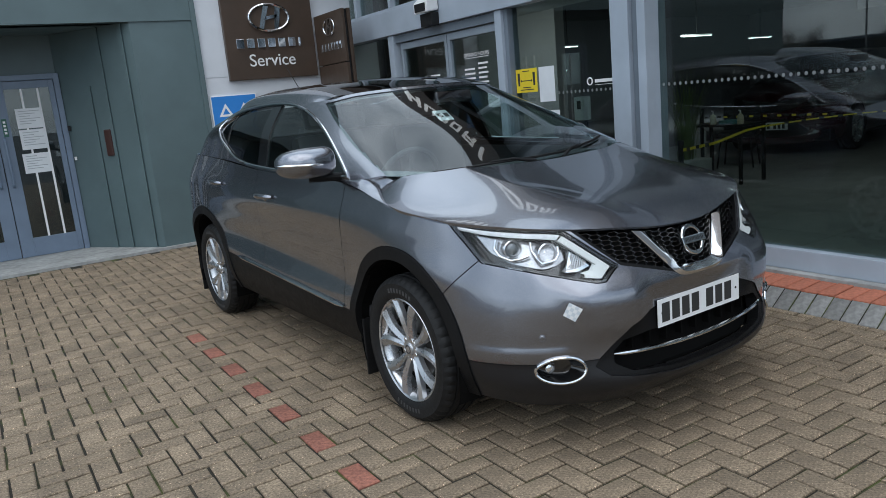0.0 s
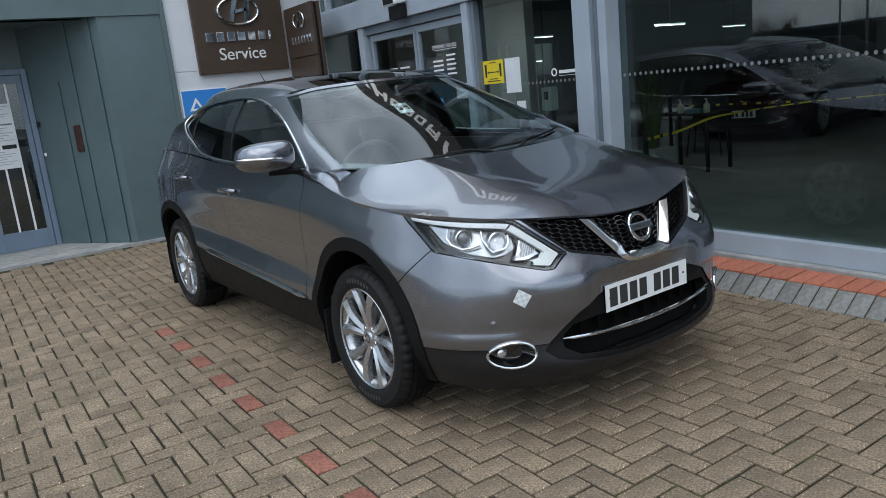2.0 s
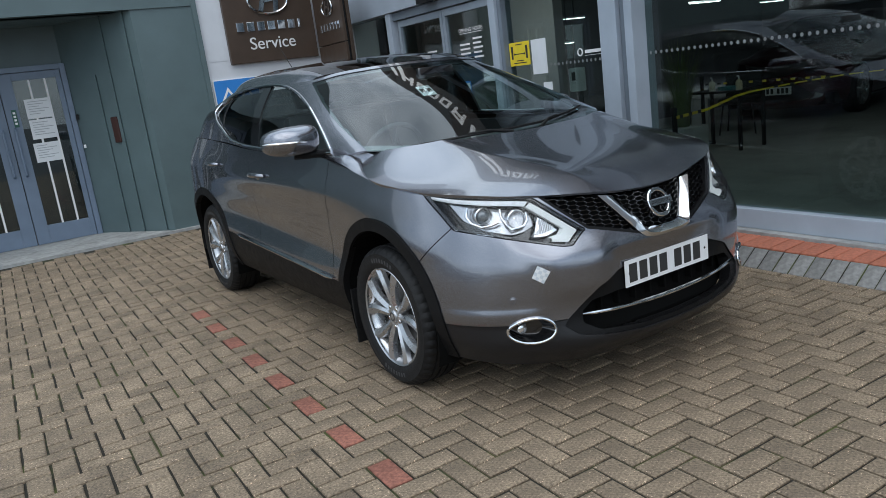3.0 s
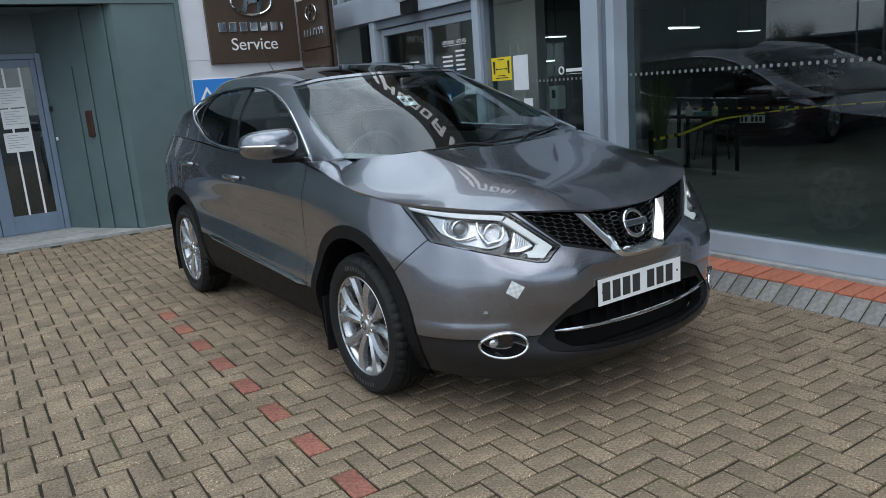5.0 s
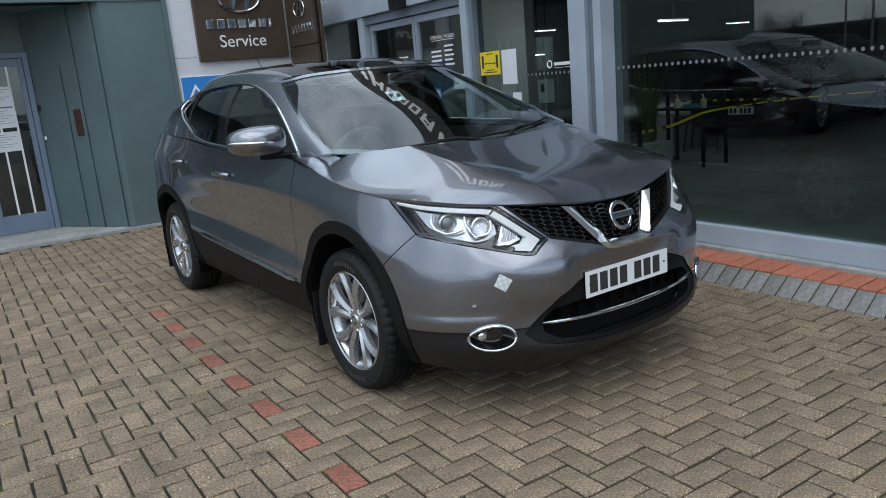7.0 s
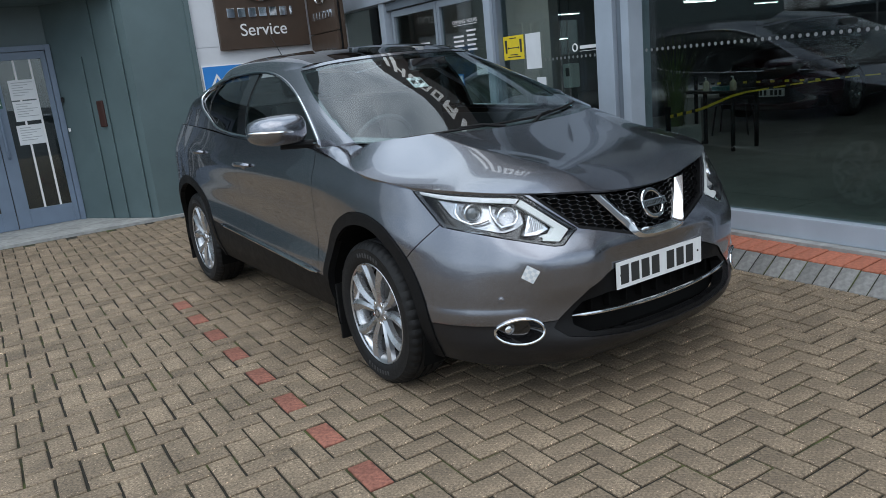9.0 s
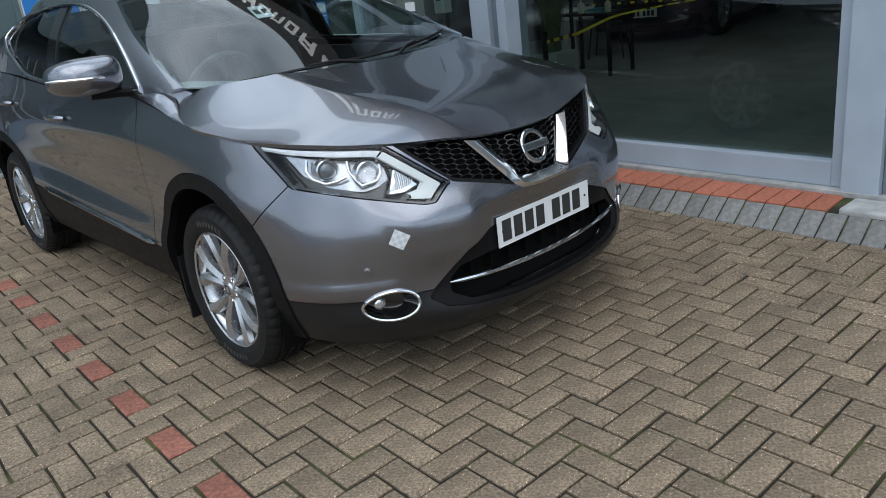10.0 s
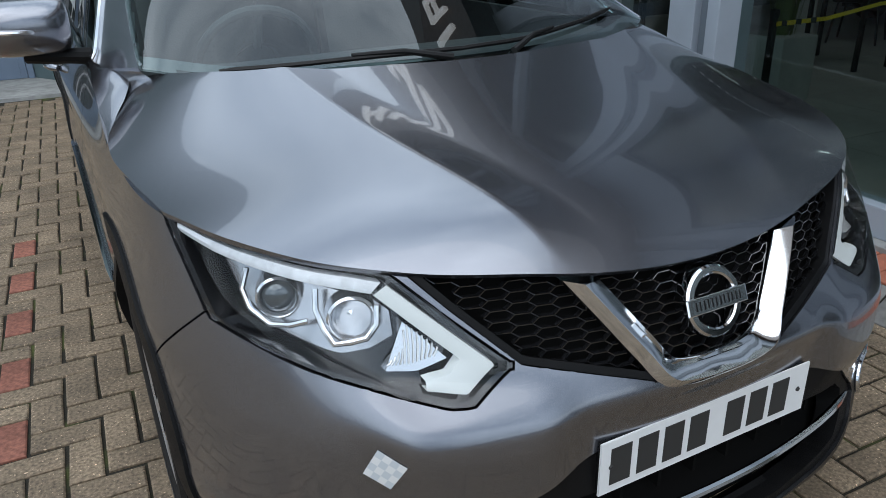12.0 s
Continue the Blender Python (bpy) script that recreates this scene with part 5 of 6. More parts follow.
part("intake_chrome_strip", bm, CHROME, car, "slim chrome strip across the intake", smooth=True)

# number plate with plain bars for its characters
plate = box("number_plate", (0.8665, 0.8705, -0.26, 0.26, 0.4695, 0.5805), PLATE, car, "white front number plate with black characters", bevel=0)
bmm = bmesh.new()
grid_box(bmm, 0.845, 0.866, -0.255, 0.255, 0.474, 0.576)
part("plate_backing", bmm, GLOSSBLACK, car)
for k, y in enumerate((-0.215, -0.154, -0.093, -0.032, 0.060, 0.121, 0.182)):
    box("plate_bar", (0.8705, 0.8715, y - 0.023, y + 0.023, 0.486, 0.564), PRINT, plate, bevel=0)
for y in (-0.236, 0.236):
    bm = bmesh.new()
    lathe(bm, [(0.0, 0.003), (0.004, 0.0025), (0.0055, 0.0)], 12, Matrix.Translation((0.8706, y, 0.525)) @ Matrix.Rotation(radians(90), 4, "Y"))
    part("plate_screw", bm, PRINT, plate)

# grille: dark back and honeycomb
panel("grille_back", take(lower, pick("grille"), both=True, lift=-0.05), LINER)
panel("grille_rim", take(lower, lambda x, w, z, u, v: region_at(x, w, z, u, v) == "grille" and GRILLE(w, z) > -0.012, both=True, lift=-0.006, rim=0.03), TRIM, label="gloss black grille edge")
bm = bmesh.new()
HW, HH = 0.026, 0.0086
seen_edges = set()
for i in range(-23, 24):
    for j in range(-2, 27):
        cx, cz = i * HW * 1.5, 0.672 + j * HH * 2 + (HH if i % 2 else 0)
        ring = [(cx + HW * c, cz + HH * s) for c, s in ((1, 0), (0.5, 1), (-0.5, 1), (-1, 0), (-0.5, -1), (0.5, -1))]
        for a, b in zip(ring, ring[1:] + ring[:1]):
            key = tuple(sorted(((round(a[0], 3), round(a[1], 3)), (round(b[0], 3), round(b[1], 3)))))
            if key in seen_edges or GRILLE(abs(a[0]), a[1]) > -0.006 or GRILLE(abs(b[0]), b[1]) > -0.006:
                continue
            if max(a[1], b[1]) > 0.90:
                continue
            seen_edges.add(key)
            p, q = front_pt(*a, -0.018), front_pt(*b, -0.018)
            d = (q - p).normalized()
            sd = d.cross(Vector((1, 0, 0))).normalized() * 0.0010
            dp = Vector((-0.009, 0, 0))
            vv = [bm.verts.new(c) for c in (p + sd, q + sd, q - sd, p - sd, p + sd + dp, q + sd + dp, q - sd + dp, p - sd + dp)]
            for f in ((0, 1, 2, 3), (0, 4, 5, 1), (2, 6, 7, 3)):
                bm.faces.new([vv[t] for t in f])
tagged(part("grille_mesh", bm, GLOSSBLACK, car, "black honeycomb grille mesh"), kind="stuff")


# chrome V round the badge
OUTER = spline([(0.281, 0.853, 0), (0.229, 0.782, 0), (0.180, 0.714, 0), (0.140, 0.664, 0), (0.080, 0.650, 0), (0, 0.648, 0)], 5)
INNER = spline([(0.209, 0.845, 0), (0.170, 0.792, 0), (0.132, 0.742, 0), (0.100, 0.703, 0), (0.060, 0.695, 0), (0, 0.694, 0)], 5)
bm = bmesh.new()
secs = []
for o, i in list(zip(OUTER, INNER)) + [((-o[0], o[1]), (-i[0], i[1])) for o, i in list(zip(OUTER, INNER))[-2::-1]]:
    po, pi = front_pt(o[0], o[1], -0.003), front_pt(i[0], i[1], -0.012)
    back = Vector((-0.035, 0, 0))
    # two flat facets that meet in a ridge
    arc = [po.lerp(pi, f) + Vector((h, 0, 0)) for f, h in ((0.0, 0.0), (0.02, 0.003), (0.39, 0.0205), (0.42, 0.0215), (0.46, 0.0205), (0.97, 0.004), (1.0, 0.0))]
    secs.append([bm.verts.new(c) for c in (po + back, *arc, pi + back)])
for a, b in zip(secs, secs[1:]):
    for k in range(8):
        bm.faces.new((a[k], a[k + 1], b[k + 1], b[k]))
bm.faces.new(secs[0]), bm.faces.new(secs[-1][::-1])
part("chrome_v_bar", bm, CHROME, car, "broad chrome V-shaped grille bar", smooth=True, angle=26)
BADGE = Matrix.Translation((0.836, -0.006, 0.774)) @ Matrix.Rotation(radians(68), 4, "Y")
bm = bmesh.new()
lathe(bm, [(0.046, 0.0), (0.0475, 0.010), (0.051, 0.0125), (0.0605, 0.012), (0.0645, 0.008), (0.0655, 0.0), (0.063, -0.02), (0.046, -0.02), (0.046, 0.0)], 56, BADGE)
badge = part("badge", bm, CHROME, car, "round chrome badge ring with a plain bar", smooth=True)
bm = bmesh.new()
grid_box(bm, -0.0155, 0.0155, -0.070, 0.070, 0.004, 0.018, 0.0025)
bm.transform(BADGE)
part("badge_bar", bm, CHROME, badge)
bm = bmesh.new()
for k in range(6):
    y = -0.047 + k * 0.0188
    grid_box(bm, -0.0078, 0.0078, y - 0.0062, y - 0.0028, 0.0181, 0.0190)
    grid_box(bm, -0.0078, 0.0078, y + 0.0028, y + 0.0062, 0.0181, 0.0190)
bm.transform(BADGE)
part("badge_inset", bm, GLOSSBLACK, badge, "dark raised strokes across the badge bar")
bm = bmesh.new()
lathe(bm, [(0.0, -0.022), (0.048, -0.021)], 32, BADGE)
part("badge_back", bm, LINER, badge)

# headlights
GUIDE = material("milky_light_guide", (0.62, 0.64, 0.66), 0.25, coat=0.5, var=0.15, scale=40)
CLEARRIB = material("clear_ribs", (0.72, 0.72, 0.71), 0.15, metal=0.6)
PROJECTOR = material("smoky_projector_glass", (0.10, 0.115, 0.125), 0.06, metal=0.5, coat=1.0)
SATIN = material("satin_lamp_bowl", (0.44, 0.45, 0.47), 0.20, metal=0.9, var=0.2, scale=22)
def patch(outline, lift, thick, s, cell=0.02):
    """A plate with the given front-view outline, laid under the skin; s: side of the car."""
    bm = bmesh.new()
    bm.faces.new([bm.verts.new((0, a, b)) for a, b in outline])
    bmesh.ops.triangulate(bm, faces=bm.faces)
    for _ in range(3):
        long = [e for e in bm.edges if e.calc_length() > cell]
        if long:
            bmesh.ops.subdivide_edges(bm, edges=long, cuts=1)
            bmesh.ops.triangulate(bm, faces=bm.faces)
    for v in bm.verts:
        v.co = front_pt(v.co.y, v.co.z, lift)
    bm.normal_update()
    outward(bm)
    rim = bmesh.ops.extrude_edge_only(bm, edges=[e for e in bm.edges if len(e.link_faces) == 1])
    bmesh.ops.translate(bm, verts=[g for g in rim["geom"] if isinstance(g, bmesh.types.BMVert)], vec=(-thick, 0, 0))
    if s < 0:
        mirror_bm(bm, s)
    return bm


def ribbon(outer, inner, lift, thick, s, n=40):
    """A bent strip between two edges of the same front-view course, laid under the skin."""
    def even(p):
        p = np.array(p)
        d = np.concatenate(([0], np.cumsum(np.linalg.norm(np.diff(p, axis=0), axis=1))))
        return p, d / d[-1]
    (po, so), (pi, si) = even(outer), even(inner)
    knots = np.linspace(0, len(outer) - 1, n)
    bm, rows = bmesh.new(), []
    for k in knots:
        a = [float(np.interp(k, range(len(outer)), po[:, d])) for d in (0, 1)]
        b = [float(np.interp(k, range(len(inner)), pi[:, d])) for d in (0, 1)]
        mid = ((a[0] + b[0]) / 2, (a[1] + b[1]) / 2)
        p, m, q = front_pt(*a, lift), front_pt(*mid, lift + 0.003), front_pt(*b, lift)
        back = Vector((-thick, 0, 0))
        rows.append([bm.verts.new(c) for c in (p + back, p, m, q, q + back)])
    for a, b in zip(rows, rows[1:]):
        for k in range(4):
            bm.faces.new((a[k], a[k + 1], b[k + 1], b[k]))
    bm.normal_update()
    outward(bm)
    return mirror_bm(bm, s)


BAND_TOP = ([(0.818, 0.924), (0.78, 0.912), (0.74, 0.903), (0.70, 0.897), (0.65, 0.890), (0.60, 0.884), (0.560, 0.876)], [(0.812, 0.909), (0.775, 0.894), (0.74, 0.886), (0.70, 0.879), (0.65, 0.872), (0.61, 0.866), (0.578, 0.860)])
BAND_LEG = ([(0.553, 0.872), (0.488, 0.810), (0.415, 0.742), (0.470, 0.708), (0.530, 0.718)], [(0.575, 0.858), (0.528, 0.812), (0.468, 0.756), (0.490, 0.736), (0.528, 0.731)])
TURN_LAMP = [(0.543, 0.816), (0.513, 0.786), (0.486, 0.758), (0.534, 0.744), (0.583, 0.746), (0.552, 0.774)]
BOWL = [(0.792, 0.893), (0.74, 0.884), (0.65, 0.869), (0.588, 0.856), (0.560, 0.832), (0.562, 0.795), (0.600, 0.778), (0.65, 0.770), (0.70, 0.780), (0.742, 0.790), (0.778, 0.830)]
BRACKET_A = [(0.748, 0.878), (0.762, 0.843), (0.758, 0.815), (0.737, 0.799), (0.71, 0.806), (0.682, 0.818)]
BRACKET_B = [(0.660, 0.866), (0.667, 0.836), (0.661, 0.807), (0.651, 0.786), (0.625, 0.789), (0.600, 0.794), (0.581, 0.814), (0.575, 0.842)]
is_head = pick("headlight")
for mir in (False, True):
    s = -1 if mir else 1
    lens = panel("headlight", take(lower, is_head, mirrored=mir, shrink=0.003, lift=-0.001), LENS, label="clear swept-back headlight with bright strip")
    lens.visible_shadow = False
    panel("lamp_housing", take(lower, is_head, mirrored=mir, lift=-0.075, rim=0.02), GLOSSBLACK, lens, "black lamp housing")
    panel("lamp_edge", take(lower, lambda *p: is_head(*p) and HEADLIGHT(p[1], p[2]) > -0.011, mirrored=mir, shrink=0.0025, lift=-0.003, rim=0.06), GLOSSBLACK, lens, "black lamp edge")
    panel("light_guide", ribbon(*BAND_TOP, -0.008, 0.02, s), GUIDE, lens, "bright strip along the lamp top")
    panel("daylight_strip", ribbon(*BAND_LEG, -0.010, 0.02, s), DRL, lens, "lit white light strip")
    ind = panel("indicator", patch(TURN_LAMP, -0.026, 0.02, s), REFLECTOR, lens, "ribbed clear indicator")
    bm = bmesh.new()
    for k in range(13):
        w = 0.494 + k * 0.0066
        lo = float(np.interp(w, (0.490, 0.534, 0.583), (0.766, 0.755, 0.753)))
        hi = float(np.interp(w, (0.490, 0.515, 0.545, 0.5505, 0.583), (0.766, 0.790, 0.816, 0.778, 0.754)))
        if hi - lo > 0.006:
            tube(bm, [front_pt(w + 0.006, lo, -0.022), front_pt(w, (lo + hi) / 2, -0.021), front_pt(w - 0.003, hi, -0.022)], 0.0019, 5)
    part("indicator_ribs", mirror_bm(bm, s), CLEARRIB, ind, smooth=True)
    panel("reflector_bowl", patch(BOWL, -0.055, 0.02, s), SATIN, lens, "satin lamp reflector")
    for path in (BRACKET_A, BRACKET_B):
        bm = bmesh.new()
        tube(bm, [front_pt(w, z, -0.030) for w, z in path], 0.0052, 8)
        part("lamp_bracket", mirror_bm(bm, s), REFLECTOR, lens, "thin bright edge round the lamp", smooth=True)
    for w, z, r, lift in ((0.722, 0.846, 0.034, -0.044), (0.618, 0.826, 0.038, -0.046)):
        p = front_pt(w, z, lift)
        m = Matrix.Translation((p.x, p.y * s, p.z)) @ Matrix.Rotation(radians(-18 * s), 4, "Z") @ Matrix.Rotation(radians(86), 4, "Y")
        bm = bmesh.new()
        lathe(bm, [(r * 0.86, 0.002), (r * 0.92, 0.014), (r * 1.0, 0.017), (r * 1.10, 0.013), (r * 1.16, -0.02)], 40, m)
        ring = part("lamp_ring", bm, REFLECTOR, lens, "bright lamp ring", smooth=True)
        bm = bmesh.new()
        if w > 0.65:
            lathe(bm, [(r * 0.86 * math.cos(a), 0.002 + r * 0.5 * math.sin(a)) for a in (k * math.pi / 16 for k in range(9))], 32, m)
        else:
            lathe(bm, [(r * 0.86, 0.004), (r * 0.80, -0.008), (r * 0.62, -0.020), (r * 0.40, -0.028), (r * 0.22, -0.031), (r * 0.20, -0.012), (0.0, -0.008)], 24, m)
        part("projector_lens", bm, PROJECTOR if w > 0.65 else REFLECTOR, lens, "round lamp lens", smooth=True, angle=18)

# fog lamps
for s in (1, -1):
    loop = [(FOG[0] + FOG[2] * math.cos(a), FOG[1] + FOG[3] * math.sin(a)) for a in (k * math.tau / 48 for k in range(48))]
    bm = bmesh.new()
    tube(bm, [front_pt(w, z, 0.004) for w, z in loop], 0.0068, 8, closed=True)
    fog = part("fog_lamp", mirror_bm(bm, s), CHROME, car, "oval fog lamp with chrome ring", smooth=True)
    bm = bmesh.new()
    rings = []
    for d, k in ((0.002, 1.0), (-0.03, 0.93), (-0.055, 0.80)):
        rings.append([bm.verts.new(front_pt(FOG[0] + (w - FOG[0]) * k, FOG[1] + (z - FOG[1]) * k, 0) + Vector((d, 0, 0))) for w, z in loop])
    for a, b in zip(rings, rings[1:]):
        for k in range(48):
            bm.faces.new((a[k], a[(k + 1) % 48], b[(k + 1) % 48], b[k]))
    bm.faces.new(rings[-1])
    part("fog_bowl", mirror_bm(bm, s), GLOSSBLACK, fog, "black fog lamp bowl", smooth=True)
    p = front_pt(FOG[0] + 0.035, FOG[1] + 0.003, -0.028)
    bm = bmesh.new()
    lathe(bm, [(0.024 * math.cos(a), 0.012 * math.sin(a)) for a in (k * math.pi / 12 for k in range(7))] , 24, Matrix.Translation(p) @ Matrix.Rotation(radians(90), 4, "Y"))
    part("fog_lens", mirror_bm(bm, s), REFLECTOR, fog, "small round fog light", smooth=True)

# parking sensors and the silver tape patch
for s in (1, -1):
    for w, z in ((0.708, 0.505), (0.30, 0.60)):
        if w < 0.5:
            continue
        hit, nrm, _, _ = BODY_TREE.ray_cast(Vector((2, -w, z)), Vector((-1, 0, 0)))
        nrm = nrm if nrm.x > 0 else -nrm
        bm = bmesh.new()
        lathe(bm, [(0.0, 0.004), (0.0085, 0.0038), (0.0105, 0.002), (0.0106, 0.0005), (0.0125, 0.0005), (0.0128, 0.0026), (0.0150, 0.0022), (0.0155, -0.004)], 28, Matrix.Translation(hit) @ nrm.to_track_quat("Z", "Y").to_matrix().to_4x4())
        part("parking_sensor", mirror_bm(bm, s), PAINT, car, smooth=True, angle=25)
TAPE = material("silver_tape", (0.80, 0.82, 0.84), 0.3, metal=0.3)
TAPE_BLUE = material("grey_tape_checks", (0.62, 0.67, 0.72), 0.3, metal=0.3)
bm, bm2 = bmesh.new(), bmesh.new()
n = 4
for i in range(n):
    for j in range(n):
        quad = []
        for a, b in ((i, j), (i + 1, j), (i + 1, j + 1), (i, j + 1)):
            s, t = (a / n - 0.5) * 0.045, (b / n - 0.5) * 0.060
            ca, sa = math.cos(radians(38)), math.sin(radians(38))
            quad.append(front_pt(0.613 + s * ca - t * sa * 0.62, 0.600 + s * sa + t * ca, 0.0012))
        tgt = bm if (i + j) % 2 else bm2
        tgt.faces.new([tgt.verts.new(q) for q in quad])
tape = part("tape_patch", bm, TAPE, car, "small silver checked tape patch on the bumper")
part("tape_grid", bm2, TAPE_BLUE, tape)

# sill strips, handles, mirrors, mud flaps
for s in (1, -1):
    bm = bmesh.new()
    tube(bm, [side_pt(x, 0.43 - 0.0495 * (x + 0.30) + 0.006, 0.008) for x in (-0.555 - 0.075 * k for k in range(21))], [0.004] + [0.0115] * 19 + [0.004], 8)
    part("sill_chrome_strip", mirror_bm(bm, s), CHROME, car, "slim chrome strip along the sill", smooth=True)
    for which, x, z in (("front", -1.42, 0.950), ("rear", -2.29, 0.992)):
        door = doors[which, s < 0]
        bm = bmesh.new()
        bmesh.ops.create_uvsphere(bm, u_segments=28, v_segments=14, radius=1, matrix=Matrix.Translation(side_pt(x - 0.01, z - 0.005, -0.028)) @ Matrix.Diagonal((0.062, 0.032, 0.040, 1)))
        part("handle_cup", mirror_bm(bm, s), PAINT, door, "hollow behind the door handle", smooth=True)
        bm = bmesh.new()
        pts = [side_pt(x + 0.105, z + 0.004, 0.004), side_pt(x + 0.085, z + 0.005, 0.022), side_pt(x + 0.03, z + 0.006, 0.034), side_pt(x - 0.04, z + 0.006, 0.034), side_pt(x - 0.085, z + 0.006, 0.026), side_pt(x - 0.11, z + 0.006, 0.004)]
        tube(bm, [Vector(q) for q in spline(pts, 4)], [0.010 + 0.006 * math.sin(math.pi * k / 20) for k in range(21)], 10)
        part("door_handle", mirror_bm(bm, s), PAINT, door, "gunmetal pull handle", smooth=True)
    # mirror
    bm = bmesh.new()
    bmesh.ops.create_uvsphere(bm, u_segments=40, v_segments=24, radius=1)
    for v in bm.verts:
        x, y, z = v.co
        # squarer at the door end, rounded at the outer end
        n = 4.5 if y > 0 else 2.7
        k = (1 - abs(y) ** n) ** (1 / n) / max(math.sqrt(max(1 - y * y, 0.0)), 0.02) if abs(y) < 0.9995 else 1.0
        z, x = z * k, x * k
        q = max(abs(z), 1e-4)
        zz = math.copysign(q ** 0.8, z) * (0.072 if z > 0 else 0.074) * (1 - 0.14 * max(0, -y))
        xx = (x * 0.10 if x > 0 else x * 0.055)
        v.co = (-0.575 + xx * (1 - 0.15 * abs(y)) - 0.05 * max(0, -y) ** 2, -1.008 + math.copysign(abs(y) ** 0.82, y) * 0.134, 1.178 + zz)
    cap = mirror_bm(bm, s)
    mirr = part("door_mirror", cap, PAINT, car, "gunmetal door mirror with indicator strip", smooth=True)
    bm = bmesh.new()
    tube(bm, [(-0.462 - 0.30 * (t - 0.45) ** 2 - 0.012 * t, -0.92 - 0.235 * t, 1.168 + 0.012 * t) for t in (k / 14 for k in range(15))], [0.003] + [0.0065] * 13 + [0.002], 8)
    part("mirror_indicator", mirror_bm(bm, s), REFLECTOR, mirr, "clear indicator strip", smooth=True)
    bm = bmesh.new()
    arm = [(-0.60, -0.99, 1.105), (-0.575, -0.93, 1.098), (-0.56, -0.88, 1.096), (-0.555, -0.84, 1.092)]
    tube(bm, [Vector(q) for q in spline(arm, 4)], [0.024 - 0.004 * math.sin(math.pi * k / 12) for k in range(13)], 10)
    part("mirror_arm", mirror_bm(bm, s), TRIM, mirr, "black mirror arm", smooth=True)
    for x in (-0.44, -3.105):
        bm = bmesh.new()
        grid_box(bm, x, x + 0.012, -0.88, -0.66, 0.11, 0.40, 0.005)
        part("mud_flap", mirror_bm(bm, s), BLACK, car, "black rubber mud flap")
    if s < 0:
        hinge = Matrix.Translation((-0.60, 0.82, -0.05)) @ Matrix.Rotation(radians(62), 4, "Z") @ Matrix.Translation((0.56, -0.86, 0))
        mirr.data.transform(hinge)
        for ch in mirr.children:
            ch.data.transform(hinge)
        mirr["label"] = "folded gunmetal door mirror"

# wipers, lying on the windscreen foot
def screen_pt(x, w, lift):
    hit = None
    while hit is None:
        hit, nrm, _, _ = CAB_TREE.ray_cast(Vector((x, -abs(w), 3)), Vector((0, 0, -1)))
        x -= 0.01
    p = hit + (nrm if nrm.z > 0 else -nrm) * lift
    return Vector((p.x, p.y if w >= 0 else -p.y, p.z))


for path in (((-0.145, 0.600), (-0.085, 0.40), (-0.055, 0.20), (-0.045, -0.02)), ((-0.045, 0.03), (-0.065, -0.2), (-0.13, -0.40), (-0.25, -0.63))):
    pts = [screen_pt(*q[:2], 0.009) for q in spline([(a, b, 0) for a, b in path], 6)]
    bm = bmesh.new()
    tube(bm, pts, [0.003] + [0.0065] * (len(pts) - 2) + [0.003], 6)
    wiper = part("wiper", bm, BLACK, car, "black windscreen wiper blade", smooth=True)
    bm = bmesh.new()
    mid = pts[len(pts) // 2] + Vector((0, 0, 0.008))
    base = screen_pt(-0.03, path[-1][1] * 0.3 + 0.05, 0.0)
    tube(bm, [base, base.lerp(mid, 0.5) + Vector((0, 0, 0.012)), mid], [0.010, 0.007, 0.005], 8)
    part("wiper_arm", bm, BLACK, wiper, "black wiper arm", smooth=True)

# cowl between bonnet and screen
bm = bmesh.new()
hr, br = spline(HOOD[-1], 6), spline(BELT[0][:4], 12)
ws = np.linspace(0, 0.715, 25)
strip = []
for w in ws:
    hx, hz = np.interp(w, hr[:, 1], hr[:, 0]), np.interp(w, hr[:, 1], hr[:, 2])
    bx, bz = np.interp(w, br[:, 1], br[:, 0]), np.interp(w, br[:, 1], br[:, 2])
    strip.append(((hx + 0.02, w, hz - 0.018), (hx - 0.012, w, hz - 0.016), (min(bx, hx - 0.02) - 0.02, w, bz + 0.006)))
for s in (1, -1):
    rows = [[bm.verts.new((x, -w * s, z)) for x, w, z in r] for r in strip]
    for a, b in zip(rows, rows[1:]):
        for k in range(2):
            bm.faces.new((a[k], a[k + 1], b[k + 1], b[k]))
bmesh.ops.remove_doubles(bm, verts=bm.verts, dist=0.0004)
outward(bm)
panel("cowl", bm, BLACK, label="black plastic cowl under the wipers")

# aerial
bm = bmesh.new()
tube(bm, [(-2.72, 0, 1.53), (-2.76, 0, 1.56), (-3.02, 0, 1.80)], [0.010, 0.004, 0.0015], 6)
part("aerial", bm, BLACK, car, "thin black roof aerial", smooth=True)

# ---- wheels ----
TIRE = TYRE_R


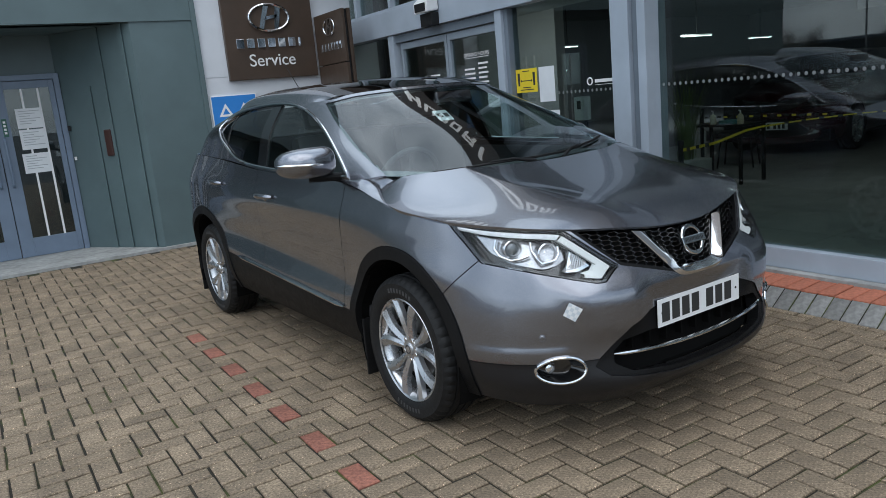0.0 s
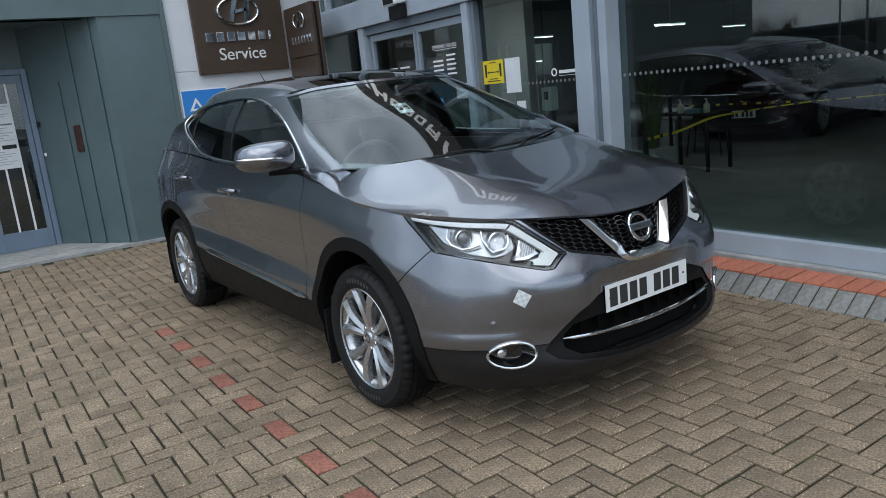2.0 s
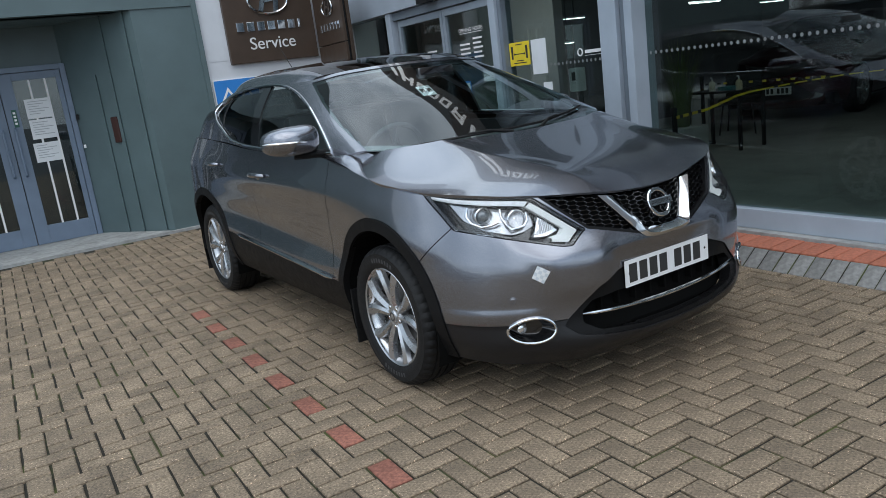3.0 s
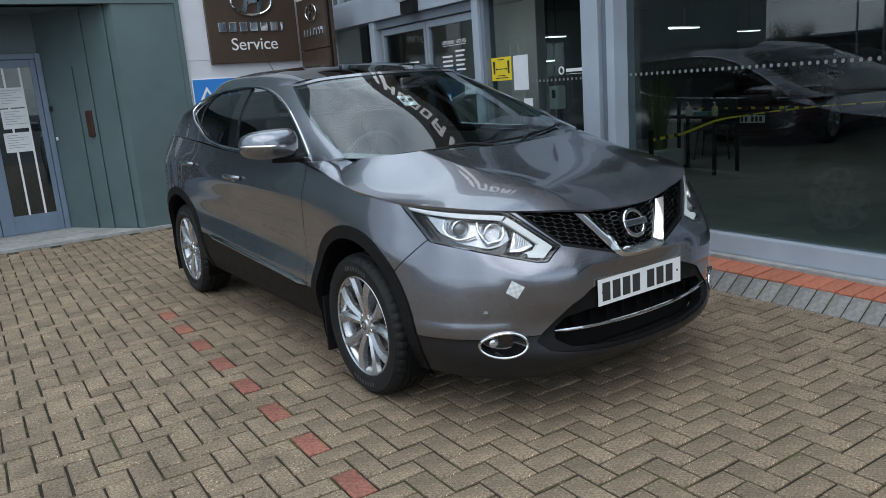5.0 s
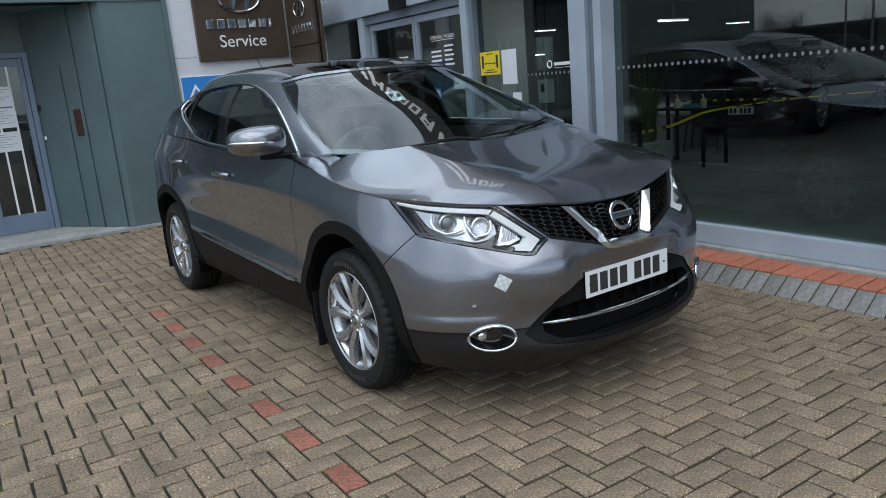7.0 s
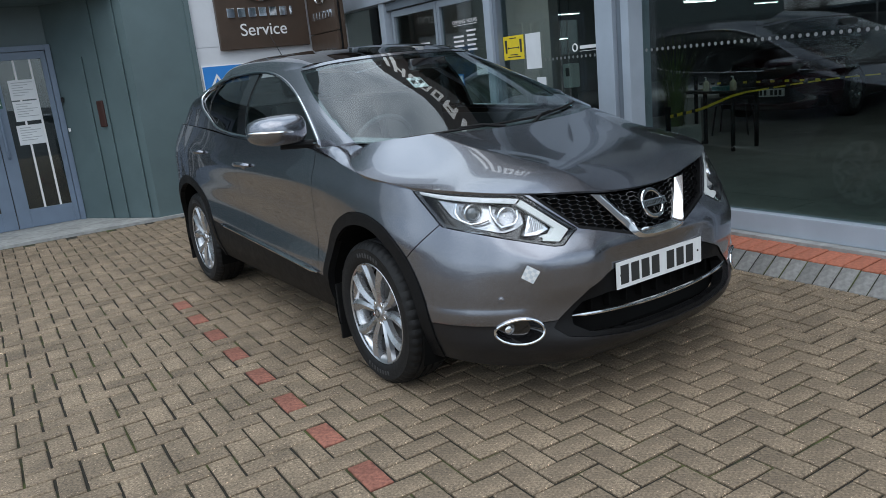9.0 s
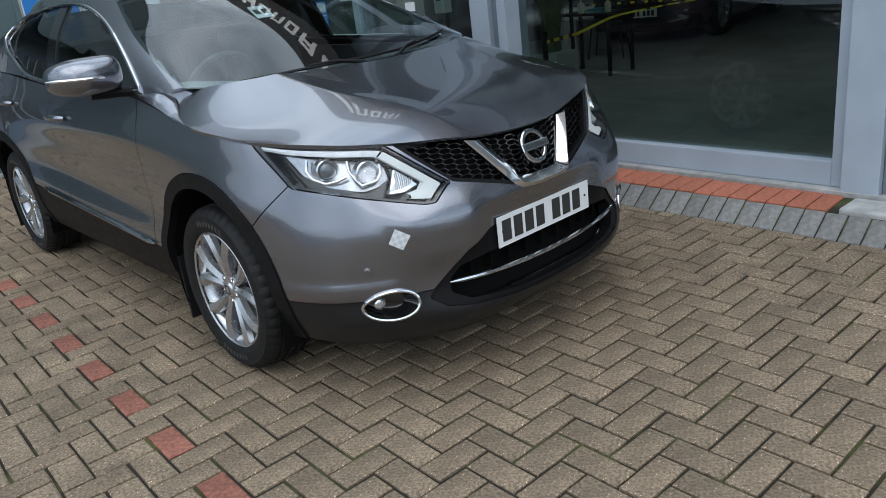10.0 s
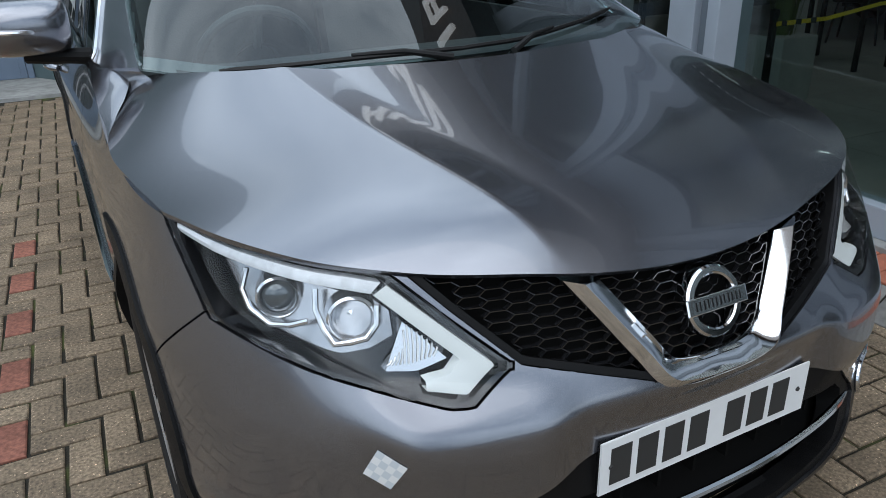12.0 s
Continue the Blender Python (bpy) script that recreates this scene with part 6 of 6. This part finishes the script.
def wheel_at(x, s):
    """A wheel whose outer face looks along the side s: rim with tyre, spokes, cap, nuts and brake disc."""
    m = Matrix.Translation((x, -0.783 * s, AZ)) @ Matrix.Rotation(radians(90), 4, "X") if s > 0 else Matrix.Translation((x, 0.783, AZ)) @ Matrix.Rotation(radians(-90), 4, "X")
    bm = bmesh.new()
    lathe(bm, [(0.228, 0.094), (0.236, 0.099), (0.239, 0.096), (0.240, 0.088), (0.226, 0.078), (0.216, 0.055), (0.208, 0.0), (0.215, -0.09), (0.232, -0.10)], 72, m)
    rim = part("wheel", bm, SILVER, car, "silver five-twin-spoke alloy wheel", smooth=True)
    bm = bmesh.new()
    prof = [(0.234, 0.090), (0.243, 0.100), (0.262, 0.1075), (0.285, 0.110), (0.304, 0.1075), (0.307, 0.1085), (0.318, 0.101), (0.329, 0.090), (0.335, 0.076), (0.3375, 0.062), (0.3300, 0.060), (0.330, 0.054), (0.3385, 0.052), (0.3385, 0.024), (0.331, 0.022), (0.331, 0.014), (0.339, 0.012), (0.339, 0.0)]
    prof = prof + [(r, -y) for r, y in prof[-2::-1]]
    seg = 144
    rings = []
    for r, y in prof:
        ring = []
        for k in range(seg):
            rr = r
            if r > 0.316 and abs(y) > 0.058 and k % 3 == 0:
                rr = r - 0.006
            a = k * math.tau / seg
            q = m @ Vector((rr * math.cos(a), rr * math.sin(a), y))
            if q.z < 0.003:
                q.z = 0.003
            ring.append(bm.verts.new(q))
        rings.append(ring)
    for a, b in zip(rings, rings[1:]):
        for k in range(seg):
            bm.faces.new((a[k], a[(k + 1) % seg], b[(k + 1) % seg], b[k]))
    part("tyre", bm, TIRE, rim, "black rubber tyre", smooth=True, angle=30)
    bm = bmesh.new()
    for a0 in (70, 250):
        for k in range(8):
            a = radians(a0 + k * 5.2)
            mm = m @ Matrix.Rotation(a, 4, "Z") @ Matrix.Translation((0.277, 0, 0.1098))
            t = bmesh.ops.create_cube(bm, size=1, matrix=mm @ Matrix.Diagonal((0.020, 0.013, 0.0016, 1)))
    tagged(part("tyre_mark_bars", bm, TYRE_MARK, rim, "raised marks on the tyre wall"), kind="stuff")
    for k in range(5):
        for t in (-1, 1):
            a_hub, a_rim = radians(90 + 72 * k + 15 * t), radians(90 + 72 * k + 21 * t)
            bm = bmesh.new()
            secs = []
            for q in range(9):
                f = q / 8
                r = 0.045 + f * 0.186
                a = a_hub + (a_rim - a_hub) * f ** 1.4 - radians(6 * t) * math.sin(math.pi * f) * 0.6
                hw = 0.015 + 0.010 * f + 0.006 * f * f
                y = 0.076 + 0.014 * math.sin(math.pi * min(f, 0.8) * 0.7) + 0.006 * f
                c, e = Vector((math.cos(a), math.sin(a), 0)), Vector((-math.sin(a), math.cos(a), 0))
                ridge = 0.25 * t
                pts = [c * r + e * hw + Vector((0, 0, y - 0.030)), c * r + e * hw * 0.92 + Vector((0, 0, y - 0.007)), c * r - e * hw * ridge + Vector((0, 0, y + 0.003)), c * r - e * hw * 0.92 + Vector((0, 0, y - 0.009)), c * r - e * hw + Vector((0, 0, y - 0.030))]
                secs.append([bm.verts.new(m @ p) for p in pts])
            for a, b in zip(secs, secs[1:]):
                for i in range(4):
                    bm.faces.new((a[i], a[i + 1], b[i + 1], b[i]))
                bm.faces.new((a[4], a[0], b[0], b[4]))
            bm.faces.new(secs[0]), bm.faces.new(secs[-1][::-1])
            part("spoke", bm, SILVER, rim, smooth=True, angle=18)
    bm = bmesh.new()
    lathe(bm, [(0.0, 0.088), (0.024, 0.087), (0.029, 0.084), (0.031, 0.078), (0.055, 0.076), (0.062, 0.060), (0.062, 0.02)], 40, m)
    part("hub_cap", bm, SILVER, rim, "silver wheel centre with a plain cap", smooth=True)
    bm = bmesh.new()
    lathe(bm, [(0.014, 0.0876), (0.020, 0.0885), (0.0225, 0.0874)], 24, m)
    part("cap_ring", bm, DARKALLOY, rim)
    for k in range(5):
        a = radians(90 + 36 + 72 * k)
        bm = bmesh.new()
        mm = m @ Matrix.Translation((0.050 * math.cos(a), 0.050 * math.sin(a), 0))
        lathe(bm, [(0.0, 0.080), (0.008, 0.080), (0.0095, 0.078), (0.0095, 0.055)], 6, mm)
        part("wheel_nut", bm, CHROME, rim)
    bm = bmesh.new()
    lathe(bm, [(0.07, 0.03), (0.075, 0.035), (0.145, 0.035), (0.148, 0.030), (0.148, 0.018), (0.05, 0.015)], 48, m)
    part("brake_disc", bm, STEEL, rim, "bare steel brake disc", smooth=True)
    bm = bmesh.new()
    lathe(bm, [(0.205, 0.012), (0.0, 0.010)], 32, m)
    part("brake_shield", bm, LINER, rim)
    return rim


for x in (FAX, RAX):
    for s in (1, -1):
        wheel_at(x, s)
        bm = bmesh.new()
        n = 28
        prof = [[(x + (R_IN + 0.006) * math.cos(a), -w * s, AZ + (R_IN + 0.006) * math.sin(a)) for a in (radians(-20 + 220 * k / n) for k in range(n + 1))] for w in (0.885, 0.55)]
        g = [[bm.verts.new(p) for p in r] for r in prof]
        for a, b, c, d in zip(g[0], g[0][1:], g[1][1:], g[1]):
            bm.faces.new((a, b, c, d))
        bm.faces.new(g[1])
        part("wheel_arch_liner", bm, LINER, car, "dark wheel arch liner")
# plain near-black boxes, added beneath the floor to stop light passing under
bm = bmesh.new()
grid_box(bm, -3.25, 0.70, -0.54, 0.54, 0.20, 0.42, 0.03)
grid_box(bm, -2.2, -0.5, -0.80, 0.80, 0.24, 0.40, 0.02)
part("underbody", bm, LINER, car, "dark boxes added under the car to block light")

# ---- cabin ----
bm = bmesh.new()
dash = [(-0.13, 1.045), (-0.30, 1.055), (-0.48, 1.050), (-0.58, 1.02), (-0.62, 0.95), (-0.60, 0.80), (-0.55, 0.55)]
g = [[bm.verts.new((x - 0.05 * (abs(w) > 0.5), w, z)) for x, z in dash] for w in (-0.74, -0.5, -0.25, 0, 0.25, 0.5, 0.74)]
for a, b in zip(g, g[1:]):
    for k in range(len(dash) - 1):
        bm.faces.new((a[k], a[k + 1], b[k + 1], b[k]))
part("dashboard", bm, CABIN, car, "dark grey dashboard", smooth=True)
bm = bmesh.new()
WH = Matrix.Translation((-0.70, -0.37, 1.00)) @ Matrix.Rotation(radians(-66), 4, "Y")
tube(bm, [WH @ Vector((0.185 * math.cos(a), 0.185 * math.sin(a), 0)) for a in (k * math.tau / 36 for k in range(36))], 0.015, 8, closed=True)
lathe(bm, [(0.0, 0.02), (0.06, 0.018), (0.075, 0.0)], 24, WH)
for a in (0, 90, 180):
    tube(bm, [WH @ Vector((0.06 * math.cos(radians(a)), 0.06 * math.sin(radians(a)), 0)), WH @ Vector((0.18 * math.cos(radians(a)), 0.18 * math.sin(radians(a)), 0))], 0.014, 6)
part("steering_wheel", bm, CABIN, car, "dark steering wheel", smooth=True)
for y in (-0.37, 0.37):
    bm = bmesh.new()
    grid_box(bm, -1.45, -0.95, y - 0.25, y + 0.25, 0.55, 0.72, 0.05)
    seat = part("front_seat", bm, SEATMAT, car, "black front seat", smooth=True)
    bm = bmesh.new()
    grid_box(bm, -0.065, 0.065, -0.24, 0.24, 0, 0.62, 0.05)
    bm.transform(pose(-1.48, y, 0.66, 0, -14, 0))
    part("backrest", bm, SEATMAT, seat, smooth=True)
    bm = bmesh.new()
    grid_box(bm, -0.05, 0.05, -0.13, 0.13, 0.66, 0.84, 0.04)
    bm.transform(pose(-1.48, y, 0.66, 0, -14, 0))
    part("headrest", bm, SEATMAT, seat, smooth=True)
bm = bmesh.new()
grid_box(bm, -2.35, -1.95, -0.62, 0.62, 0.55, 0.75, 0.05)
grid_box(bm, -2.55, -2.38, -0.62, 0.62, 0.6, 1.25, 0.05)
part("rear_bench", bm, SEATMAT, car, "black rear bench seat", smooth=True)
bm = bmesh.new()
grid_box(bm, -3.1, -0.4, -0.83, 0.83, 0.40, 0.46)
for s in (1, -1):
    grid_box(bm, -2.6, -0.55, 0.80 * s, 0.83 * s, 0.46, 1.06)
part("cabin_tub", bm, CABIN, car, "dark cabin floor and door linings")
bm = bmesh.new()
grid_box(bm, -0.015, 0.015, -0.12, 0.12, -0.035, 0.035, 0.012)
bm.transform(pose(-0.74, 0.0, 1.42, 0, -15, 0))
part("rear_view_mirror", bm, GLOSSBLACK, car, "black rear view mirror", smooth=True)
card = part("screen_card", (lambda b: (grid_box(b, -0.002, 0.002, -0.045, 0.045, -0.05, 0.05), b.transform(pose(-0.74, -0.08, 1.325, 0, -58, 0)), b)[2])(bmesh.new()), PAPER, car, "white card behind the windscreen")
bm = bmesh.new()
for y in (-0.022, 0.022):
    grid_box(bm, 0.0022, 0.003, y - 0.015, y + 0.015, -0.02, 0.02)
bm.transform(pose(-0.74, -0.08, 1.325, 0, -58, 0))
part("card_bars", bm, PRINT, card)

# ---- second car, inside the showroom ----
show = thing("showroom_car", pose(10.85, 7.02, 0.13, 0, 0, 190), "dark red hatchback parked inside the showroom", "car")
LOW_SCALE = Matrix.Diagonal((0.97, 0.97, 0.93, 1))
for nm, src, keep, mat in (("body", lower, lambda x, w, z, u, v: a_in(x, w, z, u, v) > 0 and region_at(x, w, z, u, v) not in ("headlight", "grille", "mouth"), DARKRED),
                           ("front_lamps", lower, lambda x, w, z, u, v: region_at(x, w, z, u, v) == "headlight", GLOSSBLACK),
                           ("front_grille", lower, lambda x, w, z, u, v: region_at(x, w, z, u, v) in ("grille", "mouth"), BLACK),
                           ("bonnet", hood, lambda *p: True, DARKRED),
                           ("cabin_glass", cab, lambda *p: cab_region(*p) in ("screen", "glass_front", "glass_rear", "rear_glass"), GLOSSBLACK),
                           ("cabin_frame", cab, lambda *p: cab_region(*p) not in ("screen", "glass_front", "glass_rear", "rear_glass"), DARKRED),
                           ("roof", roof, lambda *p: True, DARKRED)):
    b = take(src, keep, both=True)
    b.transform(LOW_SCALE)
    panel(nm, b, mat, show)
bm = bmesh.new()
grid_box(bm, 0.853, 0.868, -0.26, 0.26, 0.38, 0.49)
pl = part("number_plate", bm, PLATE, show, "white number plate")
for k in range(7):
    y = -0.20 + k * 0.062 + (0.03 if k > 3 else 0)
    box("plate_bar", (0.8682, 0.8692, y - 0.02, y + 0.02, 0.398, 0.472), PRINT, pl, bevel=0)
bm = bmesh.new()
grid_box(bm, -3.2, 0.7, -0.78, 0.78, 0.2, 0.36)
part("underbody", bm, LINER, show)
for w in [o for o in car.children if o.name.split(".")[0] == "wheel"]:
    made = copy_thing(w, Matrix())
    made.parent = show

# ---- beyond the forecourt: trees, lamp posts and a long low hall ----
BARK = material("grey_bark", (0.10, 0.085, 0.07), 0.9, var=0.2, scale=6)
TWIG = material("winter_twigs", (0.085, 0.075, 0.055), 0.9, var=0.3, scale=3)
HALL = material("dark_metal_hall", (0.07, 0.075, 0.08), 0.6, var=0.1, scale=0.5)


def tree(x, y, h, seed):
    """A nearly bare tree: tapered trunk, limbs, and a loose crown of many small twig leaves."""
    r = random.Random(seed)
    t = thing("tree", pose(x, y, -0.05), "nearly bare winter tree with fine twigs", "tree", group="trees beyond the forecourt")
    bm, tips = bmesh.new(), []

    def limb(p, d, ln, rad, level):
        pts = [p]
        for k in range(4):
            d = (d + Vector((r.uniform(-0.2, 0.2), r.uniform(-0.2, 0.2), r.uniform(-0.05, 0.15)))).normalized()
            pts.append(pts[-1] + d * ln / 4)
        tube(bm, pts, [rad * (1 - 0.16 * k) for k in range(5)], 6)
        tips.append(pts[-1]), tips.append(pts[-2])
        if level < 3:
            for k in range(4 if level else 6):
                q = pts[r.choice((2, 3, 4))]
                a = r.uniform(0, math.tau)
                limb(q, (d * 0.7 + Vector((math.cos(a), math.sin(a), r.uniform(0.1, 0.7)))).normalized(), ln * r.uniform(0.45, 0.7), rad * 0.5, level + 1)

    limb(Vector((0, 0, 0)), Vector((0, 0, 1)), h * 0.5, h * 0.018, 0)
    part("trunk", bm, BARK, t, smooth=True)
    bm = bmesh.new()
    for q in tips:
        for k in range(5):
            c = q + Vector((r.gauss(0, 0.35), r.gauss(0, 0.35), r.gauss(0, 0.3)))
            d = Vector((r.uniform(-1, 1), r.uniform(-1, 1), r.uniform(-0.2, 1))).normalized() * 0.22
            n = d.cross(Vector((0.3, 0.5, 0.8))).normalized() * 0.018
            bm.faces.new([bm.verts.new(v) for v in (c - d, c + n, c + d, c - n)])
    tagged(part("crown", bm, TWIG, t), kind="stuff")


for k, (x, y, h) in enumerate(((-52, 27, 8), (-58, 34, 7), (-48, 37, 8.5), (-60, 44, 9), (-44, 16, 7.5))):
    tree(x, y, h * 0.6, k + 1)
for x, y in ((-38, 24), (-46, 30)):
    lp = thing("street_lamp", pose(x, y, -0.05), "tall grey steel street lamp", "street lamp", group="lamps beyond the forecourt")
    bm = bmesh.new()
    tube(bm, [(0, 0, 0), (0, 0, 4), (0, 0, 7.6)], [0.09, 0.07, 0.05], 10)
    part("pole", bm, STEELGREY, lp, smooth=True)
    box("lamp_head", (-0.15, 0.5, -0.12, 0.12, 7.55, 7.68), STEELGREY, lp, bevel=0.02)
hall = thing("warehouse", pose(-75, 30, -0.05), "long low dark metal hall in the distance", "building")
box("wall", (-8, 8, -45, 45, 0, 3.2), HALL, hall)
box("roof", (-8.5, 8.5, -45.5, 45.5, 3.2, 3.5), ALU_DARK, hall)

# ---- paving pieces, kerb pieces ----
JW = 0.0105
B = 2 * U - JW
LY, LX = brick_mesh("brick_along", U - JW, B, PAVER), brick_mesh("brick_across", B, U - JW, PAVER)
RED_LY = brick_mesh("red_brick", U - JW, B, RED_PAVER)
rng = random.Random(7)
vs, fs = [], []
near = 0
for i in range(-90, 30):
    for j in range(-66, 68):
        k = (i - j) % 4
        if k not in (0, 3):
            continue
        if k == 0:
            lx, ly, x, y = B, U - JW, PX0 + (i + 1) * U, PY0 + (j + 0.5) * U
        else:
            lx, ly, x, y = U - JW, B, PX0 + (i + 0.5) * U, PY0 + (j + 1) * U
        # the courses run a little wider apart towards the building
        y += float(np.interp(x, (1.3, 1.8, 2.8, 4.1), (0.0, 0.030, 0.042, 0.05)))
        cutting = x + lx / 2 - 4.085
        if cutting > 0:
            lx -= cutting
            x -= cutting / 2
        if lx < 0.02 or y + ly / 2 > 8.99 or x < -7.9:
            continue
        tilt = (rng.uniform(-0.9, 0.9), rng.uniform(-0.9, 0.9), rng.uniform(-0.5, 0.5))
        m = pose(x, y, rng.uniform(-0.0025, 0.001), *tilt)
        red = k == 3 and i == 0 and 0 <= j <= 32
        close = 1.15 < x < 3.35 and 0.75 < y < 3.0
        if red or close and cutting <= 0:
            ob = new("brick", RED_LY if red else LX if k == 0 else LY)
            ob.matrix_world = m
            ob.parent = pavement
            if red:
                ob["label"] = "red clay paving brick"
            near += 1
        else:
            v, f = brick_verts(lx, ly)
            b0 = len(vs)
            # worn, slightly uneven corners
            wear = [(rng.uniform(-0.0022, 0.0022), rng.uniform(-0.0022, 0.0022)) for _ in range(4)]
            vs += [tuple(m @ Vector((p[0] + wear[q % 4][0], p[1] + wear[q % 4][1], p[2]))) for q, p in enumerate(v)]
            fs += [tuple(b0 + q for q in g) for g in f]
me = bpy.data.meshes.new("bricks")
me.from_pydata(vs, [], fs)
me.materials.append(PAVER_STUFF)
rest = new("bricks", me)
rest.parent = pavement
tagged(rest, "grey-brown concrete paving blocks", kind="stuff")

SLOPE = math.degrees(math.atan2(0.095, 0.13))
GREY = brick_mesh("kerb_block", 0.158, 0.095, KERB, h=0.05)
TOPB = brick_mesh("kerb_brick", 0.212, 0.096, RED_KERB, h=0.04)
for k in range(112):
    y = -2.5 + k * 0.1035
    if y > 8.95:
        break
    m = pose(4.152 + rng.uniform(-0.003, 0.003), y, 0.043 + rng.uniform(-0.002, 0.002), rng.uniform(-1, 1), -SLOPE, 0)
    ob = new("kerb_block", GREY)
    ob.matrix_world = m
    ob.parent = kerb
    if y > 1.80:
        ob = new("brick", TOPB)
        ob.matrix_world = pose(4.327 + rng.uniform(-0.003, 0.003), y, 0.104 + rng.uniform(-0.002, 0.002), rng.uniform(-1, 1), -4, rng.uniform(-0.6, 0.6))
        ob.parent = kerb
box("kerb_stone", (4.225, 4.43, 0.9, 1.745, 0.02, 0.112), CONCRETE, kerb, "pale concrete stone at the column foot", bevel=0.012)
